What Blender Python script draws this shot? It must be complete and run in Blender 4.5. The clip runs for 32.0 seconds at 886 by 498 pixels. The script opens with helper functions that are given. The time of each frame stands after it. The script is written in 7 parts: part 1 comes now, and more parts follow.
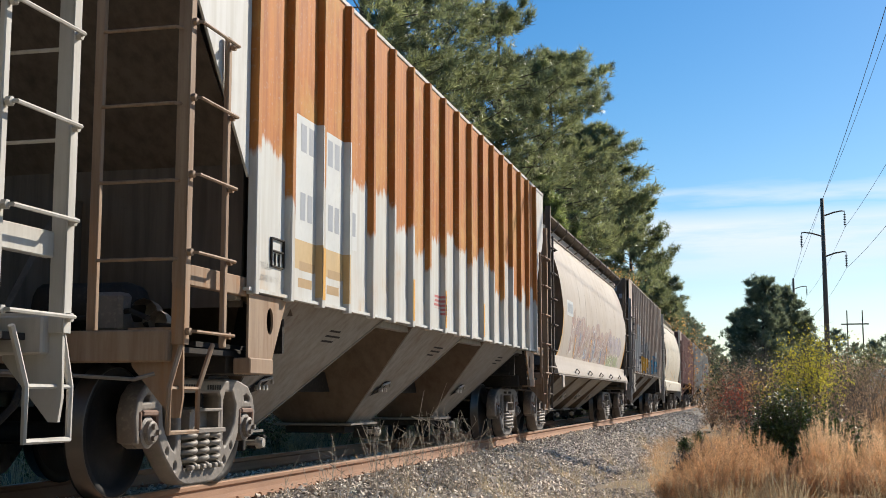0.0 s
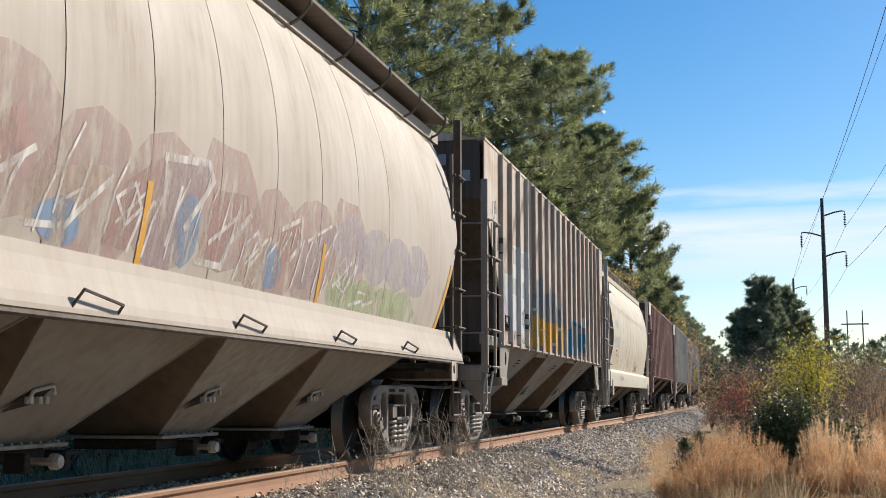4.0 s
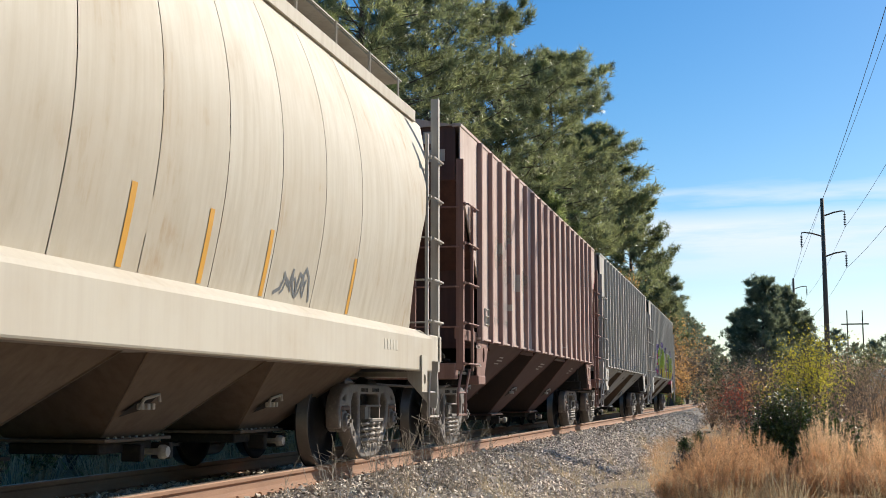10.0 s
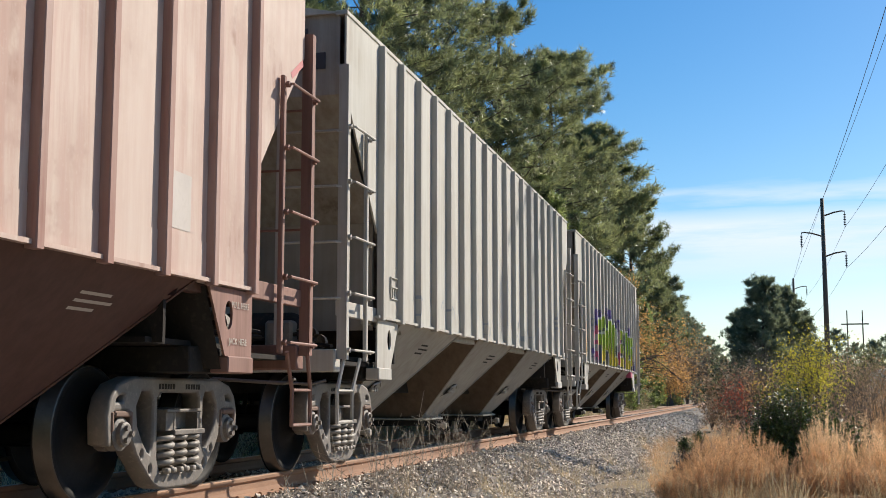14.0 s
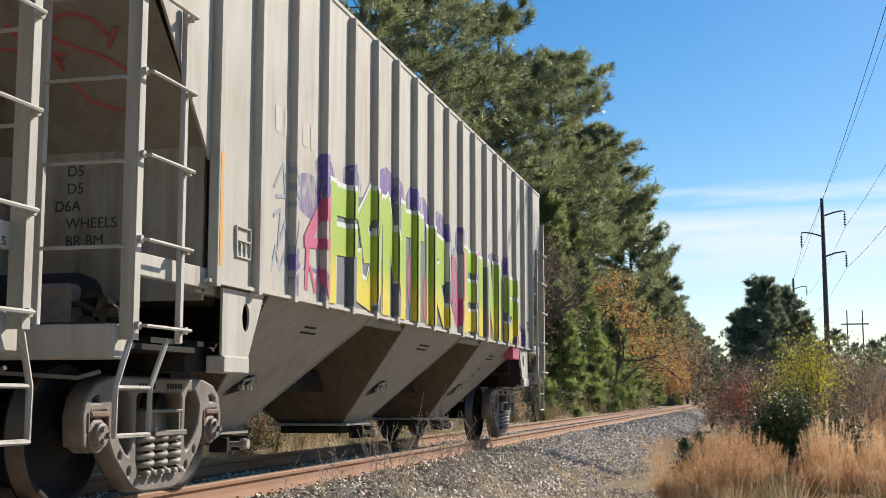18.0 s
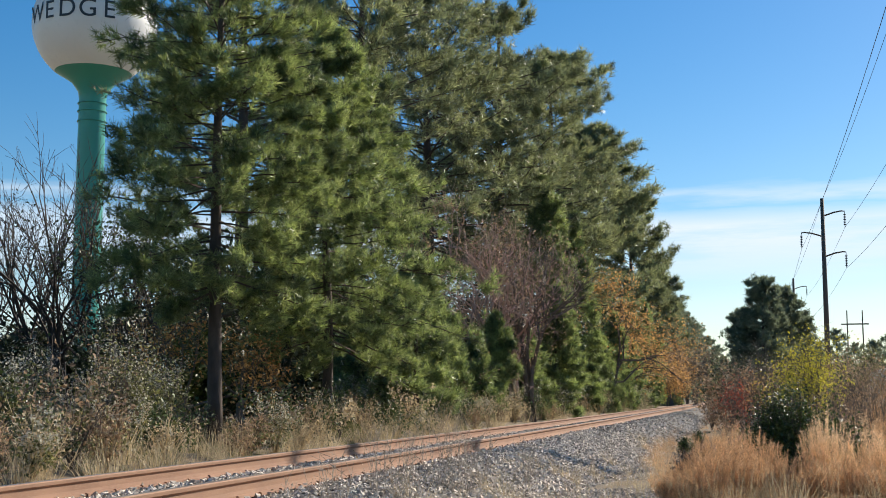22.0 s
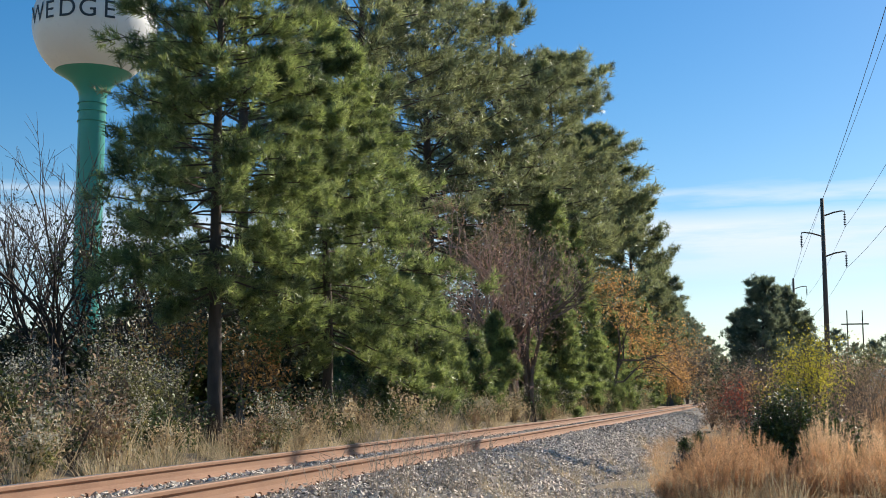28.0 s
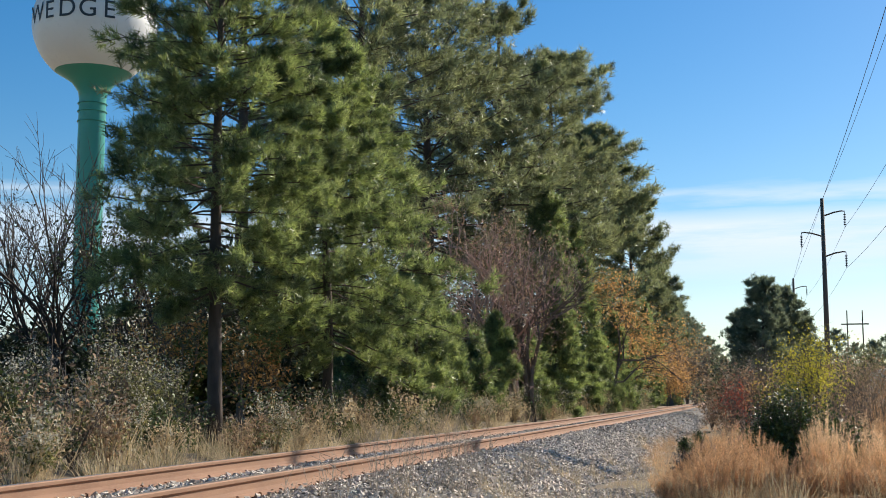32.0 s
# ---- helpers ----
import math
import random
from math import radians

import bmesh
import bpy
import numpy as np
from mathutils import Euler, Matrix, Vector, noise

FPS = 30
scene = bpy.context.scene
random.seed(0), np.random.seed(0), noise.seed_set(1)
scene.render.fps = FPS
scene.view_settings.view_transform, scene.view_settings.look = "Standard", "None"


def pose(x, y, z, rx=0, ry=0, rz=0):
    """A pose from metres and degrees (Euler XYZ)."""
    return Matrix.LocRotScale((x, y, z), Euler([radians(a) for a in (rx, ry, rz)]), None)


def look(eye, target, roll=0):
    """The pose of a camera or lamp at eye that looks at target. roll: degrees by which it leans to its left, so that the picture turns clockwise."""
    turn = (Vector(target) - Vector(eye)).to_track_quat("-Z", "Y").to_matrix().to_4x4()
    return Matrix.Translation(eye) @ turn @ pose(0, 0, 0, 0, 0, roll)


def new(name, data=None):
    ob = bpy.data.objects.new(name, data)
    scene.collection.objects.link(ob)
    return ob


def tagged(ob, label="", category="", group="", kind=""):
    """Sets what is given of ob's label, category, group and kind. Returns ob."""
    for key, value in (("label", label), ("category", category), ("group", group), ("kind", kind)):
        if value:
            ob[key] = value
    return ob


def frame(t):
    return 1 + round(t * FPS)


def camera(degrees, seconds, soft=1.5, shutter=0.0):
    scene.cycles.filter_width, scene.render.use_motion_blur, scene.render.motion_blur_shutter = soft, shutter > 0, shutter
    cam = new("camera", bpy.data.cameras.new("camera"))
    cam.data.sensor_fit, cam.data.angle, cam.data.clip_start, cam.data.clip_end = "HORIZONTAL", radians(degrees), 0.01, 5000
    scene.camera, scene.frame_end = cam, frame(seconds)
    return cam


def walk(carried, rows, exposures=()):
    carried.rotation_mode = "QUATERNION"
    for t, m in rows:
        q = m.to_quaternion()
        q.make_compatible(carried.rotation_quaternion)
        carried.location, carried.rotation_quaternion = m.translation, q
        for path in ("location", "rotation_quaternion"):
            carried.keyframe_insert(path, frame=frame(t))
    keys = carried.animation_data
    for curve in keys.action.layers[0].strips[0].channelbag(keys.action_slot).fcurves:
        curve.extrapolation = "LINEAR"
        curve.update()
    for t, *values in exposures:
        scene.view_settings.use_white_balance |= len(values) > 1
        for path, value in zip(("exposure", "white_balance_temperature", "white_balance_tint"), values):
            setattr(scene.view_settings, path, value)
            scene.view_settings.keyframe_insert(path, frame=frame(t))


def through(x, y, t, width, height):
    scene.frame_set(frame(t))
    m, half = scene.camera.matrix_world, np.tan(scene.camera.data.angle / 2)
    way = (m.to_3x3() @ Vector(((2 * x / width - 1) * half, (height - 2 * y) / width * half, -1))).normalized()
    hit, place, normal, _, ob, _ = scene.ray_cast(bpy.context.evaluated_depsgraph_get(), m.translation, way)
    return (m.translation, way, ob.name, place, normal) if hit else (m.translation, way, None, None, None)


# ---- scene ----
cam = camera(40.07, 32.0, soft=0.9)
YAW, PITCH = 14.05, 6.94
EYE = (5.35, 0.0, 0.742)
VIEW = pose(*EYE, 90 + PITCH, 0, YAW)
walk(cam, [(0.0, VIEW), (32.0, VIEW)])

# ---- daylight ----
SUN_AZ, SUN_EL = 34.5, 32.0          # degrees clockwise from +y, above the horizon
scene.view_settings.exposure = 0.42
world = bpy.data.worlds.new("sky")
world.use_nodes = True
scene.world = world
wn = world.node_tree.nodes
sky = wn.new("ShaderNodeTexSky")
sky.sky_type = "NISHITA"
sky.sun_disc = False
sky.sun_elevation, sky.sun_rotation = radians(SUN_EL), radians(SUN_AZ)
sky.air_density, sky.dust_density, sky.ozone_density = 1.0, 0.3, 2.5
wn["Background"].inputs["Strength"].default_value = 0.076
deep = wn.new("ShaderNodeHueSaturation")
deep.inputs["Saturation"].default_value, deep.inputs["Value"].default_value = 1.42, 1.20
world.node_tree.links.new(sky.outputs["Color"], deep.inputs["Color"])
world.node_tree.links.new(deep.outputs["Color"], wn["Background"].inputs["Color"])
sun = new("sun", bpy.data.lights.new("sun", "SUN"))
sun.data.energy, sun.data.angle, sun.data.color = 5.0, radians(0.53), (1.0, 0.91, 0.77)
az, el = radians(SUN_AZ), radians(SUN_EL)
sun.matrix_world = look((math.sin(az) * math.cos(el) * 50, math.cos(az) * math.cos(el) * 50, math.sin(el) * 50), (0, 0, 0))

# ---- materials ----
MATS = {}


def nodes_of(name):
    m = bpy.data.materials.new(name)
    m.use_nodes = True
    return m, m.node_tree.nodes, m.node_tree.links


def noise_node(n, l, vec, scale, detail=4.0, rough=0.55):
    t = n.new("ShaderNodeTexNoise")
    t.inputs["Scale"].default_value, t.inputs["Detail"].default_value, t.inputs["Roughness"].default_value = scale, detail, rough
    l.new(vec, t.inputs["Vector"])
    return t.outputs["Fac"]


def ramp(n, l, fac, lo, hi):
    r = n.new("ShaderNodeMapRange")
    r.inputs["From Min"].default_value, r.inputs["From Max"].default_value = lo, hi
    l.new(fac, r.inputs["Value"])
    return r.outputs["Result"]


def mix(n, l, fac, a, b, mode="MIX"):
    m = n.new("ShaderNodeMix")
    m.data_type, m.blend_type = "RGBA", mode
    for sock, v in (("Factor", fac), ("A", a), ("B", b)):
        s = [i for i in m.inputs if i.name == sock and i.enabled][0]
        if isinstance(v, (int, float)):
            s.default_value = v
        elif isinstance(v, tuple):
            s.default_value = (*v, 1.0)
        else:
            l.new(v, s)
    return [o for o in m.outputs if o.enabled][0]


def calc(n, l, op, a, b=0.0):
    m = n.new("ShaderNodeMath")
    m.operation = op
    for i, v in enumerate((a, b)):
        if isinstance(v, (int, float)):
            m.inputs[i].default_value = v
        else:
            l.new(v, m.inputs[i])
    return m.outputs[0]


def surface(name, colour, second=None, rough=0.7, metal=0.0, coarse=1.5, fine=18.0, stretch=(1, 1, 1), bump=0.15, amount=0.6, third=None, island=0.0, spec=0.5, translucent=0.0, through=(1.0, 1.0, 1.0)):
    """A surface with two scales of variation, fine relief and, for leaves, light passing through."""
    if name in MATS:
        return MATS[name]
    m, n, l = nodes_of(name)
    b = n["Principled BSDF"]
    tc = n.new("ShaderNodeTexCoord")
    mp = n.new("ShaderNodeMapping")
    mp.inputs["Scale"].default_value = stretch
    l.new(tc.outputs["Object"], mp.inputs["Vector"])
    info = n.new("ShaderNodeObjectInfo")
    add = n.new("ShaderNodeVectorMath")
    add.operation = "ADD"
    big = n.new("ShaderNodeVectorMath")
    big.operation = "SCALE"
    comb = n.new("ShaderNodeCombineXYZ")
    l.new(info.outputs["Random"], comb.inputs[0])
    l.new(info.outputs["Random"], comb.inputs[2])
    big.inputs["Scale"].default_value = 37.0
    l.new(comb.outputs[0], big.inputs[0])
    l.new(mp.outputs[0], add.inputs[0])
    l.new(big.outputs[0], add.inputs[1])
    vec = add.outputs[0]
    second = second or tuple(c * 0.6 for c in colour)
    a = noise_node(n, l, vec, coarse)
    f = noise_node(n, l, vec, fine, 6.0)
    col = mix(n, l, calc(n, l, "MULTIPLY", ramp(n, l, a, 0.38, 0.66), amount), colour, second)
    col = mix(n, l, ramp(n, l, f, 0.52, 0.78), col, third or tuple(c * 0.75 for c in colour))
    if island:
        geo = n.new("ShaderNodeNewGeometry")
        hsv = n.new("ShaderNodeHueSaturation")
        l.new(calc(n, l, "ADD", calc(n, l, "MULTIPLY", geo.outputs["Random Per Island"], 2 * island), 1.0 - island), hsv.inputs["Value"])
        l.new(col, hsv.inputs["Color"])
        col = hsv.outputs["Color"]
    l.new(col, b.inputs["Base Color"])
    b.inputs["Metallic"].default_value = metal
    b.inputs["Specular IOR Level"].default_value = spec
    l.new(calc(n, l, "ADD", calc(n, l, "MULTIPLY", f, 0.25), rough - 0.12), b.inputs["Roughness"])
    if bump:
        bp = n.new("ShaderNodeBump")
        bp.inputs["Strength"].default_value, bp.inputs["Distance"].default_value = bump, 0.01
        l.new(f, bp.inputs["Height"])
        l.new(bp.outputs[0], b.inputs["Normal"])
    if translucent:
        t = n.new("ShaderNodeBsdfTranslucent")
        l.new(mix(n, l, 1.0, col, through, "MULTIPLY"), t.inputs["Color"])
        s = n.new("ShaderNodeMixShader")
        s.inputs[0].default_value = translucent
        l.new(b.outputs[0], s.inputs[1])
        l.new(t.outputs[0], s.inputs[2])
        l.new(s.outputs[0], n["Material Output"].inputs["Surface"])
    MATS[name] = m
    return m


def car_paint(name, paint, stain, rust, rust_share=0.35, level=None, over=None, under=None, rough=0.72, spread=0.5, tone=0.35):
    """Weathered car paint: vertical streaks, rust patches and, where level is set, a ragged
    edge at that height above which the coat has rusted through."""
    m, n, l = nodes_of(name)
    b = n["Principled BSDF"]
    tc, info = n.new("ShaderNodeTexCoord"), n.new("ShaderNodeObjectInfo")
    sep = n.new("ShaderNodeSeparateXYZ")
    l.new(tc.outputs["Object"], sep.inputs[0])
    comb = n.new("ShaderNodeCombineXYZ")
    l.new(calc(n, l, "ADD", sep.outputs[0], calc(n, l, "MULTIPLY", info.outputs["Random"], 53.0)), comb.inputs[0])
    l.new(calc(n, l, "ADD", sep.outputs[1], calc(n, l, "MULTIPLY", info.outputs["Random"], 31.0)), comb.inputs[1])
    l.new(sep.outputs[2], comb.inputs[2])
    flat = n.new("ShaderNodeMapping")
    flat.inputs["Scale"].default_value = (6.0, 6.0, 0.45)
    l.new(comb.outputs[0], flat.inputs["Vector"])
    streak = noise_node(n, l, flat.outputs[0], 1.6, 6.0, 0.62)
    patch = noise_node(n, l, comb.outputs[0], 1.1, 5.0, 0.6)
    fine = noise_node(n, l, comb.outputs[0], 26.0, 4.0)
    col = mix(n, l, ramp(n, l, streak, 0.40, 0.72), paint, stain)
    sheet_tone = calc(n, l, "FRACT", calc(n, l, "MULTIPLY", info.outputs["Random"], 7.31))
    col = mix(n, l, calc(n, l, "MULTIPLY", ramp(n, l, sheet_tone, 0.25, 1.0), tone), col, stain)
    col = mix(n, l, calc(n, l, "MULTIPLY", ramp(n, l, patch, 0.45, 0.62), tone * 0.7), col, tuple(0.5 * (a + b) for a, b in zip(stain, rust)))
    if level is not None:
        rusty = mix(n, l, ramp(n, l, streak, 0.38, 0.66), over, under)
        rusty = mix(n, l, ramp(n, l, patch, 0.5, 0.75), rusty, rust)
        edge = calc(n, l, "ADD", calc(n, l, "MULTIPLY", info.outputs["Random"], spread), level)
        wob = calc(n, l, "ADD", calc(n, l, "MULTIPLY", calc(n, l, "SUBTRACT", streak, 0.5), 0.35), calc(n, l, "MULTIPLY", calc(n, l, "SUBTRACT", patch, 0.5), 0.6))
        d = calc(n, l, "SUBTRACT", calc(n, l, "ADD", sep.outputs[2], wob), edge)
        col = mix(n, l, ramp(n, l, d, -0.03, 0.04), col, rusty)
    spot = calc(n, l, "MULTIPLY", ramp(n, l, patch, 0.58, 0.74), ramp(n, l, streak, 0.45, 0.62))
    col = mix(n, l, calc(n, l, "MULTIPLY", spot, rust_share), col, rust)
    col = mix(n, l, calc(n, l, "MULTIPLY", ramp(n, l, fine, 0.58, 0.75), 0.25), col, stain)
    l.new(col, b.inputs["Base Color"])
    b.inputs["Specular IOR Level"].default_value = 0.3
    l.new(calc(n, l, "ADD", calc(n, l, "MULTIPLY", patch, 0.3), rough - 0.15), b.inputs["Roughness"])
    bp = n.new("ShaderNodeBump")
    bp.inputs["Strength"].default_value, bp.inputs["Distance"].default_value = 0.12, 0.01
    l.new(patch, bp.inputs["Height"])
    l.new(bp.outputs[0], b.inputs["Normal"])
    return m


BALLAST = surface("ballast_stone", (0.64, 0.555, 0.46), (0.36, 0.305, 0.25), rough=0.9, coarse=3, fine=60, third=(0.74, 0.66, 0.56), island=0.65, bump=0.3)
# far darker than the stones: shade in the gaps between them, as colour
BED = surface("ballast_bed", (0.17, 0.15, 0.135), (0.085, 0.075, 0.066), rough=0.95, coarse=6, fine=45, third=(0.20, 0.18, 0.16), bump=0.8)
SOIL = surface("dry_soil", (0.22, 0.16, 0.10), (0.14, 0.115, 0.06), rough=0.95, coarse=0.4, fine=9, third=(0.24, 0.19, 0.12), bump=0.6)
RAIL_RUST = surface("rail_rust", (0.34, 0.19, 0.115), (0.22, 0.115, 0.07), rough=0.8, coarse=2, fine=30, third=(0.36, 0.22, 0.14), stretch=(3, 0.6, 3))
RAIL_TOP = surface("rail_running_surface", (0.42, 0.36, 0.31), (0.30, 0.21, 0.15), rough=0.42, metal=0.7, coarse=2, fine=20, stretch=(6, 0.3, 1))
TIE_WOOD = surface("creosoted_tie", (0.075, 0.058, 0.045), (0.12, 0.10, 0.085), rough=0.9, coarse=4, fine=25, stretch=(0.6, 4, 4), bump=0.5)
BARK = surface("pine_bark", (0.115, 0.085, 0.07), (0.04, 0.031, 0.028), rough=0.95, coarse=6, fine=30, stretch=(1, 1, 0.35), bump=0.9)
TWIG = surface("grey_bark", (0.17, 0.14, 0.12), (0.09, 0.073, 0.06), rough=0.9, coarse=4, fine=30, bump=0.4)
TWIG_DARK = surface("dark_twigs", (0.07, 0.055, 0.048), (0.04, 0.033, 0.03), rough=0.9, coarse=4, fine=30, bump=0.2)
TWIG_RED = surface("reddish_twigs", (0.48, 0.33, 0.28), (0.31, 0.20, 0.17), rough=0.9, coarse=2, fine=30, bump=0.2)
NEEDLE = surface("pine_needles", (0.25, 0.30, 0.135), (0.045, 0.070, 0.034), rough=0.38, coarse=1.5, fine=4, third=(0.40, 0.42, 0.24), island=0.45, bump=0, translucent=0.38, amount=1.0, spec=0.6, through=(2.0, 2.0, 1.3))
NEEDLE_DARK = surface("old_pine_needles", (0.25, 0.28, 0.155), (0.060, 0.078, 0.048), rough=0.42, coarse=0.7, fine=2.5, third=(0.38, 0.385, 0.25), island=0.4, bump=0, translucent=0.38, amount=1.0, spec=0.55, through=(1.8, 1.75, 1.35))
# aerial haze put into the needle colour: paler and greyer with distance
NEEDLE_FAR = surface("haze_paled_needles", (0.22, 0.255, 0.175), (0.10, 0.125, 0.095), rough=0.6, coarse=0.5, fine=2.0, third=(0.30, 0.32, 0.23), island=0.3, bump=0, translucent=0.36, amount=1.0, spec=0.3, through=(1.6, 1.6, 1.4))
LEAF_GREEN = surface("evergreen_leaves", (0.085, 0.125, 0.036), (0.035, 0.052, 0.02), rough=0.42, coarse=2, fine=12, third=(0.11, 0.12, 0.035), island=0.6, bump=0, translucent=0.18)
# leaf colour darkened to stand in for the wood's deep shade
LEAF_SHADE = surface("shade_darkened_leaves", (0.060, 0.075, 0.040), (0.030, 0.037, 0.023), rough=0.6, coarse=1.0, fine=9, third=(0.085, 0.085, 0.048), island=0.6, bump=0, translucent=0.14, spec=0.3)
LEAF_OLIVE = surface("olive_leaves", (0.28, 0.27, 0.10), (0.09, 0.10, 0.04), rough=0.45, coarse=2, fine=9, third=(0.42, 0.38, 0.21), island=0.7, bump=0, translucent=0.34, amount=1.0)
LEAF_ORANGE = surface("autumn_orange_leaves", (0.60, 0.34, 0.12), (0.38, 0.18, 0.07), rough=0.55, coarse=0.9, fine=7, third=(0.66, 0.50, 0.20), island=0.55, bump=0, translucent=0.45)
LEAF_YELLOW = surface("yellow_leaves", (0.62, 0.54, 0.06), (0.45, 0.46, 0.07), rough=0.6, coarse=2, fine=9, third=(0.52, 0.46, 0.10), island=0.35, bump=0, translucent=0.4)
LEAF_RED = surface("red_sumac_leaves", (0.42, 0.085, 0.05), (0.30, 0.08, 0.05), rough=0.6, coarse=2, fine=9, third=(0.36, 0.14, 0.06), island=0.4, bump=0, translucent=0.4)
DRY_BROWN = surface("dry_brown_leaves", (0.42, 0.29, 0.18), (0.19, 0.12, 0.075), rough=0.8, coarse=1.6, fine=9, third=(0.54, 0.42, 0.29), island=0.6, bump=0, translucent=0.36)
SEED_WHITE = surface("pale_seed_heads", (0.68, 0.64, 0.52), (0.48, 0.43, 0.31), rough=0.9, coarse=2, fine=9, island=0.3, bump=0, translucent=0.3)
STRAW = surface("broomsedge_straw", (0.66, 0.42, 0.235), (0.40, 0.235, 0.125), rough=0.75, coarse=1.6, fine=6, third=(0.78, 0.58, 0.37), island=0.5, bump=0, translucent=0.42)
PLUME_TAN = surface("goldenrod_seed_plume", (0.84, 0.61, 0.38), (0.62, 0.42, 0.24), rough=0.8, coarse=2, fine=9, third=(0.88, 0.72, 0.52), island=0.4, bump=0, translucent=0.42)
STRAW_PALE = surface("pale_dry_grass", (0.66, 0.54, 0.35), (0.46, 0.34, 0.20), rough=0.7, coarse=1.2, fine=6, third=(0.58, 0.48, 0.32), island=0.35, bump=0, translucent=0.35)
POLE_STEEL = surface("weathered_pole", (0.13, 0.105, 0.085), (0.085, 0.07, 0.06), rough=0.75, coarse=1, fine=12, stretch=(4, 4, 0.4))
WITHERED = surface("withered_grey_stalk", (0.40, 0.345, 0.28), (0.28, 0.23, 0.18), rough=0.85, coarse=4, fine=30, bump=0)
CABLE = surface("cable", (0.06, 0.06, 0.065), rough=0.5, bump=0)
INSULATOR = surface("insulator", (0.10, 0.105, 0.11), rough=0.3, bump=0)
TANK_WHITE = surface("tank_white_paint", (0.80, 0.79, 0.76), (0.72, 0.70, 0.66), rough=0.4, coarse=0.2, fine=2, third=(0.74, 0.73, 0.70), amount=0.5, bump=0.05)
TANK_GREEN = surface("tank_green_paint", (0.035, 0.30, 0.235), (0.03, 0.25, 0.20), rough=0.35, coarse=0.2, fine=2, third=(0.04, 0.27, 0.22), bump=0.05)
INK = surface("dark_lettering", (0.03, 0.04, 0.05), rough=0.5, bump=0)
SHED = surface("white_metal_siding", (0.72, 0.73, 0.74), (0.6, 0.6, 0.6), rough=0.5, coarse=0.5, fine=4)

# ---- mesh building ----


class Form:
    """Collects vertices and faces of one part."""

    def __init__(self):
        self.v, self.f = [], []

    def add(self, verts, faces):
        o = len(self.v)
        self.v += [tuple(p) for p in verts]
        self.f += [tuple(i + o for i in q) for q in faces]
        return self

    def box(self, x0, x1, y0, y1, z0, z1, c=0.0):
        """A block; c bevels its edges."""
        if c <= 0:
            vs = [(x, y, z) for x in (x0, x1) for y in (y0, y1) for z in (z0, z1)]
            return self.add(vs, [(0, 1, 3, 2), (4, 6, 7, 5), (0, 4, 5, 1), (2, 3, 7, 6), (0, 2, 6, 4), (1, 5, 7, 3)])
        bm = bmesh.new()
        bmesh.ops.create_cube(bm, size=1.0)
        for v in bm.verts:
            v.co = ((x0 + x1) / 2 + v.co.x * (x1 - x0), (y0 + y1) / 2 + v.co.y * (y1 - y0), (z0 + z1) / 2 + v.co.z * (z1 - z0))
        bmesh.ops.bevel(bm, geom=bm.edges[:], offset=c, segments=1, affect="EDGES")
        bm.verts.index_update()
        self.add([v.co[:] for v in bm.verts], [[v.index for v in f.verts] for f in bm.faces])
        bm.free()
        return self

    def prism(self, pts, axis, a, b):
        """A polygon drawn across an axis and drawn out from a to b. x: pts are (y, z); y: (x, z); z: (x, y)."""
        def at(p, w):
            return {"x": (w, p[0], p[1]), "y": (p[0], w, p[1]), "z": (p[0], p[1], w)}[axis]
        n = len(pts)
        vs = [at(p, a) for p in pts] + [at(p, b) for p in pts]
        return self.add(vs, [tuple(range(n))[::-1], tuple(range(n, 2 * n))] + [(i, (i + 1) % n, n + (i + 1) % n, n + i) for i in range(n)])

    def tube(self, pts, r, n=6, r2=None):
        """A round bar along a line of points, tapering to r2."""
        pts = [Vector(p) for p in pts]
        r2 = r if r2 is None else r2
        vs, up = [], None
        for i, p in enumerate(pts):
            d = (pts[min(i + 1, len(pts) - 1)] - pts[max(i - 1, 0)])
            d = d.normalized() if d.length > 1e-9 else Vector((0, 0, 1))
            if up is None:
                up = d.orthogonal().normalized()
            up = (up - d * up.dot(d))
            up = up.normalized() if up.length > 1e-6 else d.orthogonal().normalized()
            s = d.cross(up)
            rr = r + (r2 - r) * i / (len(pts) - 1)
            vs += [p + (up * math.cos(2 * math.pi * k / n) + s * math.sin(2 * math.pi * k / n)) * rr for k in range(n)]
        m = len(pts)
        fs = [(i * n + k, i * n + (k + 1) % n, (i + 1) * n + (k + 1) % n, (i + 1) * n + k) for i in range(m - 1) for k in range(n)]
        return self.add(vs, fs + [tuple(range(n))[::-1], tuple(range((m - 1) * n, m * n))])

    def lathe(self, prof, axis, centre, n=24):
        """A profile of (radius, place along the axis) turned round it."""
        vs = []
        for r, w in prof:
            for k in range(n):
                c, s = r * math.cos(2 * math.pi * k / n), r * math.sin(2 * math.pi * k / n)
                p = {"x": (w, c, s), "y": (c, w, s), "z": (c, s, w)}[axis]
                vs.append((p[0] + centre[0], p[1] + centre[1], p[2] + centre[2]))
        m = len(prof)
        return self.add(vs, [(i * n + k, i * n + (k + 1) % n, (i + 1) * n + (k + 1) % n, (i + 1) * n + k) for i in range(m - 1) for k in range(n)])

    def mesh(self, name, mat, smooth=False):
        me = bpy.data.meshes.new(name)
        me.from_pydata(self.v, [], self.f)
        bm = bmesh.new()
        bm.from_mesh(me)
        bmesh.ops.recalc_face_normals(bm, faces=bm.faces[:])
        bm.to_mesh(me)
        bm.free()
        me.materials.append(mat)
        if smooth:
            me.polygons.foreach_set("use_smooth", [True] * len(me.polygons))
        return me


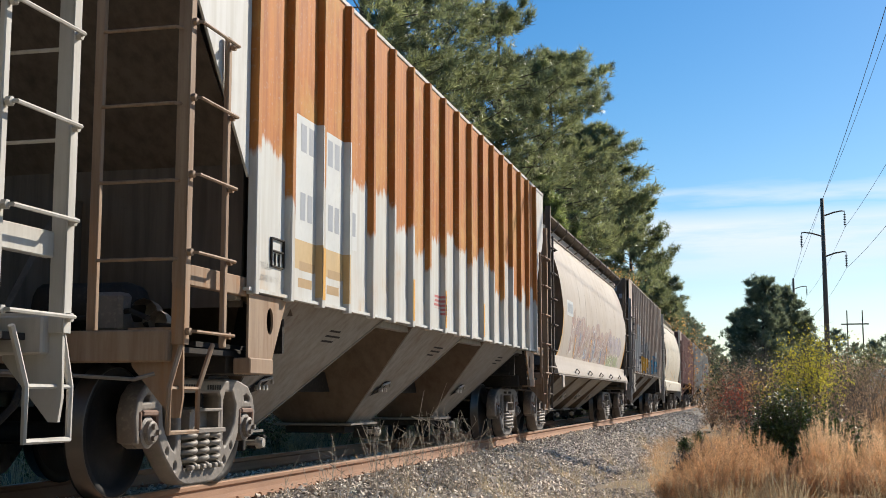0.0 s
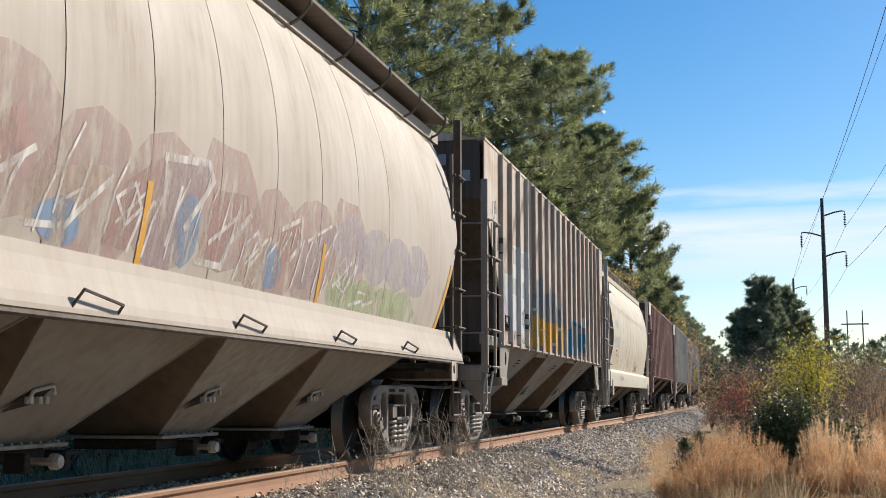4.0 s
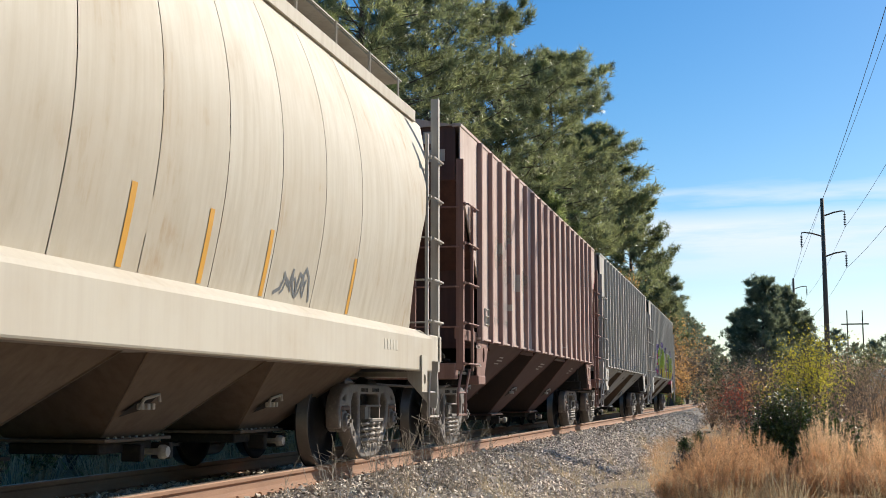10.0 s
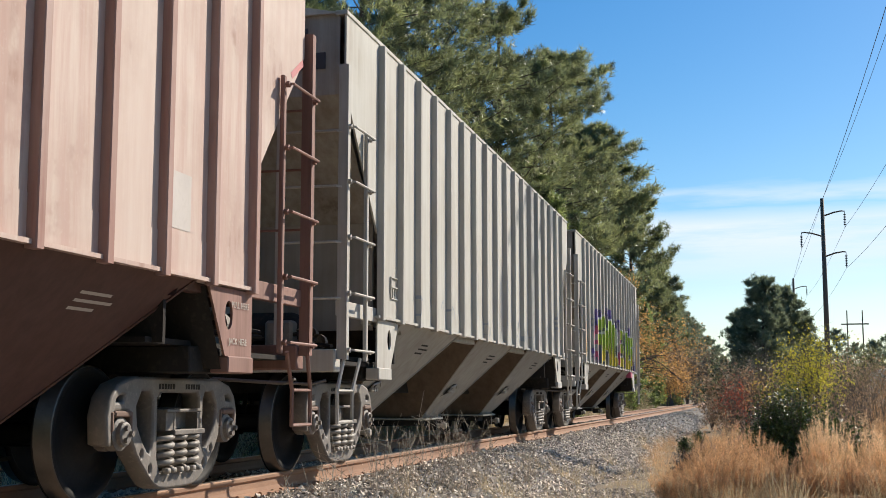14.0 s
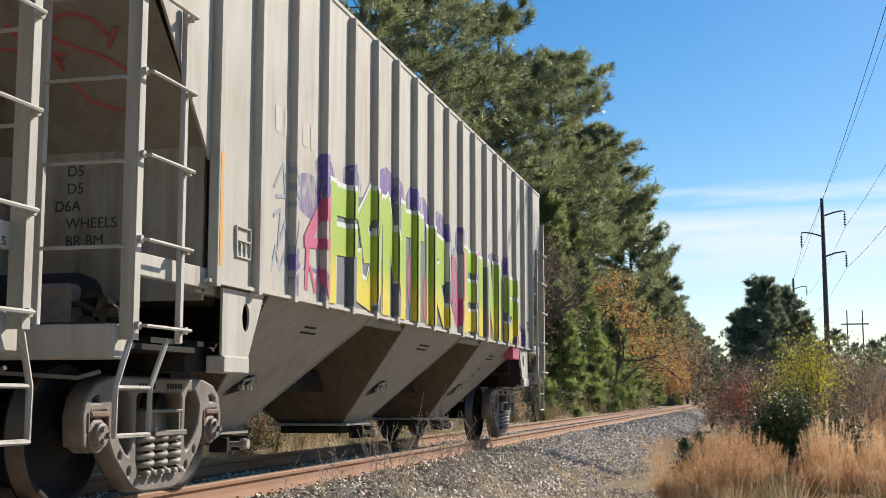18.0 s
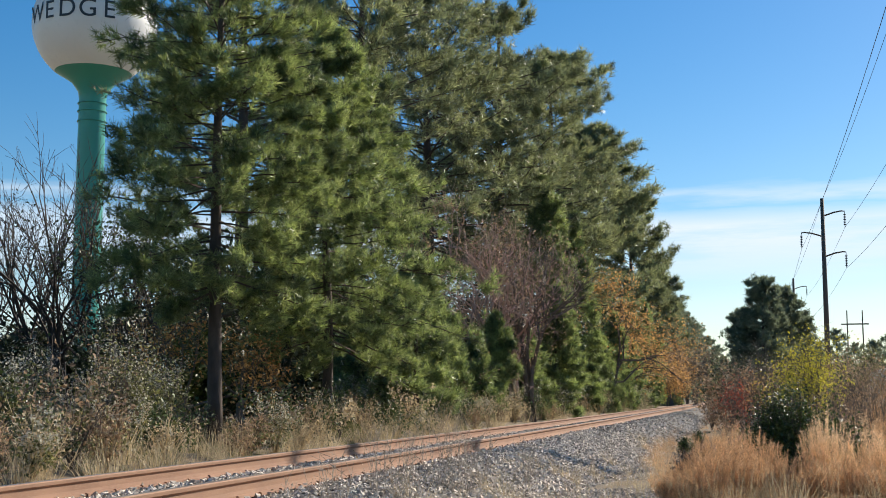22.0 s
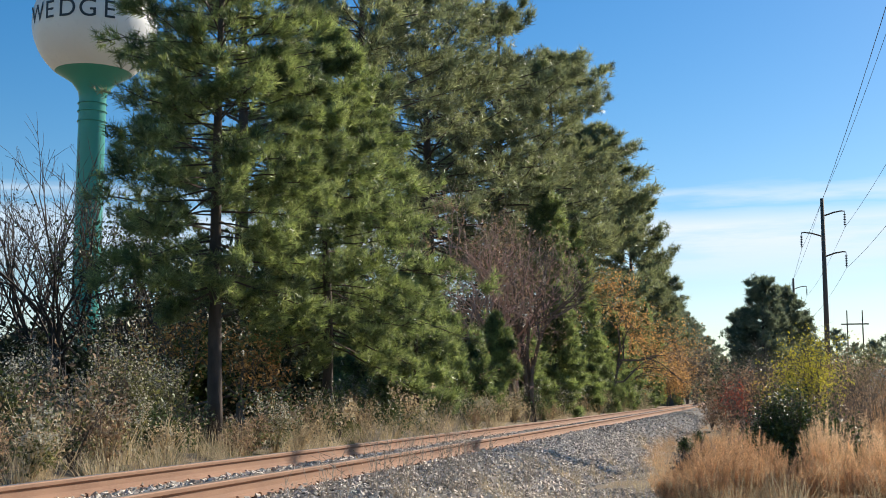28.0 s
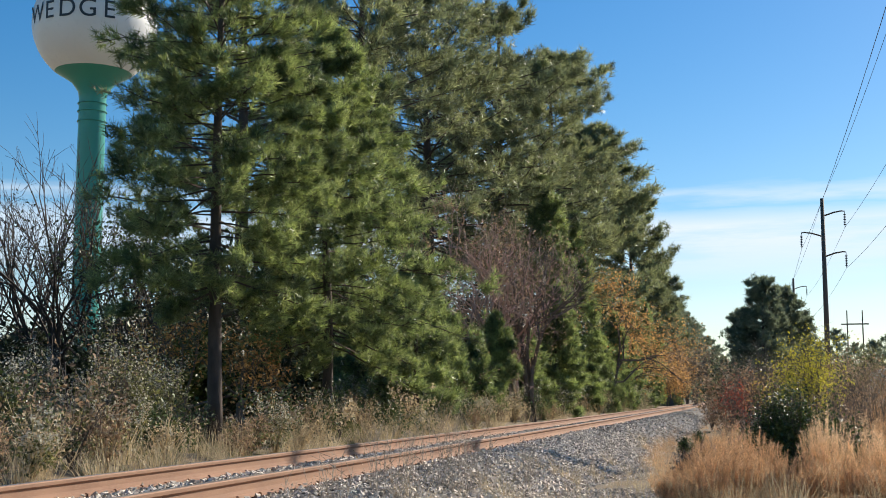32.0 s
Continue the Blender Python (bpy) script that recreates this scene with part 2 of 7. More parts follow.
def part(name, form, material, parent=None, label="", at=(0, 0, 0), smooth=False):
    """One mesh object under a thing or a part. form: a Form or a mesh that is shared."""
    me = form.mesh(name, material, smooth) if isinstance(form, Form) else form
    ob = new(name, me)
    ob.location = at
    if parent is not None:
        ob.parent = parent
    return tagged(ob, label)


def thing(name, label, category, at=(0, 0, 0), group="", kind=""):
    """An Empty that carries the parts of a thing."""
    ob = new(name)
    ob.empty_display_size = 0.2
    ob.location = at
    return tagged(ob, label, category, group, kind)


def strewn(name, tris, places, sizes, turns, mat):
    """One mesh of many small alike pieces. tris: (k, 3, 3); turns: (n, 3, 3)."""
    n, k = len(places), len(tris)
    pts = np.einsum("nij,ktj->nkti", turns, tris) * np.asarray(sizes)[:, None, None, None] + np.asarray(places)[:, None, None, :]
    pts = pts.reshape(-1, 3).astype(np.float32)
    me = bpy.data.meshes.new(name)
    me.vertices.add(len(pts))
    me.vertices.foreach_set("co", pts.ravel())
    me.loops.add(len(pts))
    me.loops.foreach_set("vertex_index", np.arange(len(pts), dtype=np.int32))
    me.polygons.add(n * k)
    me.polygons.foreach_set("loop_start", np.arange(0, len(pts), 3, dtype=np.int32))
    me.update(calc_edges=True)
    me.materials.append(mat)
    return me


def any_turns(n, rng, tilt=math.pi):
    """n random turns: any heading, leaning off the vertical by up to tilt."""
    a, b, c = rng.uniform(0, 2 * math.pi, n), rng.uniform(0, tilt, n), rng.uniform(0, 2 * math.pi, n)

    def rz(t):
        o = np.zeros((n, 3, 3))
        o[:, 0, 0] = o[:, 1, 1] = np.cos(t)
        o[:, 0, 1], o[:, 1, 0], o[:, 2, 2] = -np.sin(t), np.sin(t), 1
        return o
    rx = np.zeros((n, 3, 3))
    rx[:, 1, 1] = rx[:, 2, 2] = np.cos(b)
    rx[:, 1, 2], rx[:, 2, 1], rx[:, 0, 0] = -np.sin(b), np.sin(b), 1
    return rz(a) @ rx @ rz(c)


def along_turns(dirs, rng):
    """Turns that bring the z axis to each direction."""
    d = dirs / (np.linalg.norm(dirs, axis=1, keepdims=True) + 1e-9)
    ref = rng.normal(size=d.shape)
    x = np.cross(ref, d)
    x /= np.linalg.norm(x, axis=1, keepdims=True) + 1e-9
    return np.stack([x, np.cross(d, x), d], axis=2)

# ---- ground, ballast, track ----


def sheet(name, xs, ys, height, mat, label, category):
    """A ground sheet over a grid of x and y."""
    vs = [(x, y, height(x, y)) for y in ys for x in xs]
    w = len(xs)
    fs = [(j * w + i, j * w + i + 1, (j + 1) * w + i + 1, (j + 1) * w + i) for j in range(len(ys) - 1) for i in range(w - 1)]
    ob = part(name, Form().add(vs, fs), mat, smooth=True)
    return tagged(ob, label, category, kind="structure")


def ground_height(x, y):
    keys = [(-3000, -0.4), (-40, -0.3), (-8, -0.2), (-3.6, -0.22), (-2.6, -0.5), (-2.2, -0.78), (2.5, -0.78), (3.1, -0.74), (5.0, -0.62), (9.0, -0.5), (14, -0.45), (3000, -0.4)]
    for (a, za), (b, zb) in zip(keys, keys[1:]):
        if x <= b:
            z = za + (zb - za) * (x - a) / (b - a)
            break
    if abs(x) > 2.6 and abs(x) < 60 and -20 < y < 200:
        z += 0.10 * noise.noise((x * 0.35, y * 0.25, 1.7)) + 0.03 * noise.noise((x * 1.7, y * 1.7, 4.0))
    return z


GX = [-3000, -600, -150, -60] + [-40 + i * 2 for i in range(16)] + [-8 + 0.4 * i for i in range(16)] + [-1.5, 1.5, 2.5] + [2.8 + 0.4 * i for i in range(24)] + [13, 15, 18, 22, 28, 40, 60, 150, 600, 3000]
GY = [-600, -150, -40] + [-20 + i for i in range(80)] + [60 + 3 * i for i in range(40)] + [190, 230, 300, 500, 900, 1800, 4500]
sheet("ground", sorted(GX), GY, ground_height, SOIL, "bare dry soil of the railway verge", "ground")

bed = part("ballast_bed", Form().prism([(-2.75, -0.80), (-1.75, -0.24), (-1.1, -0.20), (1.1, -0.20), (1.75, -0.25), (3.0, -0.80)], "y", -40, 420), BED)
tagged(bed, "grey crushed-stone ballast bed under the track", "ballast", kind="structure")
rng = np.random.default_rng(5)


def bed_height(x):
    return np.interp(x, [-2.75, -1.75, -1.1, 1.1, 1.75, 3.0], [-0.80, -0.24, -0.20, -0.20, -0.25, -0.80])


def stones(name, count, y0, y1, size, seed, strip=None):
    rng = np.random.default_rng(seed)
    oct_v = np.array([(1, 0, 0), (-1, 0, 0), (0, 1, 0), (0, -1, 0), (0, 0, 1), (0, 0, -1)], float) * np.array((1.0, 0.75, 0.62))
    oct_v += rng.uniform(-0.22, 0.22, oct_v.shape)
    tri = np.array([[oct_v[a], oct_v[b], oct_v[c]] for a, b, c in ((0, 2, 4), (2, 1, 4), (1, 3, 4), (3, 0, 4), (2, 0, 5), (1, 2, 5), (3, 1, 5), (0, 3, 5))])
    y = y0 + (y1 - y0) * rng.uniform(0, 1, count) ** 1.5
    x = np.where(rng.uniform(0, 1, count) < 0.72, 0.85 + (2.3 + 1.3 * np.clip((28 - y) / 12, 0, 1)) * rng.uniform(0, 1, count) ** 0.85, rng.uniform(-2.3, 0.85, count))
    if strip:
        x = rng.uniform(*strip, count)
    z = np.maximum(bed_height(x), np.interp(x, [2.5, 3.1, 5.0], [-0.78, -0.74, -0.62])) + rng.uniform(-0.01, 0.022, count)
    if strip and strip[0] > 2:
        z = np.array([max(ground_height(a, b), c) for a, b, c in zip(x, y, z)]) + 0.01
    me = strewn(name, tri, np.stack([x, y, z], 1), rng.uniform(0.55, 1.35, count) * size, any_turns(count, rng), BALLAST)
    ob = part(name, me, None)
    return tagged(ob, "loose grey and tan crushed stones of the ballast", "gravel", kind="stuff")


for k in range(4):
    stones("ballast_stones", 7600, 6.0, 34.0, 0.041, 30 + k)
stones("ballast_stones", 6000, 30.0, 80.0, 0.052, 40)
stones("ballast_stones", 5200, 9.0, 19.0, 0.038, 41, (2.3, 4.3))
stones("ballast_stones", 4200, 8.0, 30.0, 0.040, 42, (-0.68, 0.68))

RAIL_PROFILE = [(-0.076, -0.186), (0.076, -0.186), (0.076, -0.174), (0.016, -0.155), (0.009, -0.12), (0.009, -0.06), (0.034, -0.040), (0.037, -0.012), (0.030, -0.002), (-0.030, -0.002), (-0.037, -0.012), (-0.034, -0.040), (-0.009, -0.06), (-0.009, -0.12), (-0.016, -0.155), (-0.076, -0.174)]
for side in (-1, 1):
    rail = part("rail", Form().prism([(side * 0.752 + x, z) for x, z in RAIL_PROFILE], "y", -40, 420), RAIL_RUST)
    tagged(rail, "rust-brown steel rail with a worn top, on the ballast", "rail", "rails", "structure")
    part("running_surface", Form().box(side * 0.752 - 0.026, side * 0.752 + 0.026, -40, 420, -0.004, 0.001), RAIL_TOP, rail, "polished running surface")
tie_me = Form().box(-1.3, 1.3, -0.115, 0.115, -0.37, -0.192, 0.012).mesh("tie", TIE_WOOD)
plate_me = Form().box(-0.09, 0.09, -0.17, 0.17, -0.190, -0.176, 0.003).mesh("tie_plate", RAIL_RUST)
spike_f = Form()
for sx in (-0.10, 0.10):
    spike_f.box(sx - 0.009, sx + 0.009, -0.065, -0.048, -0.19, -0.155, 0.002).box(sx * 0.9 - 0.014, sx * 0.9 + 0.014, -0.070, -0.045, -0.160, -0.148, 0.002)
spike_me = spike_f.mesh("spike", RAIL_RUST)
for k in range(120):
    yk = 3.0 + 0.53 * k
    tie = part("wooden_tie", tie_me, None, at=(0, yk, 0))
    tie.rotation_euler[2] = rng.uniform(-0.015, 0.015)
    tagged(tie, "dark creosoted wooden tie sunk in the ballast", "tie", "ties under the rails", "structure")
    for sx in (-0.752, 0.752):
        part("tie_plate", plate_me, None, tie, "rusty tie plate", (sx, 0, 0))
        if k < 50:
            part("spike", spike_me, None, tie, "rusty rail spikes", (sx, 0, 0))

# ---- plants ----


def needle_tuft(n, width, rng, spread=0.95):
    """Needles fanning out from a twig's end, one unit long."""
    out = []
    for _ in range(n):
        a, b = rng.uniform(0, 2 * math.pi), spread * math.sqrt(rng.uniform(0, 1))
        d = np.array((math.sin(b) * math.cos(a), math.sin(b) * math.sin(a), math.cos(b)))
        s = np.cross(d, rng.normal(size=3))
        s *= width / (np.linalg.norm(s) + 1e-9)
        o = -0.75 * np.array((0, 0, 1.0)) * rng.uniform(0, 1)
        out.append([o - s / 2, o + s / 2, o + d * rng.uniform(0.55, 0.85)])
    return np.array(out)


LEAF = np.array([[(0, 0, 0), (0.32, 0.5, 0.08), (0, 1, 0)], [(0, 0, 0), (0, 1, 0), (-0.32, 0.5, 0.08)]], float)
BLADE = np.array([[(-0.5, 0, 0), (0.5, 0, 0), (0.35, 0.10, 0.55)], [(-0.5, 0, 0), (0.35, 0.10, 0.55), (-0.35, 0.10, 0.55)], [(-0.35, 0.10, 0.55), (0.35, 0.10, 0.55), (0, 0.34, 1)]], float)


def pine(name, x, y, height, trunk_r, low, reach, label, limbs=70, twigs=8, tufts=5, size=0.26, needles=22, width=0.06, mat=None, seed=1, lean=(0, 0), shape=0.8, droop=0.15, bias=(0, 0), patchy=0.0, dome=1.6, start=0.10, fan=0.95, lift=0.95):
    """A pine: bent trunk, limbs in rising whorls, twigs with tufts of needles. low: height of the
    lowest limbs; reach: length of the longest; bias: a push of the limbs to one side."""
    rng = np.random.default_rng(seed)
    z0 = ground_height(x, y) - 0.05
    tree = thing(name, label, "tree", (x, y, z0), "pines beside the track")
    wob = rng.uniform(-1, 1, 4) * 0.012 * height

    def axis(h):
        t = h / height
        return np.array((lean[0] * t * t + wob[0] * math.sin(3.1 * t) + wob[1] * math.sin(6 * t), lean[1] * t * t + wob[2] * math.sin(2.7 * t), h))
    tr = Form().tube([axis(height * i / 14) for i in range(15)], trunk_r, 10, trunk_r * 0.12)
    tr.tube([(0, 0, -0.1), (0, 0, 0.25)], trunk_r * 1.35, 10, trunk_r * 1.0)
    part("trunk", tr, BARK, tree, "scaly brown pine trunk", smooth=True)
    br = Form()
    place, heading = [], []
    for i in range(limbs):
        t = (i + rng.uniform(0, 1)) / limbs
        h = low + (height * 0.985 - low) * t
        if patchy and noise.noise((h * 0.45, seed * 3.1, 0.5)) > patchy:
            continue
        a = i * 2.39996 + rng.uniform(-0.5, 0.5)
        full = reach * max(0.10, (1 - t ** dome) ** shape) * (0.72 + 0.28 * min(1, t / 0.15))
        ln = full * rng.uniform(0.6, 1.08) * (1 + bias[0] * math.cos(a) + bias[1] * math.sin(a))
        base = axis(h)
        rise = 0.55 * t + rng.uniform(-0.15, 0.2) - droop * (1 - t)
        pts = []
        for k in range(6):
            w = k / 5
            pts.append(base + np.array((math.cos(a) * ln * w, math.sin(a) * ln * w, ln * (rise * w - droop * w * w + 0.10 * w ** 3) + 0.04 * ln * rng.uniform(-1, 1) * w)))
        br.tube(pts, max(0.010, trunk_r * 0.19 * (1 - 0.7 * t)), 4, 0.008)
        for j in range(twigs):
            w = start + (1.0 - start) * rng.uniform(0, 1) ** 0.7
            f = w * 5
            k = min(4, int(f))
            p = pts[k] + (pts[k + 1] - pts[k]) * (f - k)
            a2 = a + rng.choice([-1, 1]) * rng.uniform(0.3, 1.2) * (1.1 - 0.5 * w)
            tl = ln * 0.32 * rng.uniform(0.4, 1.0) * (1.25 - w * 0.8)
            end = p + np.array((math.cos(a2) * tl, math.sin(a2) * tl, tl * rng.uniform(-0.45, 0.75)))
            br.tube([p, end], 0.010, 3, 0.004)
            for q in range(tufts):
                v = 1 - (q / tufts) * rng.uniform(0.7, 1.0)
                c = p + (end - p) * v + rng.normal(size=3) * size * 0.22
                place.append(c)
                heading.append((end - p) / (np.linalg.norm(end - p) + 1e-6) + np.array((0, 0, lift)) + rng.normal(size=3) * 0.40)
    part("bough_frame", br, BARK, tree, "rough brown limbs")
    place, heading = np.array(place), np.array(heading)
    turns = along_turns(heading, rng)
    half = len(place) // 2
    for a, b in ((0, half), (half, len(place))):
        me = strewn("crown", needle_tuft(needles, width, rng, fan), place[a:b], rng.uniform(0.75, 1.2, b - a) * size, turns[a:b], mat or NEEDLE)
        part("crown", me, None, tree, "tufts of long green needles")
    return tree


def bare_branches(form, rng, p, d, ln, r, depth, ends, spread=0.55):
    """Boughs that fork again and again; ends gathers the twig tips."""
    p2 = p + d * ln
    mid = p + d * ln * 0.5 + rng.normal(size=3) * ln * 0.05
    form.tube([p, mid, p2], r, 5 if r > 0.02 else 3, r * 0.62)
    ends.append((p2, d))
    if depth == 0:
        return
    for _ in range(2 if rng.uniform() < 0.6 else 3):
        nd = d + rng.normal(size=3) * spread + np.array((0, 0, 0.12))
        nd /= np.linalg.norm(nd)
        bare_branches(form, rng, p + (p2 - p) * rng.uniform(0.55, 1.0), nd, ln * rng.uniform(0.6, 0.85), max(0.004, r * 0.6), depth - 1, ends, spread)


def broadleaf(name, x, y, height, r, label, leaf=None, per_tip=6, leaf_size=0.09, depth=5, seed=1, stems=1, bark=None, spread=0.5, group="broadleaf trees", spray=0.3):
    """A leafless or thinly leaved tree or tall shrub with one or more stems."""
    rng = np.random.default_rng(seed)
    z0 = ground_height(x, y) - 0.05
    tree = thing(name, label, "tree", (x, y, z0), group)
    ends = []
    for s in range(stems):
        d = np.array((rng.normal() * 0.12 * (stems > 1) + 0.02, rng.normal() * 0.12 * (stems > 1), 1.0))
        d /= np.linalg.norm(d)
        p = np.array((rng.normal() * 0.12, rng.normal() * 0.12, 0.0)) * (stems > 1)
        f = Form()
        bare_branches(f, rng, p, d, height * 0.36 * rng.uniform(0.85, 1.1), r, depth, ends, spread)
        part("trunk" if stems == 1 else "stem", f, bark or TWIG, tree, "forking trunk and twigs")
    if leaf is not None:
        tips = np.array([e[0] for e in ends if e[0][2] > height * 0.2])
        n = len(tips) * per_tip
        pl = np.repeat(tips, per_tip, axis=0) + rng.normal(size=(n, 3)) * spray
        part("crown", strewn("crown", LEAF, pl, rng.uniform(0.6, 1.3, n) * leaf_size, any_turns(n, rng), leaf), None, tree, "thin crown of small leaves")
    return tree


def shrub(name, x, y, height, width, label, leaf, count=1500, leaf_size=0.05, stems=14, seed=1, bark=None, depth=0.0, heads=None, group="shrubs on the verge", category="shrub", stem=None):
    """Stems that fan out from the root, clothed in leaves; heads: seed heads on the tips."""
    rng = np.random.default_rng(seed)
    z0 = ground_height(x, y) - 0.03
    ob = thing(name, label, category, (x, y, z0), group)
    f, tips, along = Form(), [], []
    for s in range(stems):
        a, ln = rng.uniform(0, 2 * math.pi), height * rng.uniform(0.65, 1.05)
        out = width * 0.5 * math.sqrt(rng.uniform(0, 1))
        p = [np.array((math.cos(a) * out * w ** 1.3, math.sin(a) * out * w ** 1.3, ln * w)) + rng.normal(size=3) * 0.02 * height * w for w in (0, 0.3, 0.6, 0.85, 1.0)]
        f.tube(p, stem or 0.006 + 0.004 * height, 4 if not stem else 3, 0.002)
        tips.append(p[-1])
        for _ in range(5):
            k = rng.integers(1, 4)
            q = p[k] + (p[k + 1] - p[k]) * rng.uniform(0, 1)
            e = q + np.array((rng.normal(), rng.normal(), abs(rng.normal()) * 1.2)) * 0.10 * height
            f.tube([q, e], 0.6 * stem if stem else 0.005, 3, 0.0015)
            tips.append(e)
            along.append((q, e))
    part("stem_tangle", f, bark or TWIG, ob, "thin woody stems")
    tips = np.array(tips)
    if count:
        w = rng.uniform(0, 1, len(tips)) ** 2.0
        base = tips[rng.choice(len(tips), count, p=w / w.sum())]
        pl = base + rng.normal(size=(count, 3)) * 0.055 * height
        pl[:, 2] = np.abs(pl[:, 2]) * rng.uniform(0.55, 1.0, count)
        part("leaves", strewn("leaves", LEAF, pl, rng.uniform(0.6, 1.4, count) * leaf_size, any_turns(count, rng), leaf), None, ob, "small leaves")
    if heads is not None:
        n = len(tips) * 10
        pl = np.repeat(tips, 10, axis=0) + rng.normal(size=(n, 3)) * 0.035 * height
        part("seed_fluff", strewn("seed_fluff", LEAF, pl, rng.uniform(0.5, 1.2, n) * 0.05, any_turns(n, rng), heads), None, ob, "pale fluffy seed heads")
    return ob


def grass(name, boxes, mat, label, lo, hi, width, seed, lean=0.5, clump=0.0, keep=None):
    """One field of blades. boxes: (x0, x1, y0, y1, blades)."""
    rng = np.random.default_rng(seed)
    xs, ys, away = [], [], []
    for x0, x1, y0, y1, n in boxes:
        if clump:
            cn = max(1, int(n / 70))
            cx, cyy = rng.uniform(x0, x1, cn), rng.uniform(y0, y1, cn)
            pick = rng.integers(0, cn, n)
            rr = clump * np.sqrt(rng.uniform(0, 1, n))
            aa = rng.uniform(0, 2 * math.pi, n)
            xs.append(cx[pick] + rr * np.cos(aa))
            ys.append(cyy[pick] + rr * np.sin(aa))
            away.append(np.stack([np.cos(aa), np.sin(aa), rr / clump, rng.uniform(0.55, 1.15, cn)[pick]], 1))
        else:
            xs.append(rng.uniform(x0, x1, n))
            ys.append(rng.uniform(y0, y1, n))
            away.append(np.stack([rng.uniform(-1, 1, n), rng.uniform(-1, 1, n), rng.uniform(0, 1, n), np.ones(n)], 1))
    away = np.concatenate(away)
    x, y = np.concatenate(xs), np.concatenate(ys)
    if keep is not None:
        ok = keep(x, y)
        x, y, away = x[ok], y[ok], away[ok]
    n = len(x)
    z = np.array([max(ground_height(a, b), float(bed_height(a)) if -2.7 < a < 2.9 else -9) for a, b in zip(x, y)]) - 0.02
    h = rng.uniform(lo, hi, n) * away[:, 3]
    up = np.stack([away[:, 0] * away[:, 2] * lean, away[:, 1] * away[:, 2] * lean, np.ones(n)], 1) + rng.normal(size=(n, 3)) * 0.18 * lean
    turns = along_turns(up, rng)
    turns = turns * np.stack([np.full(n, 1.0) * width / h, np.ones(n), np.ones(n)], 1)[:, None, :]
    ob = part(name, strewn(name, BLADE, np.stack([x, y, z], 1), h, turns, mat), None)
    return tagged(ob, label, "grass", kind="stuff")


HAIR = np.array([[(-0.5, 0, 0), (0.5, 0, 0), (0, 0.1, 1)]], float)


def plume_clump(name, x, y, height, width, label, mat, stems=60, hairs=70, seed=1, first=0.30, hair=0.085):
    """A fan of hair-thin stalks, each feathered along its upper part."""
    rng = np.random.default_rng(seed)
    ob = thing(name, label, "grass", (x, y, ground_height(x, y) - 0.03), "feathery grasses on the near verge")
    at, way, ln, th = [], [], [], []
    for _ in range(stems):
        a, out = rng.uniform(0, 2 * math.pi), width * 0.5 * math.sqrt(rng.uniform(0, 1))
        h = height * rng.uniform(0.62, 1.05) * (1.0 - 0.25 * (out / (0.5 * width)) ** 2)
        foot = np.array((math.cos(a), math.sin(a), 0.0)) * out * 0.45
        head = np.array((math.cos(a) * out, math.sin(a) * out, h)) + rng.normal(size=3) * (0.05, 0.05, 0.0)
        bend = np.array((math.cos(a), math.sin(a), 0.0)) * 0.10 * h * rng.uniform(-0.2, 1.0)
        line = [foot + (head - foot) * w + bend * (w * w - w) for w in (0, 0.35, 0.7, 1.0)]
        for p, q in zip(line, line[1:]):
            at.append(p)
            way.append(q - p)
            ln.append(np.linalg.norm(q - p) * 1.04)
            th.append(0.0045)
        w = first + (1.0 - first) * rng.uniform(0, 1, hairs) ** 0.8
        for v in w:
            k = min(2, int(np.searchsorted((0.35, 0.7), v)))
            p, q, lo, hi = line[k], line[k + 1], (0, 0.35, 0.7)[k], (0.35, 0.7, 1.0)[k]
            d = (q - p) / (np.linalg.norm(q - p) + 1e-6)
            at.append(p + (q - p) * (v - lo) / (hi - lo))
            way.append(d * 0.8 + rng.normal(size=3) * 0.75)
            ln.append(hair * rng.uniform(0.5, 1.3) * (1.25 - 0.6 * v))
            th.append(0.0042)
    at, way, ln, th = np.array(at), np.array(way), np.array(ln), np.array(th)
    turns = along_turns(way, rng) * np.stack([th / ln, np.ones(len(ln)), np.ones(len(ln))], 1)[:, None, :]
    me = strewn("plume", HAIR, at, ln, turns, mat)
    part("plume", me, None, ob, "feathered seed stalks")
    return ob


def at_view(u, d):
    """A place d metres ahead of the eye and u to its right, as a share of d."""
    s, c = math.sin(radians(YAW)), math.cos(radians(YAW))
    return EYE[0] - s * d + c * u * d, EYE[1] + c * d + s * u * d


def spot(px, d):
    return at_view((px - 784) / 2150.0, d)

# ---- trees beyond the track ----
PINE_LABEL = "green loblolly pine with tufted long needles beside the track"
pine("pine_tree", *spot(385, 25), 12.4, 0.17, 3.0, 2.75, PINE_LABEL, limbs=150, twigs=11, tufts=4, size=0.31, needles=32, width=0.046, seed=11, bias=(-0.02, 0), droop=0.16, shape=0.42, patchy=0.38, dome=2.6, start=0.16, fan=1.15, lift=0.55)
pine("pine_tree", *spot(578, 30), 10.2, 0.15, 2.3, 3.3, PINE_LABEL, limbs=150, twigs=11, tufts=4, size=0.33, needles=30, width=0.05, seed=12, bias=(0.30, 0.1), shape=0.80, droop=0.20, patchy=0.40, dome=1.5, start=0.16, fan=1.15, lift=0.55)
TALL = "tall old loblolly pine with a broad spreading crown"
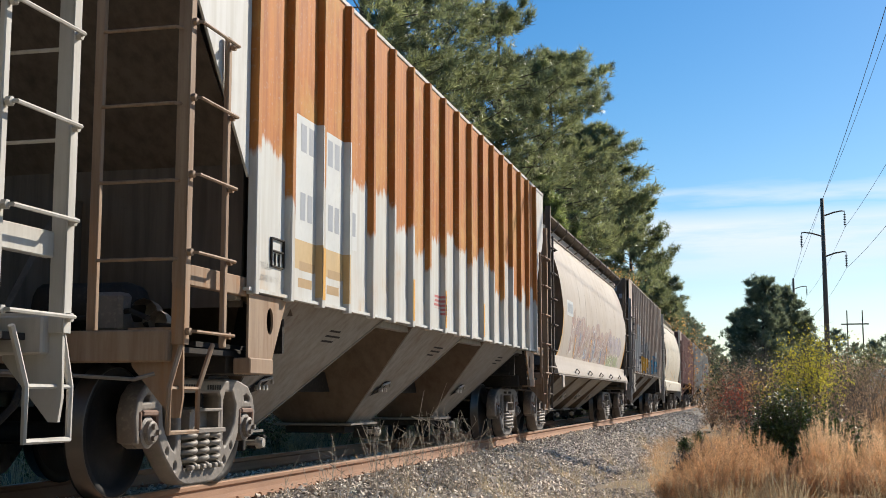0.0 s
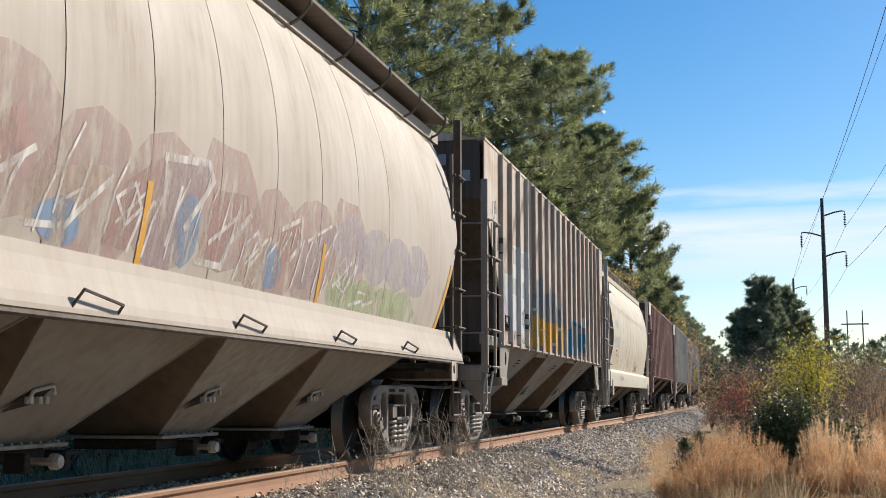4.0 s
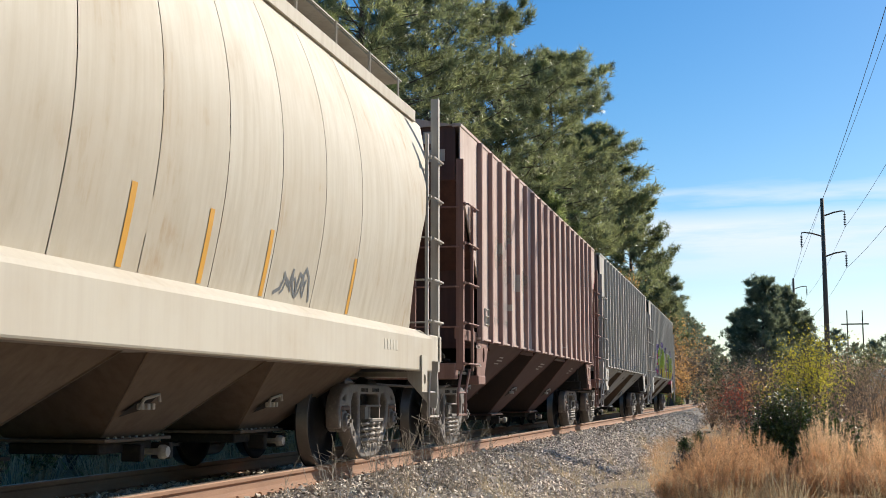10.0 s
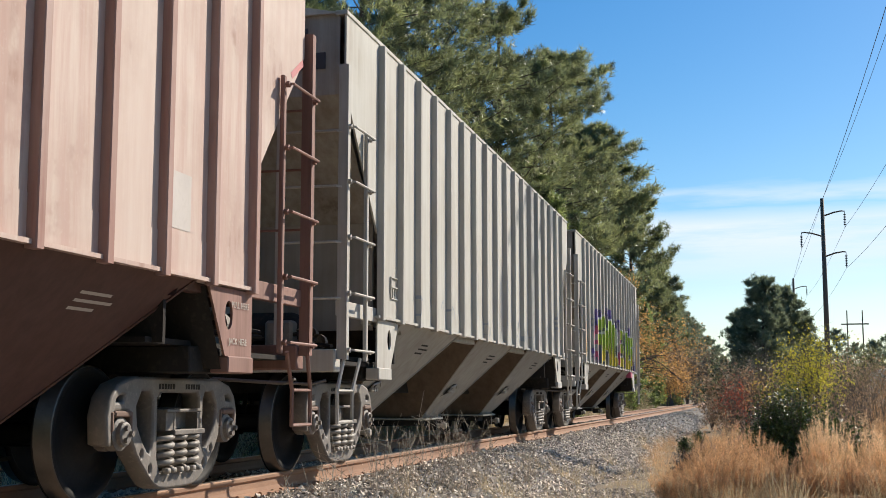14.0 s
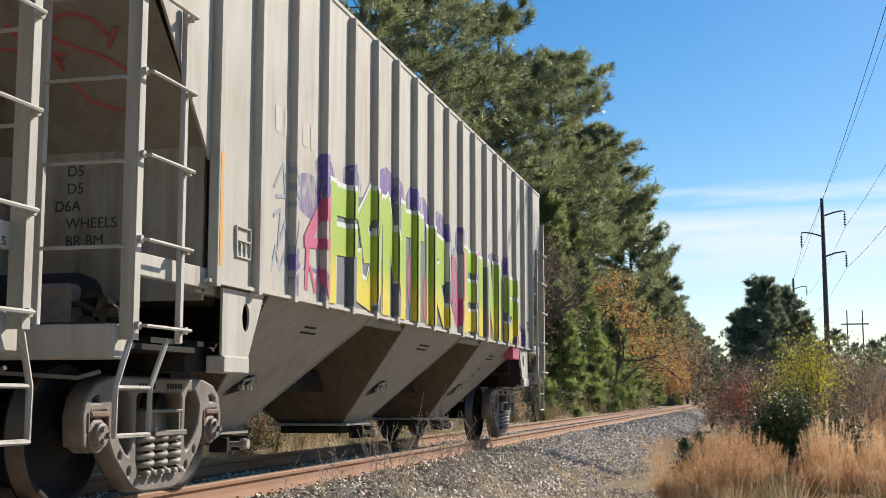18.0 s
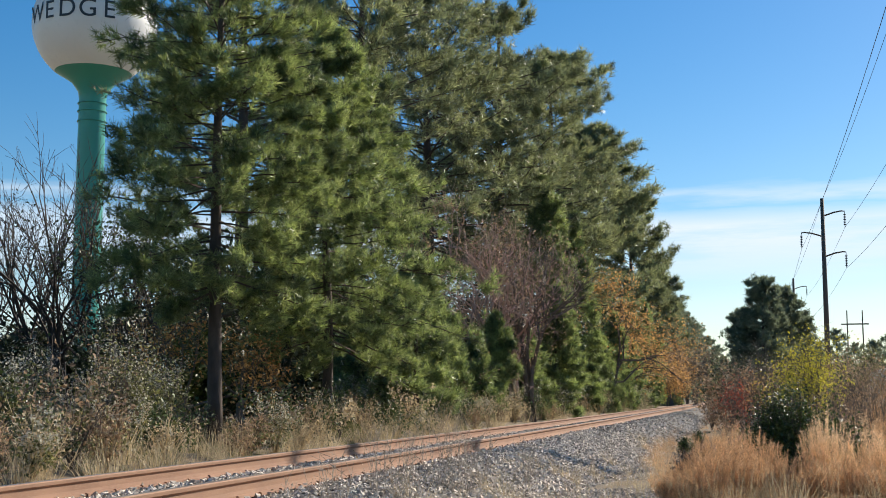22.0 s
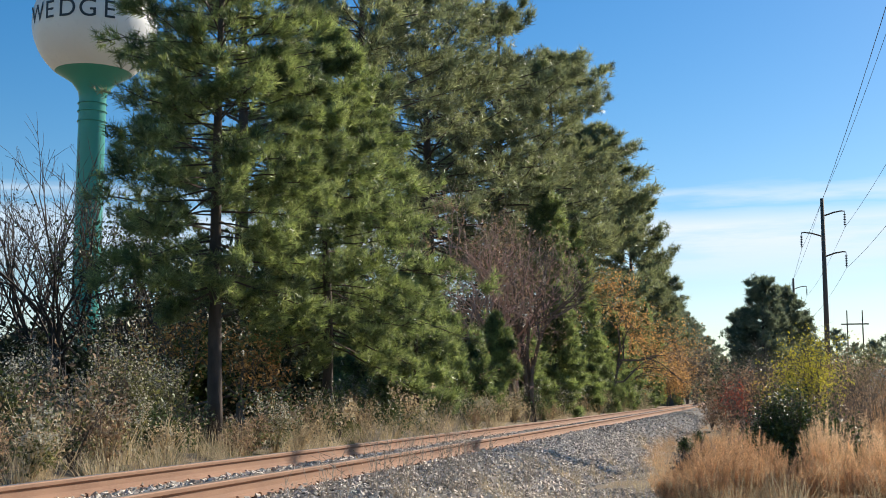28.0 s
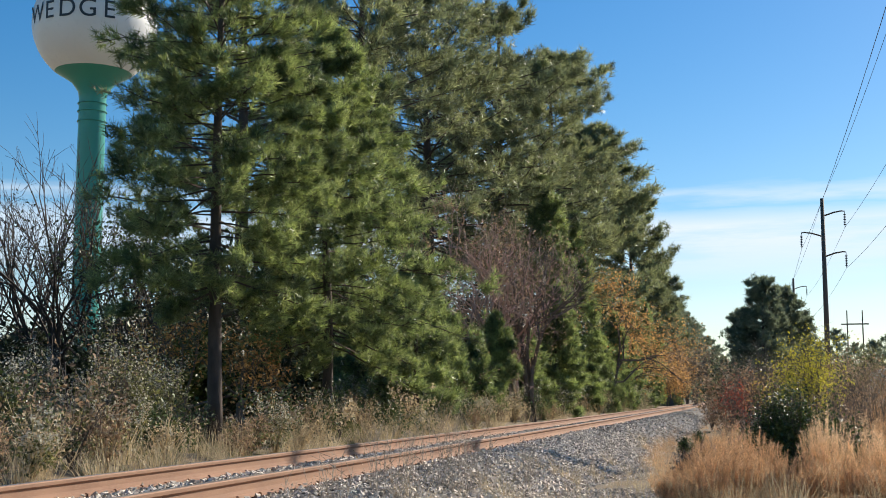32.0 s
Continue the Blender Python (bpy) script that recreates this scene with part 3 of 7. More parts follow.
for i, (px, d, h, r, low, reach, nl, bias) in enumerate([
        (415, 46, 21.5, 0.36, 8.5, 5.0, 66, 0.0), (634, 50, 21.5, 0.36, 8.5, 5.2, 62, 0.05), (755, 60, 22.0, 0.40, 8.0, 6.2, 84, 0.0),
        (885, 66, 22.3, 0.44, 7.5, 6.0, 104, 0.06), (975, 78, 23.4, 0.42, 7.0, 5.6, 104, 0.06), (1050, 96, 22.6, 0.40, 6.5, 5.4, 92, 0.05), (1116, 126, 22.0, 0.38, 5.0, 5.2, 80, 0.05), (1160, 165, 20.0, 0.36, 4.0, 4.6, 66, 0.0)]):
    pine("tall_pine_tree", *spot(px, d), h, r, low, reach, TALL, limbs=int(nl * 1.5), twigs=13, tufts=4, size=0.46 + 0.0035 * (d - 44), needles=14, width=0.085, mat=NEEDLE_DARK, seed=21 + i, shape=0.5, bias=(bias, bias), dome=2.6, start=0.22, fan=1.15, lift=0.75, patchy=0.42, droop=0.06)
pine("young_pine_tree", *spot(875, 47), 4.2, 0.075, 1.5, 0.95, "young pine sapling with bright green needles", limbs=46, twigs=7, tufts=4, size=0.30, needles=34, width=0.045, seed=31, fan=1.3, lift=0.5)
EDGE = "slender pine with green needles at the wood's edge"
for i, (px, d, h, low, reach) in enumerate([(1022, 66, 11.2, 0.8, 2.0), (1138, 108, 9.6, 0.6, 2.4), (668, 40, 4.6, 0.7, 1.9), (772, 44, 4.2, 0.5, 1.8), (985, 60, 6.5, 0.6, 1.6), (1085, 88, 7.0, 0.5, 2.2), (735, 38, 5.4, 1.2, 1.9), (1060, 80, 5.0, 0.4, 2.0), (1040, 76, 4.6, 0.3, 2.0), (1078, 92, 5.2, 0.3, 2.2), (1112, 104, 6.0, 0.3, 2.4), (1158, 135, 6.0, 0.3, 2.6), (920, 54, 4.2, 0.4, 1.6), (840, 46, 3.0, 0.3, 1.3), (1176, 150, 5.0, 0.3, 2.6), (640, 38, 3.2, 0.4, 1.5), (965, 62, 12.5, 6.5, 1.8)]):
    pine("young_pine_tree", *spot(px, d), h, 0.09 + 0.004 * h, low, reach, EDGE, limbs=60, twigs=9, tufts=4, size=0.34 + 0.0018 * d, needles=17, width=0.07, seed=132 + i, shape=0.85, fan=1.25, lift=0.55, start=0.2)
FARPINE = "dark pine in the distant tree line"
for i, (px, d, h, rch) in enumerate([(1178, 175, 16.5, 4.6), (1196, 205, 17.0, 5.0), (1214, 245, 18.0, 5.5), (1232, 290, 18.0, 6), (1250, 340, 17.5, 6), (1266, 400, 17.5, 6.5), (1288, 330, 10.5, 6), (1308, 300, 9.5, 6)]):
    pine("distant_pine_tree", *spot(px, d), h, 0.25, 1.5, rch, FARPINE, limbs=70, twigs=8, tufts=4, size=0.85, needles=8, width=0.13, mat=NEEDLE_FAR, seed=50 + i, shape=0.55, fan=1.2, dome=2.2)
for i, (px, d, h, rch, nl) in enumerate([(1318, 152, 12.4, 3.2, 90), (1350, 150, 16.0, 4.4, 130), (1384, 156, 15.2, 4.4, 120), (1415, 158, 12.2, 3.4, 80), (1440, 165, 8.5, 3.0, 60)]):
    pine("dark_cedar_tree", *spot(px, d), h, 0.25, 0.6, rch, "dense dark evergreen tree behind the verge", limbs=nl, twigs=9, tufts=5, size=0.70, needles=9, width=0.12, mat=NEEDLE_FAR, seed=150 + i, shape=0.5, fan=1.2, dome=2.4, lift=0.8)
MANY = "leafless dark shrub tree with many stems"
broadleaf("bare_tree", *spot(105, 32), 7.8, 0.08, MANY, seed=61, stems=4, depth=5, spread=0.34, bark=TWIG_DARK)
broadleaf("bare_tree", *spot(205, 33), 6.4, 0.07, "dark shrub tree with many stems and sparse leaves", seed=62, stems=3, depth=6, spread=0.36, bark=TWIG_DARK, leaf=LEAF_SHADE, per_tip=2, leaf_size=0.09)
broadleaf("bare_tree", *spot(250, 31), 6.4, 0.07, "dark shrub tree with many stems and sparse leaves", seed=162, stems=4, depth=6, spread=0.36, bark=TWIG_DARK, leaf=LEAF_GREEN, per_tip=3, leaf_size=0.10)
broadleaf("bare_tree", *spot(20, 35), 8.0, 0.075, MANY, seed=63, stems=4, depth=5, spread=0.34, bark=TWIG_DARK)
broadleaf("bare_tree", *spot(-40, 33), 6.8, 0.07, MANY, seed=163, stems=3, depth=5, spread=0.36, bark=TWIG_DARK)
broadleaf("autumn_tree", *spot(322, 27.5), 3.6, 0.05, "small oak with orange autumn leaves", leaf=LEAF_ORANGE, per_tip=7, leaf_size=0.08, seed=64, stems=3, depth=4)
broadleaf("autumn_tree", *spot(425, 27), 2.6, 0.05, "small oak with orange autumn leaves", leaf=LEAF_ORANGE, per_tip=12, leaf_size=0.09, seed=65, stems=2, depth=4)
broadleaf("bare_tree", *spot(845, 49), 9.0, 0.11, "leafless reddish-brown tree in the wood", leaf=DRY_BROWN, per_tip=2, leaf_size=0.10, seed=66, stems=4, depth=6, bark=TWIG_RED, spread=0.62)
broadleaf("bare_tree", *spot(915, 52), 8.4, 0.10, "leafless reddish-brown tree in the wood", leaf=DRY_BROWN, per_tip=2, leaf_size=0.10, seed=166, stems=4, depth=6, bark=TWIG_RED, spread=0.62)
broadleaf("bare_tree", *spot(938, 51), 8.4, 0.14, "leafless grey-brown tree in the wood", seed=67, stems=3, depth=6, spread=0.45)
broadleaf("autumn_tree", *spot(1068, 78), 9.0, 0.12, "tree with thinning rust-orange leaves", leaf=LEAF_ORANGE, per_tip=10, leaf_size=0.15, seed=68, stems=2, depth=6, spray=0.5)
broadleaf("autumn_tree", *spot(1100, 98), 8.6, 0.12, "tree with thinning rust-orange leaves", leaf=LEAF_ORANGE, per_tip=7, leaf_size=0.17, seed=168, stems=2, depth=6, spray=0.5)
broadleaf("autumn_tree", *spot(1175, 120), 4.5, 0.10, "tree with thinning rust-orange leaves", leaf=LEAF_ORANGE, per_tip=8, leaf_size=0.18, seed=69, stems=2, depth=6, spray=0.5)
for i, (px, d, h) in enumerate([(1185, 140, 7.0), (1200, 150, 7.5), (1212, 175, 9.0), (1228, 200, 9), (1262, 320, 11), (1270, 340, 12)]):
    broadleaf("bare_tree", *spot(px, d), h, 0.14, "grey-brown leafless tree in the distance", leaf=DRY_BROWN, per_tip=5, leaf_size=0.3, seed=70 + i, stems=3, depth=5, spray=0.6)

# scrub along the far side of the track
rng = np.random.default_rng(77)
for i in range(46):
    y = 14 + 62 * (i / 46) ** 1.25
    x = -3.5 - rng.uniform(0, 2.6)
    k = rng.integers(0, 5)
    leaf, what = [(LEAF_OLIVE, "olive-green"), (LEAF_GREEN, "dark green"), (LEAF_GREEN, "dark green"), (STRAW_PALE, "straw-coloured"), (DRY_BROWN, "withered brown")][k]
    shrub("scrub_bush", x, y, rng.uniform(0.8, 1.7), rng.uniform(1.0, 1.8), f"{what} scrub bush in the weeds by the track", leaf, count=620, leaf_size=0.08, stems=12, seed=200 + i, heads=SEED_WHITE if k == 0 else None)
for i in range(74):
    y = 11.5 + 110 * (i / 74) ** 1.5
    leaf, what = [(LEAF_OLIVE, "olive-green"), (STRAW_PALE, "straw-coloured"), (LEAF_GREEN, "green"), (DRY_BROWN, "russet brown"), (LEAF_OLIVE, "olive-green")][i % 5]
    shrub("trackside_weed", -2.9 - rng.uniform(0, 1.3), y, rng.uniform(0.4, 0.95) * (1 + 0.012 * y), rng.uniform(0.5, 1.0) * (1 + 0.012 * y), f"low {what} weed clump beside the far rail", leaf, count=500, leaf_size=0.055, stems=12, seed=800 + i, bark=STRAW_PALE, heads=SEED_WHITE if i % 5 == 0 else None, group="weeds beside the far rail", category="weed")
for i in range(44):
    y = 50 + i * 4.4
    shrub("wood_edge_bush", -4.6 - rng.uniform(0, 4.0), y, rng.uniform(2.5, 4.6), 3.4, "dense bush along the edge of the wood", [LEAF_GREEN, LEAF_OLIVE, LEAF_SHADE, DRY_BROWN][i % 4], count=1700, leaf_size=0.19, stems=12, seed=860 + i)
for i, (px, d, h, w) in enumerate([(600, 58, 6.5, 5), (665, 62, 7.0, 5), (720, 58, 6.5, 5), (775, 64, 7.5, 5), (830, 62, 6.5, 5), (880, 72, 7.5, 5), (500, 52, 6.0, 4.5), (400, 48, 5.0, 4.5), (300, 44, 4.2, 4), (180, 42, 2.2, 3), (70, 44, 3.2, 4), (-20, 42, 3.2, 4), (245, 34, 2.6, 3), (120, 33, 2.0, 3), (0, 32, 2.8, 3), (345, 33, 3.2, 3), (450, 34, 3.0, 3), (950, 84, 8, 5), (1040, 110, 9, 6), (545, 40, 4.2, 3.5), (620, 44, 4.5, 3.5), (700, 48, 5.0, 4), (770, 52, 5.0, 4), (50, 38, 3.6, 3.5), (150, 38, 2.0, 3), (300, 37, 4.0, 3.5), (390, 36, 3.4, 3), (1000, 74, 6, 4), (1120, 130, 8, 6), (1180, 175, 8, 6), (1240, 260, 9, 8), (1300, 140, 5.5, 6), (1345, 135, 5.5, 6), (1400, 140, 5.5, 6), (1445, 145, 6, 6), (1330, 120, 4.5, 5), (1275, 150, 5.0, 5)]):
    # LEAF_SHADE carries the shade of the wood in its colour
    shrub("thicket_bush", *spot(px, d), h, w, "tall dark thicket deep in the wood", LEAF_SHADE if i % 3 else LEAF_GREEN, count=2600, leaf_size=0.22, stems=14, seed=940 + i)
for i in range(12):
    shrub("verge_weed", *spot(1250 + i * 28 + rng.uniform(-10, 10), rng.uniform(16.5, 22)), rng.uniform(0.55, 1.0), 0.5, "withered brown weed among the verge grass", [DRY_BROWN, LEAF_OLIVE, DRY_BROWN, STRAW_PALE][i % 4], count=420, leaf_size=0.035, stems=14, seed=970 + i, bark=TWIG_RED, group="weeds on the near verge", category="weed")
for i, (px, d, h) in enumerate([(1272, 70, 3.0), (1290, 90, 4.2), (1310, 75, 3.4), (1335, 95, 4.5), (1365, 85, 4.0), (1400, 90, 4.2), (1440, 80, 3.6), (1475, 75, 3.4), (1505, 85, 4.2), (1540, 75, 3.6), (1570, 70, 3.4)]):
    shrub("hedge_bush", *spot(px, d), h, 3.2, "dense brown hedge bush behind the verge", [DRY_BROWN, LEAF_OLIVE, DRY_BROWN, LEAF_GREEN][i % 4], count=1300, leaf_size=0.16, stems=12, seed=900 + i)
for i, (px, d, h) in enumerate([(205, 20.5, 2.2), (228, 20.5, 1.5), (175, 21, 1.3), (25, 19, 1.6), (70, 22, 1.8), (290, 23, 1.7), (120, 20, 1.0)]):
    shrub("groundsel_bush", *spot(px, d), h, h * 0.7, "pale groundsel bush gone to seed", LEAF_OLIVE, count=1300, leaf_size=0.065, stems=16, seed=260 + i, heads=SEED_WHITE)
for i in range(24):
    y = 27 + i * 5.4
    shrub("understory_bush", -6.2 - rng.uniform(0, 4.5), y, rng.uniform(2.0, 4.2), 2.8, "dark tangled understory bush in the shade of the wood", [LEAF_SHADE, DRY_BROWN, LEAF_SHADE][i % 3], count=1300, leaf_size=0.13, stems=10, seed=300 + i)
for i, (px, d, h) in enumerate([(330, 44, 7), (450, 46, 8), (545, 48, 8), (640, 56, 9), (720, 54, 8), (900, 74, 10), (980, 80, 10), (60, 52, 4.5), (190, 50, 5)]):
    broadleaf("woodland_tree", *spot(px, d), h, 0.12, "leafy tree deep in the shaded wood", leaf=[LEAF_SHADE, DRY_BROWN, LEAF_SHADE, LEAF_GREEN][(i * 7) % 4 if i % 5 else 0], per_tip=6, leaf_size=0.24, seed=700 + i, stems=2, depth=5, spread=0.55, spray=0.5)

# ---- verge in the foreground ----
def verge(x, y):
    return x > 2.75 + 0.25 * np.sin(y * 0.9) + 0.105 * np.maximum(0, 30 - y)


grass("broomsedge", [(2.6, 8.0, 15.5, 24, 5000), (2.4, 12, 24, 40, 9000), (2.4, 16, 40, 80, 6000)], STRAW, "dense tan broomsedge grass on the verge", 0.25, 0.62, 0.0045, 401, lean=0.5, clump=0.2, keep=verge)
grass("pale_grass", [(4.2, 9.0, 14, 24, 3500), (4, 12, 24, 40, 4000)], STRAW_PALE, "pale tufted grass on the verge", 0.25, 0.65, 0.0045, 405, lean=0.6, clump=0.2, keep=verge)
grass("dry_grass", [(1.9, 4.5, 9, 22, 1800), (4, 9.0, 12, 22, 2200), (2.2, 12, 22, 45, 3500)], STRAW_PALE, "pale bent dry grass along the ballast", 0.2, 0.5, 0.0045, 402, lean=0.9, clump=0.2)
grass("far_side_grass", [(-3.4, -2.5, 9, 40, 3000), (-6, -3.2, 12, 60, 4000), (-3.6, -2.6, 40, 110, 3000)], STRAW_PALE, "dry weeds along the far side of the track", 0.25, 0.75, 0.009, 403, lean=0.6, clump=0.22)
grass("far_side_green", [(-7, -2.9, 11, 40, 6000)], LEAF_OLIVE, "low green weeds on the far side of the track", 0.15, 0.45, 0.012, 404, lean=0.7, clump=0.3)
EVERGREEN, BRAMBLE, ROD, PLUME = "glossy dark green evergreen shrub", "tangled grey-brown leafless bramble", "withered brown goldenrod thicket", "feathery pale goldenrod gone to seed"
SEDGE = "feathery russet broomsedge plume"
VERGE = [
    (1436, 31, 3.0, 0.8, LEAF_YELLOW, "sapling shrub with bright yellow autumn leaves", 3600, 0.06),
    (1412, 32, 2.9, 0.9, LEAF_YELLOW, "sapling shrub with bright yellow autumn leaves", 3200, 0.06),
    (1385, 33, 2.4, 0.8, LEAF_YELLOW, "sapling shrub with bright yellow autumn leaves", 1500, 0.055),
    (1374, 18.2, 1.55, 0.70, LEAF_GREEN, EVERGREEN, 5600, 0.05),
    (1404, 18.0, 1.50, 0.62, LEAF_GREEN, EVERGREEN, 5200, 0.05),
    (1432, 18.6, 1.20, 0.45, LEAF_GREEN, EVERGREEN, 2600, 0.045),
    (1497, 17.2, 1.08, 0.36, LEAF_GREEN, EVERGREEN, 2200, 0.045),
    (1292, 38, 1.95, 0.9, LEAF_RED, "sumac bush with red autumn leaves", 900, 0.06),
    (1310, 39, 2.0, 0.8, LEAF_RED, "sumac bush with red autumn leaves", 700, 0.06),
    (1336, 37, 2.05, 0.5, LEAF_ORANGE, "sumac bush with orange autumn leaves", 600, 0.06),
    (1345, 44, 3.2, 1.4, SEED_WHITE, BRAMBLE, 260, 0.05),
    (1318, 46, 3.0, 1.6, SEED_WHITE, BRAMBLE, 240, 0.05),
    (1290, 50, 2.6, 1.8, LEAF_SHADE, BRAMBLE, 900, 0.08),
    (1370, 46, 2.6, 1.6, DRY_BROWN, BRAMBLE, 500, 0.06),
    (1280, 34, 1.2, 1.0, DRY_BROWN, BRAMBLE, 500, 0.05),
    (1318, 30, 1.35, 0.9, DRY_BROWN, ROD, 800, 0.04),
    (1345, 29, 1.5, 0.9, LEAF_SHADE, BRAMBLE, 600, 0.05),
    (1470, 36, 2.2, 2.0, DRY_BROWN, ROD, 2400, 0.05),
    (1510, 40, 2.3, 2.0, DRY_BROWN, ROD, 2400, 0.05),
    (1545, 36, 2.2, 2.0, DRY_BROWN, ROD, 2400, 0.05),
    (1525, 27, 1.6, 1.4, DRY_BROWN, ROD, 2200, 0.04),
    (1462, 26, 1.6, 1.1, DRY_BROWN, ROD, 1600, 0.04),
    (1490, 24, 1.4, 1.1, DRY_BROWN, ROD, 1600, 0.035),
    (1545, 22, 1.35, 0.9, DRY_BROWN, ROD, 1600, 0.035),
    (1255, 50, 1.5, 1.6, DRY_BROWN, "withered brown bramble by the track", 1200, 0.07),
    (1200, 17.4, 0.60, 0.32, TWIG_DARK, "low dark withered weed at the ballast's edge", 1400, 0.03),
    (1235, 19.5, 0.62, 0.30, TWIG_DARK, "low dark withered weed at the ballast's edge", 900, 0.03),
    (1207, 30, 0.45, 0.5, LEAF_GREEN, "low dark weed at the ballast's edge", 900, 0.05),
    (1232, 36, 0.45, 0.5, LEAF_GREEN, "low dark weed at the ballast's edge", 700, 0.05),
]
for i, (px, d, h, w, leaf, what, n, ls) in enumerate(VERGE):
    shrub("verge_shrub", *spot(px, d), h, w, what, leaf, count=n, leaf_size=ls, stems=24, seed=500 + i, group="shrubs on the near verge")
# (aim, metres ahead, height, width, stuff, label)
for i, (px, d, h, w, leaf, what) in enumerate([
        (1452, 15.8, 1.28, 0.50, PLUME_TAN, PLUME), (1430, 16.2, 1.05, 0.42, PLUME_TAN, PLUME), (1480, 16.4, 1.0, 0.40, PLUME_TAN, PLUME), (1556, 15.8, 1.02, 0.45, PLUME_TAN, PLUME), (1525, 16.6, 0.95, 0.45, PLUME_TAN, PLUME),
        (1245, 16.2, 0.95, 0.66, STRAW, SEDGE), (1285, 16.8, 1.05, 0.62, STRAW, SEDGE), (1322, 16.3, 1.00, 0.60, STRAW, SEDGE), (1350, 17.0, 0.85, 0.60, STRAW, SEDGE), (1212, 16.4, 0.62, 0.50, STRAW, SEDGE),
        (1180, 16.0, 0.48, 0.50, STRAW, SEDGE), (1265, 15.4, 0.80, 0.62, STRAW, SEDGE), (1310, 15.2, 0.72, 0.62, STRAW, SEDGE), (1360, 15.4, 0.66, 0.62, STRAW, SEDGE), (1400, 15.6, 0.62, 0.60, STRAW, SEDGE), (1225, 15.2, 0.58, 0.6, STRAW, SEDGE),
        (1440, 15.0, 0.55, 0.5, STRAW, SEDGE), (1500, 15.2, 0.6, 0.55, STRAW, SEDGE), (1545, 14.9, 0.5, 0.5, STRAW, SEDGE), (1330, 19.5, 0.95, 0.7, STRAW, SEDGE), (1290, 21.5, 0.9, 0.8, STRAW, SEDGE), (1262, 23.5, 0.75, 0.7, STRAW, SEDGE),
        (1520, 19.5, 1.15, 0.6, PLUME_TAN, PLUME), (1555, 19.0, 1.15, 0.6, STRAW, SEDGE), (1470, 20.5, 1.05, 0.6, PLUME_TAN, PLUME), (1560, 24, 1.5, 0.6, STRAW, SEDGE)]):
    plume_clump("feathery_grass", *spot(px, d), h, w, what, leaf, stems=60, hairs=90, seed=1500 + i)
for i in range(26):
    plume_clump("bent_grass", *spot(1130 + 17 * i + 9 * math.sin(i * 5.0), 14.2 + 1.3 * abs(math.sin(i * 2.3))), 0.42 + 0.2 * abs(math.sin(i * 3.7)), 0.5, "pale bent stalks of dead grass", STRAW_PALE, stems=12, hairs=5, seed=1600 + i, first=0.6, hair=0.05)

# withered weeds on the ballast shoulder
for i, (px, d, h) in enumerate([(500, 10.2, 0.75), (515, 10.4, 0.7), (585, 11.0, 0.9), (600, 11.2, 0.95), (670, 12.3, 1.2), (700, 12.6, 1.1), (725, 13.0, 1.0), (770, 14.2, 1.25), (800, 14.4, 1.35), (825, 14.8, 1.2), (850, 15.6, 0.95), (930, 17.5, 0.9)]):
    shrub("dry_weed", *spot(px, d), h + 0.1, h * 0.45, "withered leafless weed stalk on the ballast shoulder", DRY_BROWN, count=30, leaf_size=0.03, stems=11, seed=600 + i, bark=WITHERED, stem=0.0045, group="weeds on the ballast", category="weed")
for i in range(34):
    px = 560 + 18 * i + 14 * math.sin(i * 4.1)
    d = 10.6 + (px - 560) * 0.0105 + 1.2 * math.sin(i * 2.9)
    plume_clump("wispy_grass", *spot(px, d), 0.40 + 0.3 * abs(math.sin(i * 1.3)), 0.4, "wispy pale dead grass on the ballast shoulder", STRAW_PALE, stems=9, hairs=7, seed=1700 + i, first=0.5, hair=0.05)

# ---- water tower ----
tx, ty = spot(150, 117)
tower = thing("water_tower", "white ball-shaped water tower on a green steel stem", "water tower", (tx, ty, -0.4))
CZT, RT = 37.6, 6.0
ball = [(RT * math.cos(a), CZT + RT * math.sin(a)) for a in [radians(-52 + 142 * i / 22) for i in range(23)]]
part("tank", Form().lathe(ball, "z", (0, 0, 0), 48), TANK_WHITE, tower, "white painted tank", smooth=True)
stem = [(3.0, 0.0), (2.3, 1.2), (1.6, 3.5), (1.35, 6.0), (1.30, 30.2), (1.42, 30.9), (2.1, 31.9), (RT * math.cos(radians(-52)), CZT + RT * math.sin(radians(-52)))]
part("stem", Form().lathe(stem, "z", (0, 0, 0), 40), TANK_GREEN, tower, "green painted steel stem", smooth=True)
for z in (27.9, 28.9, 29.7):
    part("stem_ring", Form().lathe([(1.30, z), (1.43, z), (1.43, z + 0.10), (1.30, z + 0.10)], "z", (0, 0, 0), 32), TANK_GREEN, tower, "thin steel ring")
# the place name round the tank, letter by letter
for i, ch in enumerate("WEDGE"):
    cu = bpy.data.curves.new("letter", "FONT")
    cu.body, cu.size, cu.extrude, cu.align_x = ch, 2.45, 0.02, "CENTER"
    tmp = bpy.data.objects.new("letter", cu)
    me = bpy.data.meshes.new_from_object(tmp)
    bpy.data.objects.remove(tmp)
    me.materials.clear()
    me.materials.append(INK)
    a = math.atan2(EYE[1] - ty, EYE[0] - tx) + radians(-64 + 19.0 * i)
    el = radians(6)
    lt = part("letter", me, None, tower, f"dark painted letter {ch}")
    n = Vector((math.cos(a), math.sin(a), 0))
    lt.matrix_basis = Matrix.Translation(n * (RT * math.cos(el) + 0.01) + Vector((0, 0, CZT - 0.75))) @ Matrix.Rotation(a + math.pi / 2, 4, "Z") @ Matrix.Rotation(math.pi / 2, 4, "X")

# ---- power line ----


def curved_arm(h, side):
    return [(0, 0, h), (side * 0.9, 0, h + 0.30), (side * 1.5, 0, h + 0.40), (side * 1.75, 0, h + 0.36)]


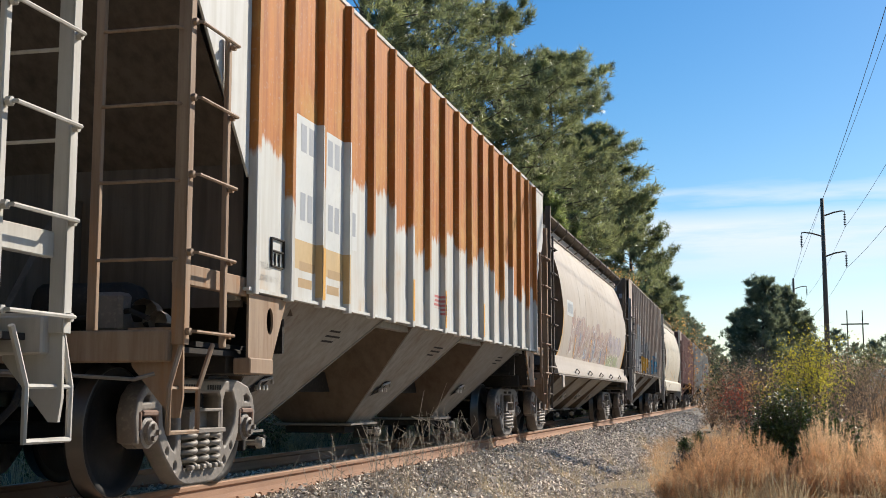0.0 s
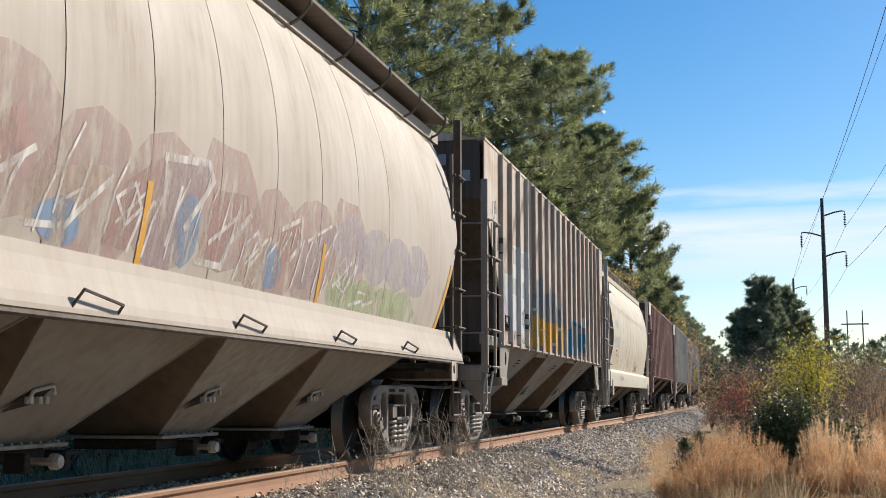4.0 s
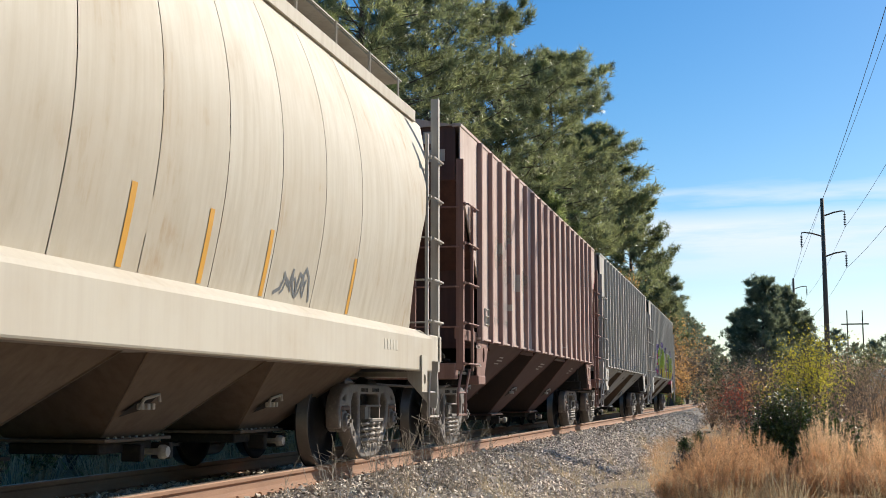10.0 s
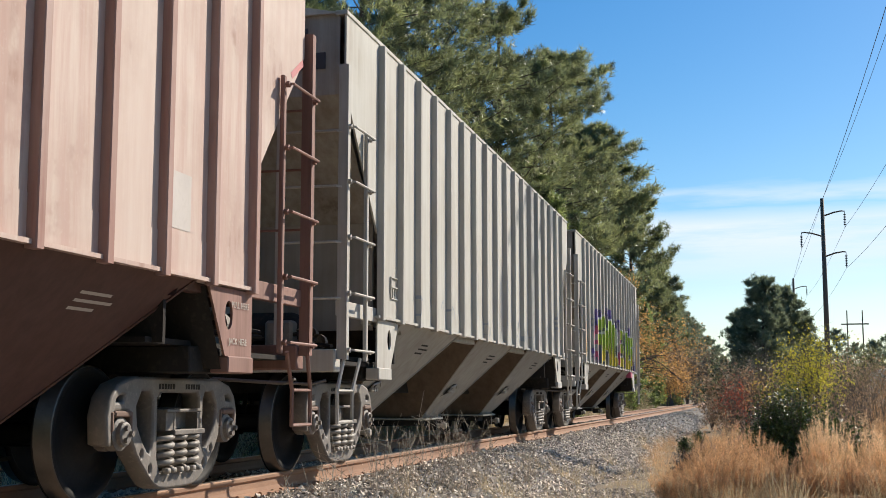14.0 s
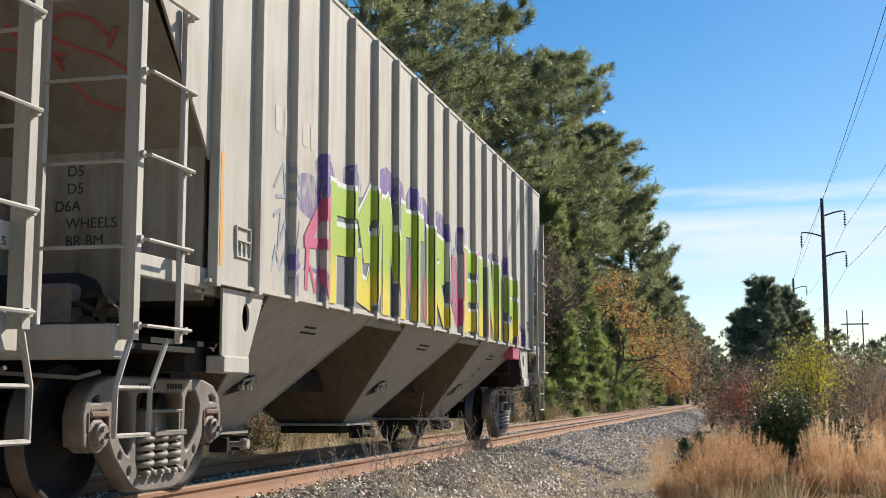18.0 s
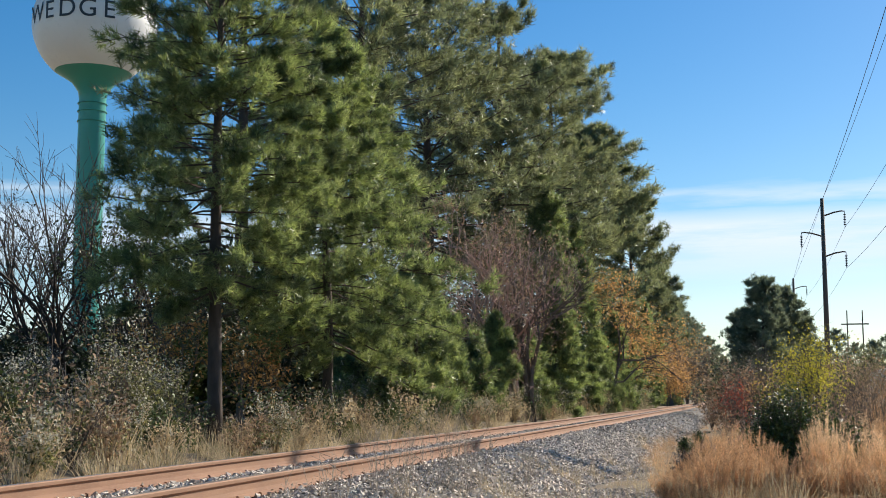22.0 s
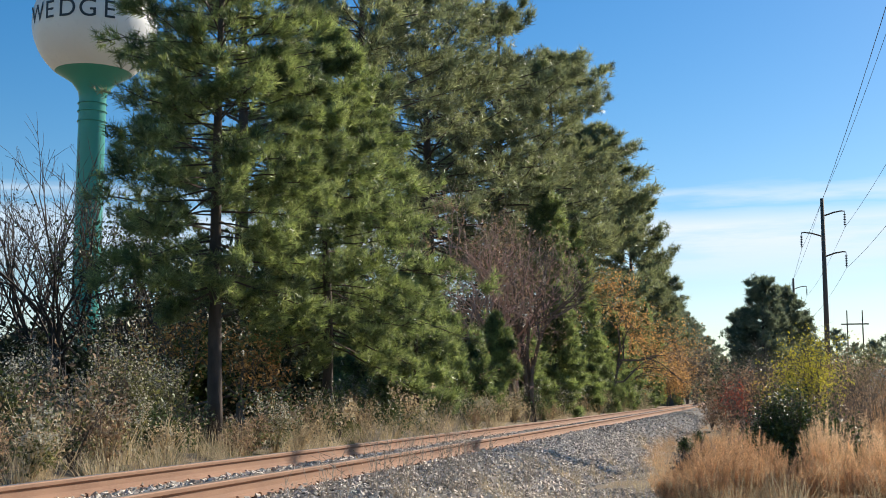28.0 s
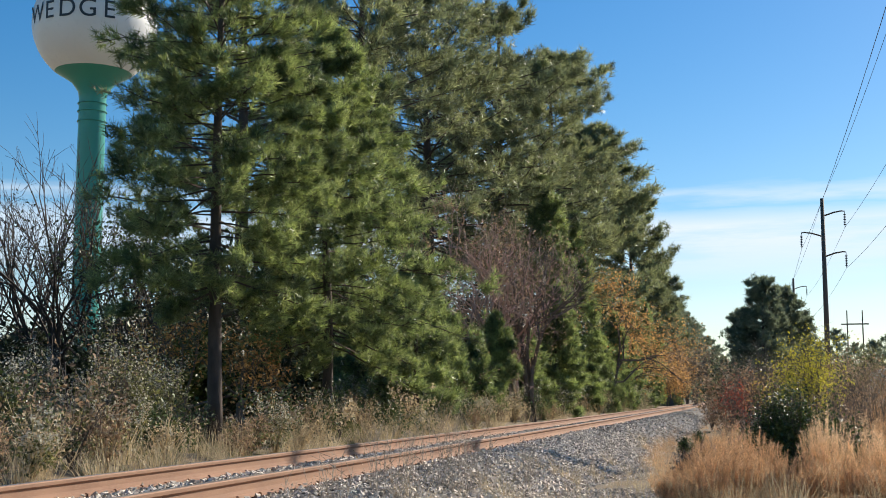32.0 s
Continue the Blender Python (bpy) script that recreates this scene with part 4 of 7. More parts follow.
def power_pole(x, y, height, name="power_pole"):
    z0 = ground_height(x, y)
    p = thing(name, "tall dark pole with curved arms and hanging insulators", "power pole", (x, y, z0), "poles of the power line")
    part("shaft", Form().tube([(0, 0, 0), (0.0, 0, height)], 0.26, 12, 0.15), POLE_STEEL, p, "dark weathered shaft", smooth=True)
    for h, side in ((height - 1.5, 1), (height - 3.2, -1), (height - 4.9, 1)):
        arm = part("arm", Form().tube(curved_arm(h, side), 0.07, 8, 0.05), POLE_STEEL, p, "curved steel arm", smooth=True)
        ins = Form().tube([(side * 1.75, 0, h + 0.34), (side * 1.75, 0, h - 0.95)], 0.025, 6)
        for k in range(7):
            zc = h + 0.10 - 0.14 * k
            ins.lathe([(0.03, zc + 0.05), (0.11, zc), (0.11, zc - 0.03), (0.03, zc - 0.05)], "z", (side * 1.75, 0, 0), 10)
        part("insulator", ins, INSULATOR, arm, "string of dark insulator discs")
    return p, z0


POLES = [(11.6, 36.4), (11.7, 104.6), (11.8, 176.0), (11.9, 225.0), (12.0, 300.0)]
PH = 17.6
for x, y in POLES:
    power_pole(x, y, PH)
for k, (dz, dx) in enumerate(((-2.45, 1.75), (-4.15, -1.75), (-5.85, 1.75), (-0.1, 0.0))):
    f = Form()
    for (xa, ya), (xb, yb) in zip(POLES, POLES[1:]):
        za, zb = ground_height(xa, ya) + PH + dz, ground_height(xb, yb) + PH + dz
        f.tube([(xa + (xb - xa) * t + dx, ya + (yb - ya) * t, za + (zb - za) * t - 4 * 0.6 * t * (1 - t)) for t in [i / 16 for i in range(17)]], 0.013, 4)
    tagged(part("power_cable", f, CABLE), "thin dark cable hung between the poles", "cable", "cables of the power line", "structure")
hx, hy = spot(1513, 330)
hf = thing("h_frame_pole", "distant two-legged wooden transmission frame", "power pole", (hx, hy, -0.4))
for s in (-2.0, 2.0):
    part("leg", Form().tube([(s, 0, 0), (s, 0, 24.5)], 0.22, 8, 0.15), POLE_STEEL, hf, "wooden leg")
part("crossbar", Form().box(-3.6, 3.6, -0.12, 0.12, 20.6, 20.95, 0.02), POLE_STEEL, hf, "wooden crossbar")

# distant trees on the right, a shed behind them
for i, (px, d, h) in enumerate([(1480, 260, 15.5), (1512, 300, 14.5), (1545, 280, 14.0), (1575, 270, 15), (1465, 330, 15)]):
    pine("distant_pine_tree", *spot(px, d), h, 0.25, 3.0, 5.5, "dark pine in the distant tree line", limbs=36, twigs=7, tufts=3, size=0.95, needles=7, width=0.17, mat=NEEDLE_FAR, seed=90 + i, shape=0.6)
for i, (px, d, h) in enumerate([(1470, 120, 4.5), (1500, 150, 6.5), (1535, 140, 6.5), (1565, 120, 4.5), (1450, 200, 6)]):
    broadleaf("bare_tree", *spot(px, d), h, 0.1, "olive-brown hedge tree behind the verge", leaf=LEAF_OLIVE, per_tip=7, leaf_size=0.25, seed=110 + i, stems=4, depth=5, spray=0.5)
sx, sy2 = spot(1580, 90)
shed = thing("shed", "white metal shed behind the scrub", "shed", (sx, sy2, -0.5))
part("wall", Form().box(-1.7, 1.7, -2, 2, 0, 3.0, 0.02), SHED, shed, "white ribbed metal wall")
part("roof", Form().prism([(-1.9, 3.0), (0, 3.5), (1.9, 3.0)], "y", -2.2, 2.2), SHED, shed, "low white metal roof")

# thin high cloud, far behind everything
m, n, l = nodes_of("thin_cloud")
n.remove(n["Principled BSDF"])
tc, mp = n.new("ShaderNodeTexCoord"), n.new("ShaderNodeMapping")
mp.inputs["Scale"].default_value = (0.0011, 0.0011, 0.010)
mp.inputs["Rotation"].default_value = (0, radians(-2.0), 0)
l.new(tc.outputs["Object"], mp.inputs["Vector"])
cl = noise_node(n, l, mp.outputs[0], 1.0, 6.0, 0.6)
sep = n.new("ShaderNodeSeparateXYZ")
l.new(tc.outputs["Object"], sep.inputs[0])
high = calc(n, l, "ADD", sep.outputs[2], calc(n, l, "MULTIPLY", calc(n, l, "SUBTRACT", cl, 0.5), 150.0))
thick = calc(n, l, "MULTIPLY", ramp(n, l, high, 655.0, 590.0), ramp(n, l, high, 330.0, 560.0))
wisp = calc(n, l, "MULTIPLY", ramp(n, l, high, 722.0, 694.0), ramp(n, l, high, 655.0, 690.0))
veil = calc(n, l, "MULTIPLY", ramp(n, l, sep.outputs[2], 640.0, 250.0), 0.25)
streak = calc(n, l, "ADD", calc(n, l, "MULTIPLY", ramp(n, l, cl, 0.36, 0.60), 0.55), 0.40)
band = calc(n, l, "MULTIPLY", calc(n, l, "MAXIMUM", thick, calc(n, l, "MULTIPLY", wisp, 0.55)), streak)
band = calc(n, l, "MAXIMUM", band, veil)
em, tr, ms = n.new("ShaderNodeEmission"), n.new("ShaderNodeBsdfTransparent"), n.new("ShaderNodeMixShader")
em.inputs["Color"].default_value, em.inputs["Strength"].default_value = (0.80, 0.88, 0.97, 1), 0.82
l.new(band, ms.inputs[0])
l.new(tr.outputs[0], ms.inputs[1])
l.new(em.outputs[0], ms.inputs[2])
l.new(ms.outputs[0], n["Material Output"].inputs["Surface"])
R = 4200
arc = [radians(-70 + 140 * i / 40) for i in range(41)]
vs = [(R * math.sin(a), R * math.cos(a), z) for z in (-60, 800) for a in arc]
cloud = part("cloud_backdrop", Form().add(vs, [(i, i + 1, 42 + i, 41 + i) for i in range(40)]), m, smooth=True)
tagged(cloud, "thin white streaks of high cloud near the horizon", "sky", kind="structure")

# an added, unseen wood-shaped screen behind the camera, to cut sky light
tops = [(-90 + 4 * k, 13 + 3.5 * noise.noise((k * 0.43, 2.0, 0.0)) + 1.5 * noise.noise((k * 1.7, 5.0, 0.0))) for k in range(46)]
vs = [(x, -22 + 2.5 * noise.noise((x * 0.2, 0, z0)), z0 * h) for z0 in (-0.05, 0.35, 0.7, 1.0) for x, h in tops]
fs = [(j * 46 + i, j * 46 + i + 1, (j + 1) * 46 + i + 1, (j + 1) * 46 + i) for j in range(3) for i in range(45)]
tagged(part("wood_backdrop", Form().add(vs, fs), LEAF_GREEN), "unseen dark screen behind the camera that dims the sky light", "backdrop", kind="structure")

# ---- the train ----
TRUCK = surface("truck_steel", (0.20, 0.175, 0.155), (0.085, 0.07, 0.062), rough=0.6, coarse=3, fine=30, third=(0.26, 0.225, 0.195), bump=0.3)
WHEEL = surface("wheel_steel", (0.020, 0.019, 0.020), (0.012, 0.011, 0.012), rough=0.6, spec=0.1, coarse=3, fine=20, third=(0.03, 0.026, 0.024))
TREAD = surface("polished_tread", (0.13, 0.11, 0.095), (0.06, 0.05, 0.045), rough=0.4, metal=0.7, coarse=3, fine=20)
# grime taken down to near black, so it also holds the under-car shade
GRIME_SHADE = surface("grimy_shaded_underframe", (0.034, 0.030, 0.028), (0.018, 0.016, 0.016), rough=0.85, spec=0.2, coarse=2, fine=20, third=(0.06, 0.05, 0.042))
SPRING = surface("coil_spring_steel", (0.30, 0.265, 0.23), (0.10, 0.085, 0.07), rough=0.55, coarse=5, fine=30)
GALV = surface("galvanised_walkway", (0.33, 0.31, 0.28), (0.24, 0.21, 0.18), rough=0.7, coarse=3, fine=25)
LATCH = surface("worn_latch_steel", (0.42, 0.39, 0.35), (0.22, 0.18, 0.15), rough=0.5, coarse=8, fine=40)
AXLE = 0.483
WHEELSETS, CARS = [], []


def side_frame_mesh():
    """A cast frame in one plate with rounded windows: outline and holes in (y, z)."""
    half = [(0.40, 0.88), (0.72, 0.88), (0.93, 0.83), (1.04, 0.74), (1.09, 0.61), (1.07, 0.42), (1.025, 0.41), (1.02, 0.58), (0.99, 0.65), (0.79, 0.65), (0.745, 0.59), (0.735, 0.44), (0.66, 0.33), (0.50, 0.19), (0.38, 0.10), (0.29, 0.07), (0.18, 0.06)]
    window = [(0.42, 0.38), (0.42, 0.72), (0.46, 0.79), (0.60, 0.79), (0.68, 0.68), (0.66, 0.53), (0.58, 0.42), (0.50, 0.34), (0.45, 0.32)]
    slot = [(0.86, 0.70), (0.84, 0.76), (0.90, 0.765), (0.965, 0.735), (0.98, 0.695)]
    rings = [half + [(-y, z) for y, z in reversed(half)], [(-0.29, 0.17), (0.29, 0.17), (0.35, 0.28), (0.36, 0.74), (0.32, 0.78), (-0.32, 0.78), (-0.36, 0.74), (-0.35, 0.28)]]
    for s in (1, -1):
        rings += [[(s * y, z) for y, z in window], [(s * y, z) for y, z in slot]]
        for y, z, r in ((0.585, 0.33, 0.026), (0.45, 0.215, 0.028)):
            rings.append([(s * y + r * math.cos(a), z + 1.4 * r * math.sin(a)) for a in [math.pi * k / 5 for k in range(10)]])
    cu = bpy.data.curves.new("side_frame", "CURVE")
    cu.dimensions, cu.fill_mode, cu.extrude, cu.bevel_depth, cu.bevel_resolution, cu.offset = "2D", "BOTH", 0.06, 0.02, 1, -0.012
    for ring in rings:
        sp = cu.splines.new("POLY")
        sp.points.add(len(ring) - 1)
        for p, (y, z) in zip(sp.points, ring):
            p.co = (y, z, 0, 1)
        sp.use_cyclic_u = True
    tmp = bpy.data.objects.new("side_frame", cu)
    me = bpy.data.meshes.new_from_object(tmp)
    bpy.data.objects.remove(tmp)
    me.transform(Matrix(((0, 0, 1, 0), (1, 0, 0, 0), (0, 1, 0, 0), (0, 0, 0, 1))))
    me.materials.clear()
    me.materials.append(TRUCK)
    return me


def spring_mesh():
    f = Form()
    for cy in (-0.215, 0.0, 0.215):
        f.tube([(0.085 * math.cos(a) + 0.01, cy + 0.088 * math.sin(a), 0.20 + 0.27 * a / (2 * math.pi * 4.5)) for a in [2 * math.pi * 4.5 * i / 63 for i in range(64)]], 0.022, 6)
        for k in (-0.05, 0.05):
            f.box(0.06, 0.115, cy + k - 0.03, cy + k + 0.03, 0.175, 0.215, 0.008)
    return f.mesh("coil_spring", SPRING, True)


def wheelset_mesh():
    f = Form()
    f.lathe([(0.08, -1.1), (0.08, 1.1)], "x", (0, 0, 0), 14)
    for s in (-1, 1):
        f.lathe([(0.09, s * 0.62), (0.13, s * 0.66), (0.17, s * 0.72), (0.40, s * 0.735), (0.43, s * 0.70), (0.466, s * 0.682), (0.508, s * 0.688), (0.508, s * 0.705), (0.486, s * 0.715), (0.482, s * 0.815), (0.471, s * 0.822), (0.425, s * 0.820), (0.405, s * 0.765), (0.18, s * 0.80), (0.13, s * 0.86), (0.09, s * 0.87)], "x", (0, 0, 0), 36)
    me = f.mesh("wheelset", WHEEL, True)
    me.materials.append(TREAD)
    rim = [abs(math.hypot(p.center[1], p.center[2]) - 0.478) < 0.022 and abs(p.center[0]) > 0.70 for p in me.polygons]
    me.polygons.foreach_set("material_index", [1 if r else 0 for r in rim])
    return me


def bearing_mesh():
    f = Form()
    f.lathe([(0.0, 1.125), (0.070, 1.125), (0.085, 1.115), (0.09, 1.085), (0.118, 1.075), (0.122, 1.01), (0.108, 1.005), (0.108, 0.99), (0.122, 0.985), (0.122, 0.92), (0.11, 0.90)], "x", (0, 0, 0), 18)
    for k in range(3):
        a = 2 * math.pi * k / 3
        f.lathe([(0.0, 1.150), (0.022, 1.150), (0.022, 1.115)], "x", (0, 0.048 * math.cos(a), 0.048 * math.sin(a)), 6)
    return f.mesh("bearing_cap", TRUCK)


FRAME_ME, SPRING_ME, WHEEL_ME, BEAR_ME = side_frame_mesh(), spring_mesh(), wheelset_mesh(), bearing_mesh()
BOLSTER_ME = Form().box(-1.0, 1.0, -0.22, 0.22, 0.47, 0.66, 0.02).box(-0.35, 0.35, -0.2, 0.2, 0.70, 0.86, 0.02).mesh("bolster", GRIME_SHADE)
POCKET = Form().box(1.0, 1.13, -0.29, 0.29, 0.625, 0.650, 0.006).box(1.0, 1.12, -0.16, -0.135, 0.48, 0.63).box(1.0, 1.12, 0.235, 0.26, 0.48, 0.63).box(1.0, 1.15, -0.20, 0.32, 0.455, 0.495, 0.006).box(1.0, 1.115, -0.29, -0.16, 0.49, 0.63)
POCKET.box(1.0, 1.02, -0.3, 0.3, 0.50, 0.62)
POCKET_ME = POCKET.mesh("bolster_end", TRUCK)
ADAPT_ME = Form().box(0.94, 1.10, -0.12, 0.12, 0.60, 0.645, 0.012).box(0.94, 1.09, -0.15, -0.115, 0.50, 0.64, 0.01).box(0.94, 1.09, 0.115, 0.15, 0.50, 0.64, 0.01).mesh("bearing_adapter", surface("rusty_adapter", (0.20, 0.12, 0.09), (0.13, 0.09, 0.07), rough=0.8))
BRAKE_ME = Form().tube([(0.62, -0.40, 0.40), (-0.62, -0.40, 0.40)], 0.035, 6).tube([(0.1, -0.42, 0.35), (0.14, -0.36, 0.95)], 0.025, 5).mesh("brake_beam", GRIME_SHADE)


def truck(car, yc):
    for s in (-1, 1):
        fr = part("side_frame", FRAME_ME, None, car, "cast steel truck side frame", (s * 1.0, yc, 0))
        sp = part("coil_spring", SPRING_ME, None, fr, "nest of coil springs", (0.03 * s, 0, 0))
        if s < 0:
            sp.rotation_euler[2] = math.pi
        bar = Form()
        for k in range(6):
            bar.box(s * 0.080, s * 0.084, -0.34 + 0.045 * k, -0.315 + 0.045 * k, 0.80, 0.84)
            bar.box(s * 0.080, s * 0.084, 0.10 + 0.045 * k, 0.125 + 0.045 * k, 0.80, 0.84)
        if s > 0:
            tagged(part("cast_lettering", bar, GRIME_SHADE, fr, "raised cast letters too small to read"), kind="stuff")
    part("bolster", BOLSTER_ME, None, car, "cast steel truck bolster", (0, yc, 0))
    for s in (1, -1):
        pk = part("bolster_end", POCKET_ME, None, car, "open-box end of the bolster", (0, yc, 0))
        if s < 0:
            pk.rotation_euler[2] = math.pi
    for k in (-1, 1):
        ws = part("wheelset", WHEEL_ME, None, car, "steel wheels with bright treads on an axle", (0, yc + 0.889 * k, AXLE))
        WHEELSETS.append((ws, yc + 0.889 * k, len(WHEELSETS) * 31.0 % 360))
        for s in (1, -1):
            b = part("bearing_cap", BEAR_ME, None, car, "round axle bearing cap with bolts", (0, yc + 0.889 * k, AXLE))
            a = part("bearing_adapter", ADAPT_ME, None, car, "rust-red bearing adapter", (0, yc + 0.889 * k, 0))
            if s < 0:
                b.rotation_euler[2] = a.rotation_euler[2] = math.pi
        br = part("brake_beam", BRAKE_ME, None, car, "brake beam and lever", (0, yc, 0))
        if k > 0:
            br.rotation_euler[2] = math.pi


def holed_plate(y0, y1, z0, z1, y0b, y1b, x, thick=0.02, hole=(0.085, 0.15), hc=None):
    """An upright plate across x with an oval hole; it tapers from y0..y1 above to y0b..y1b below."""
    n = 24
    y0, y1, y0b, y1b = min(y0, y1), max(y0, y1), min(y0b, y1b), max(y0b, y1b)
    cy, cz = hc or ((y0 + y1 + y0b + y1b) / 4, (z0 + z1) / 2)
    ring, edge = [], []
    for k in range(n):
        a = 2 * math.pi * k / n
        c, s = math.cos(a), math.sin(a)
        ring.append((cy + hole[0] * c, cz + hole[1] * s))
        w = max(abs(c), abs(s))
        u, v = c / w, s / w
        t = (v + 1) / 2
        lo, hi = y0b + (y0 - y0b) * t, y1b + (y1 - y1b) * t
        edge.append(((lo + hi) / 2 + u * (hi - lo) / 2, z0 + (z1 - z0) * t))
    vs = [(x, *p) for p in ring + edge] + [(x - thick, *p) for p in ring + edge]
    fs = []
    for k in range(n):
        j = (k + 1) % n
        fs += [(k, j, n + j, n + k), (2 * n + k, 3 * n + k, 3 * n + j, 2 * n + j), (k, 2 * n + k, 2 * n + j, j), (n + k, n + j, 3 * n + j, 3 * n + k)]
    return Form().add(vs, fs)


def ladder(car, mat, y0, y1, x, z0, z1, gap, first, label, step=True, plate=False):
    """Two stiles and bolted rungs flat along the car's side, with a stirrup below."""
    lad = part("ladder", Form().box(x - 0.10, x - 0.012, y0 - 0.035, y0 - 0.023, z0, z1 + 0.4, 0.003).box(x - 0.012, x, y0 - 0.035, y0 + 0.045, z0, z1 + 0.4, 0.003).box(x - 0.05, x - 0.01, y1 - 0.03, y1 + 0.03, z0, z1 - 0.15, 0.008), mat, car, label)
    z = first
    while z < z1 - 0.1:
        r = Form().tube([(x + 0.005, y0, z), (x + 0.06, y0 + 0.02 * (1 if y1 > y0 else -1), z), (x + 0.06, y1, z), (x - 0.01, y1, z)], 0.013, 6)
        for yy in (y0, y1):
            r.lathe([(0.0, x + 0.035), (0.028, x + 0.03), (0.028, x)], "x", (0, yy, z), 6)
        part("rung", r, mat, lad, "round steel rung")
        z += gap
    if step:
        d = 0.14 if y1 > y0 else -0.14
        st = Form().tube([(x - 0.03, y0, z0 + 0.02), (x - 0.05, y0 - d, 0.80), (x - 0.05, y0 - d, 0.50), (x - 0.05, y0 - d + 3.2 * d, 0.50), (x - 0.05, y0 - d + 3.2 * d, 0.80), (x - 0.03, y1 - d * 1.2, z0 + 0.02)], 0.020, 6)
        st.tube([(x - 0.05, y0 - d, 0.80), (x - 0.05, y0 + 2.2 * d, 0.80)], 0.014, 6)
        part("stirrup_step", st, mat, lad, "bent steel stirrup step")
    if plate:
        part("step_plate", Form().prism([(x - 0.44, z0 + 0.12), (x - 0.02, z0 + 0.12), (x - 0.01, 0.74), (x - 0.03, 0.60), (x - 0.09, 0.60), (x - 0.40, 0.95)], "y", y0 - 0.012, y0 + 0.012), mat, lad, "tapered steel hanger plate")
    return lad


def end_gear(car, mat, dark, s, half, z_top, brake=False):
    """Posts, ladder bars, end sill, coupler, hose and brake gear of one end. s: -1 or 1."""
    e = s * half
    part("end_sill", Form().box(-1.5, 1.5, e - 0.09, e + 0.09, 0.98, 1.20, 0.012), mat, car, "end sill beam")
    part("centre_sill_end", Form().box(-0.3, 0.3, min(e, e - s * 2.4), max(e, e - s * 2.4), 0.78, 1.06, 0.01), GRIME_SHADE, car, "dark centre sill")
    part("corner_post", Form().box(-1.48, -1.40, e - 0.05, e + 0.05, 1.2, z_top, 0.008), mat, car, "upright corner post")
    el = part("end_ladder", Form().box(0.86, 0.93, e - 0.06, e - 0.01, 1.2, z_top, 0.006), mat, car, "ladder across the car's end")
    for k in range(5):
        z = 1.69 + 0.55 * k
        if z < z_top:
            part("rung", Form().tube([(0.90, e + s * 0.02, z), (0.94, e + s * 0.075, z), (1.50, e + s * 0.075, z), (1.54, e + s * 0.02, z)], 0.013, 6), mat, el, "round steel rung")
    cp = Form().box(-0.13, 0.13, min(e, e + s * 0.30), max(e, e + s * 0.30), 0.72, 0.94, 0.02)
    cp.box(-0.2, 0.12, min(e + s * 0.27, e + s * 0.52), max(e + s * 0.27, e + s * 0.52), 0.66, 0.99, 0.04)
    part("coupler", cp, TRUCK, car, "cast steel knuckle coupler")
    part("cut_lever", Form().tube([(1.42, e + s * 0.10, 0.90), (1.30, e + s * 0.16, 0.86), (0.3, e + s * 0.20, 0.92), (0.1, e + s * 0.2, 0.8)], 0.014, 6), TRUCK, car, "bent coupler cut lever")
    part("air_hose", Form().tube([(0.35, e, 0.86), (0.38, e + s * 0.15, 0.68), (0.30, e + s * 0.32, 0.50), (0.15, e + s * 0.42, 0.52)], 0.028, 8), GRIME_SHADE, car, "black rubber air hose")
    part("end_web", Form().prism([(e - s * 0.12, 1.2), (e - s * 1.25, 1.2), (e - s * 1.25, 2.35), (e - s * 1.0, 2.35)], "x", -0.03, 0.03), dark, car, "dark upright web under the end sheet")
    part("brake_valve", Form().box(0.55, 0.85, min(e - s * 0.75, e - s * 0.45), max(e - s * 0.75, e - s * 0.45), 1.22, 1.52, 0.03).lathe([(0.0, 0.16), (0.10, 0.14), (0.12, 0.0)], "y", (0.95, e - s * 0.60, 1.36), 12).lathe([(0.0, 0.12), (0.07, 0.10), (0.08, 0.0)], "y", (1.12, e - s * 0.50, 1.30), 10), TRUCK, car, "cast air brake valve on its bracket")
    part("end_floor", Form().box(-1.40, 1.40, min(e - s * 0.1, e - s * 1.3), max(e - s * 0.1, e - s * 1.3), 1.06, 1.10), GRIME_SHADE, car, "dark floor plate of the end platform")
    part("air_reservoir", Form().lathe([(0.0, -0.55), (0.16, -0.5), (0.20, -0.4), (0.20, 0.4), (0.16, 0.5), (0.0, 0.55)], "x", (0.35, e - s * 0.75, 1.42), 14), GRIME_SHADE, car, "air brake cylinder", smooth=True)
    part("brake_pipe", Form().tube([(1.2, e - s * 0.2, 1.3), (0.9, e - s * 0.5, 1.38), (-0.2, e - s * 0.55, 1.25), (-1.0, e - s * 0.3, 1.3)], 0.022, 6).tube([(1.3, e - s * 0.4, 1.25), (0.6, e - s * 1.0, 1.32), (0.5, e - s * 1.8, 1.2)], 0.020, 6), GRIME_SHADE, car, "bent air pipes")
    if brake:
        w = Form()
        w.tube([(0.28 * math.cos(a) - 0.1, e + s * 0.12, 2.75 + 0.28 * math.sin(a)) for a in [2 * math.pi * i / 20 for i in range(21)]], 0.018, 6)
        for k in range(4):
            a = math.pi * k / 4 * 2
            w.tube([(-0.1, e + s * 0.08, 2.75), (0.27 * math.cos(a) - 0.1, e + s * 0.12, 2.75 + 0.27 * math.sin(a))], 0.012, 5)
        part("brake_wheel", w, mat, car, "round hand brake wheel")
        part("brake_box", Form().box(-0.25, 0.05, min(e, e + s * 0.08), max(e, e + s * 0.08), 2.55, 2.95, 0.02), mat, car, "hand brake gear box")


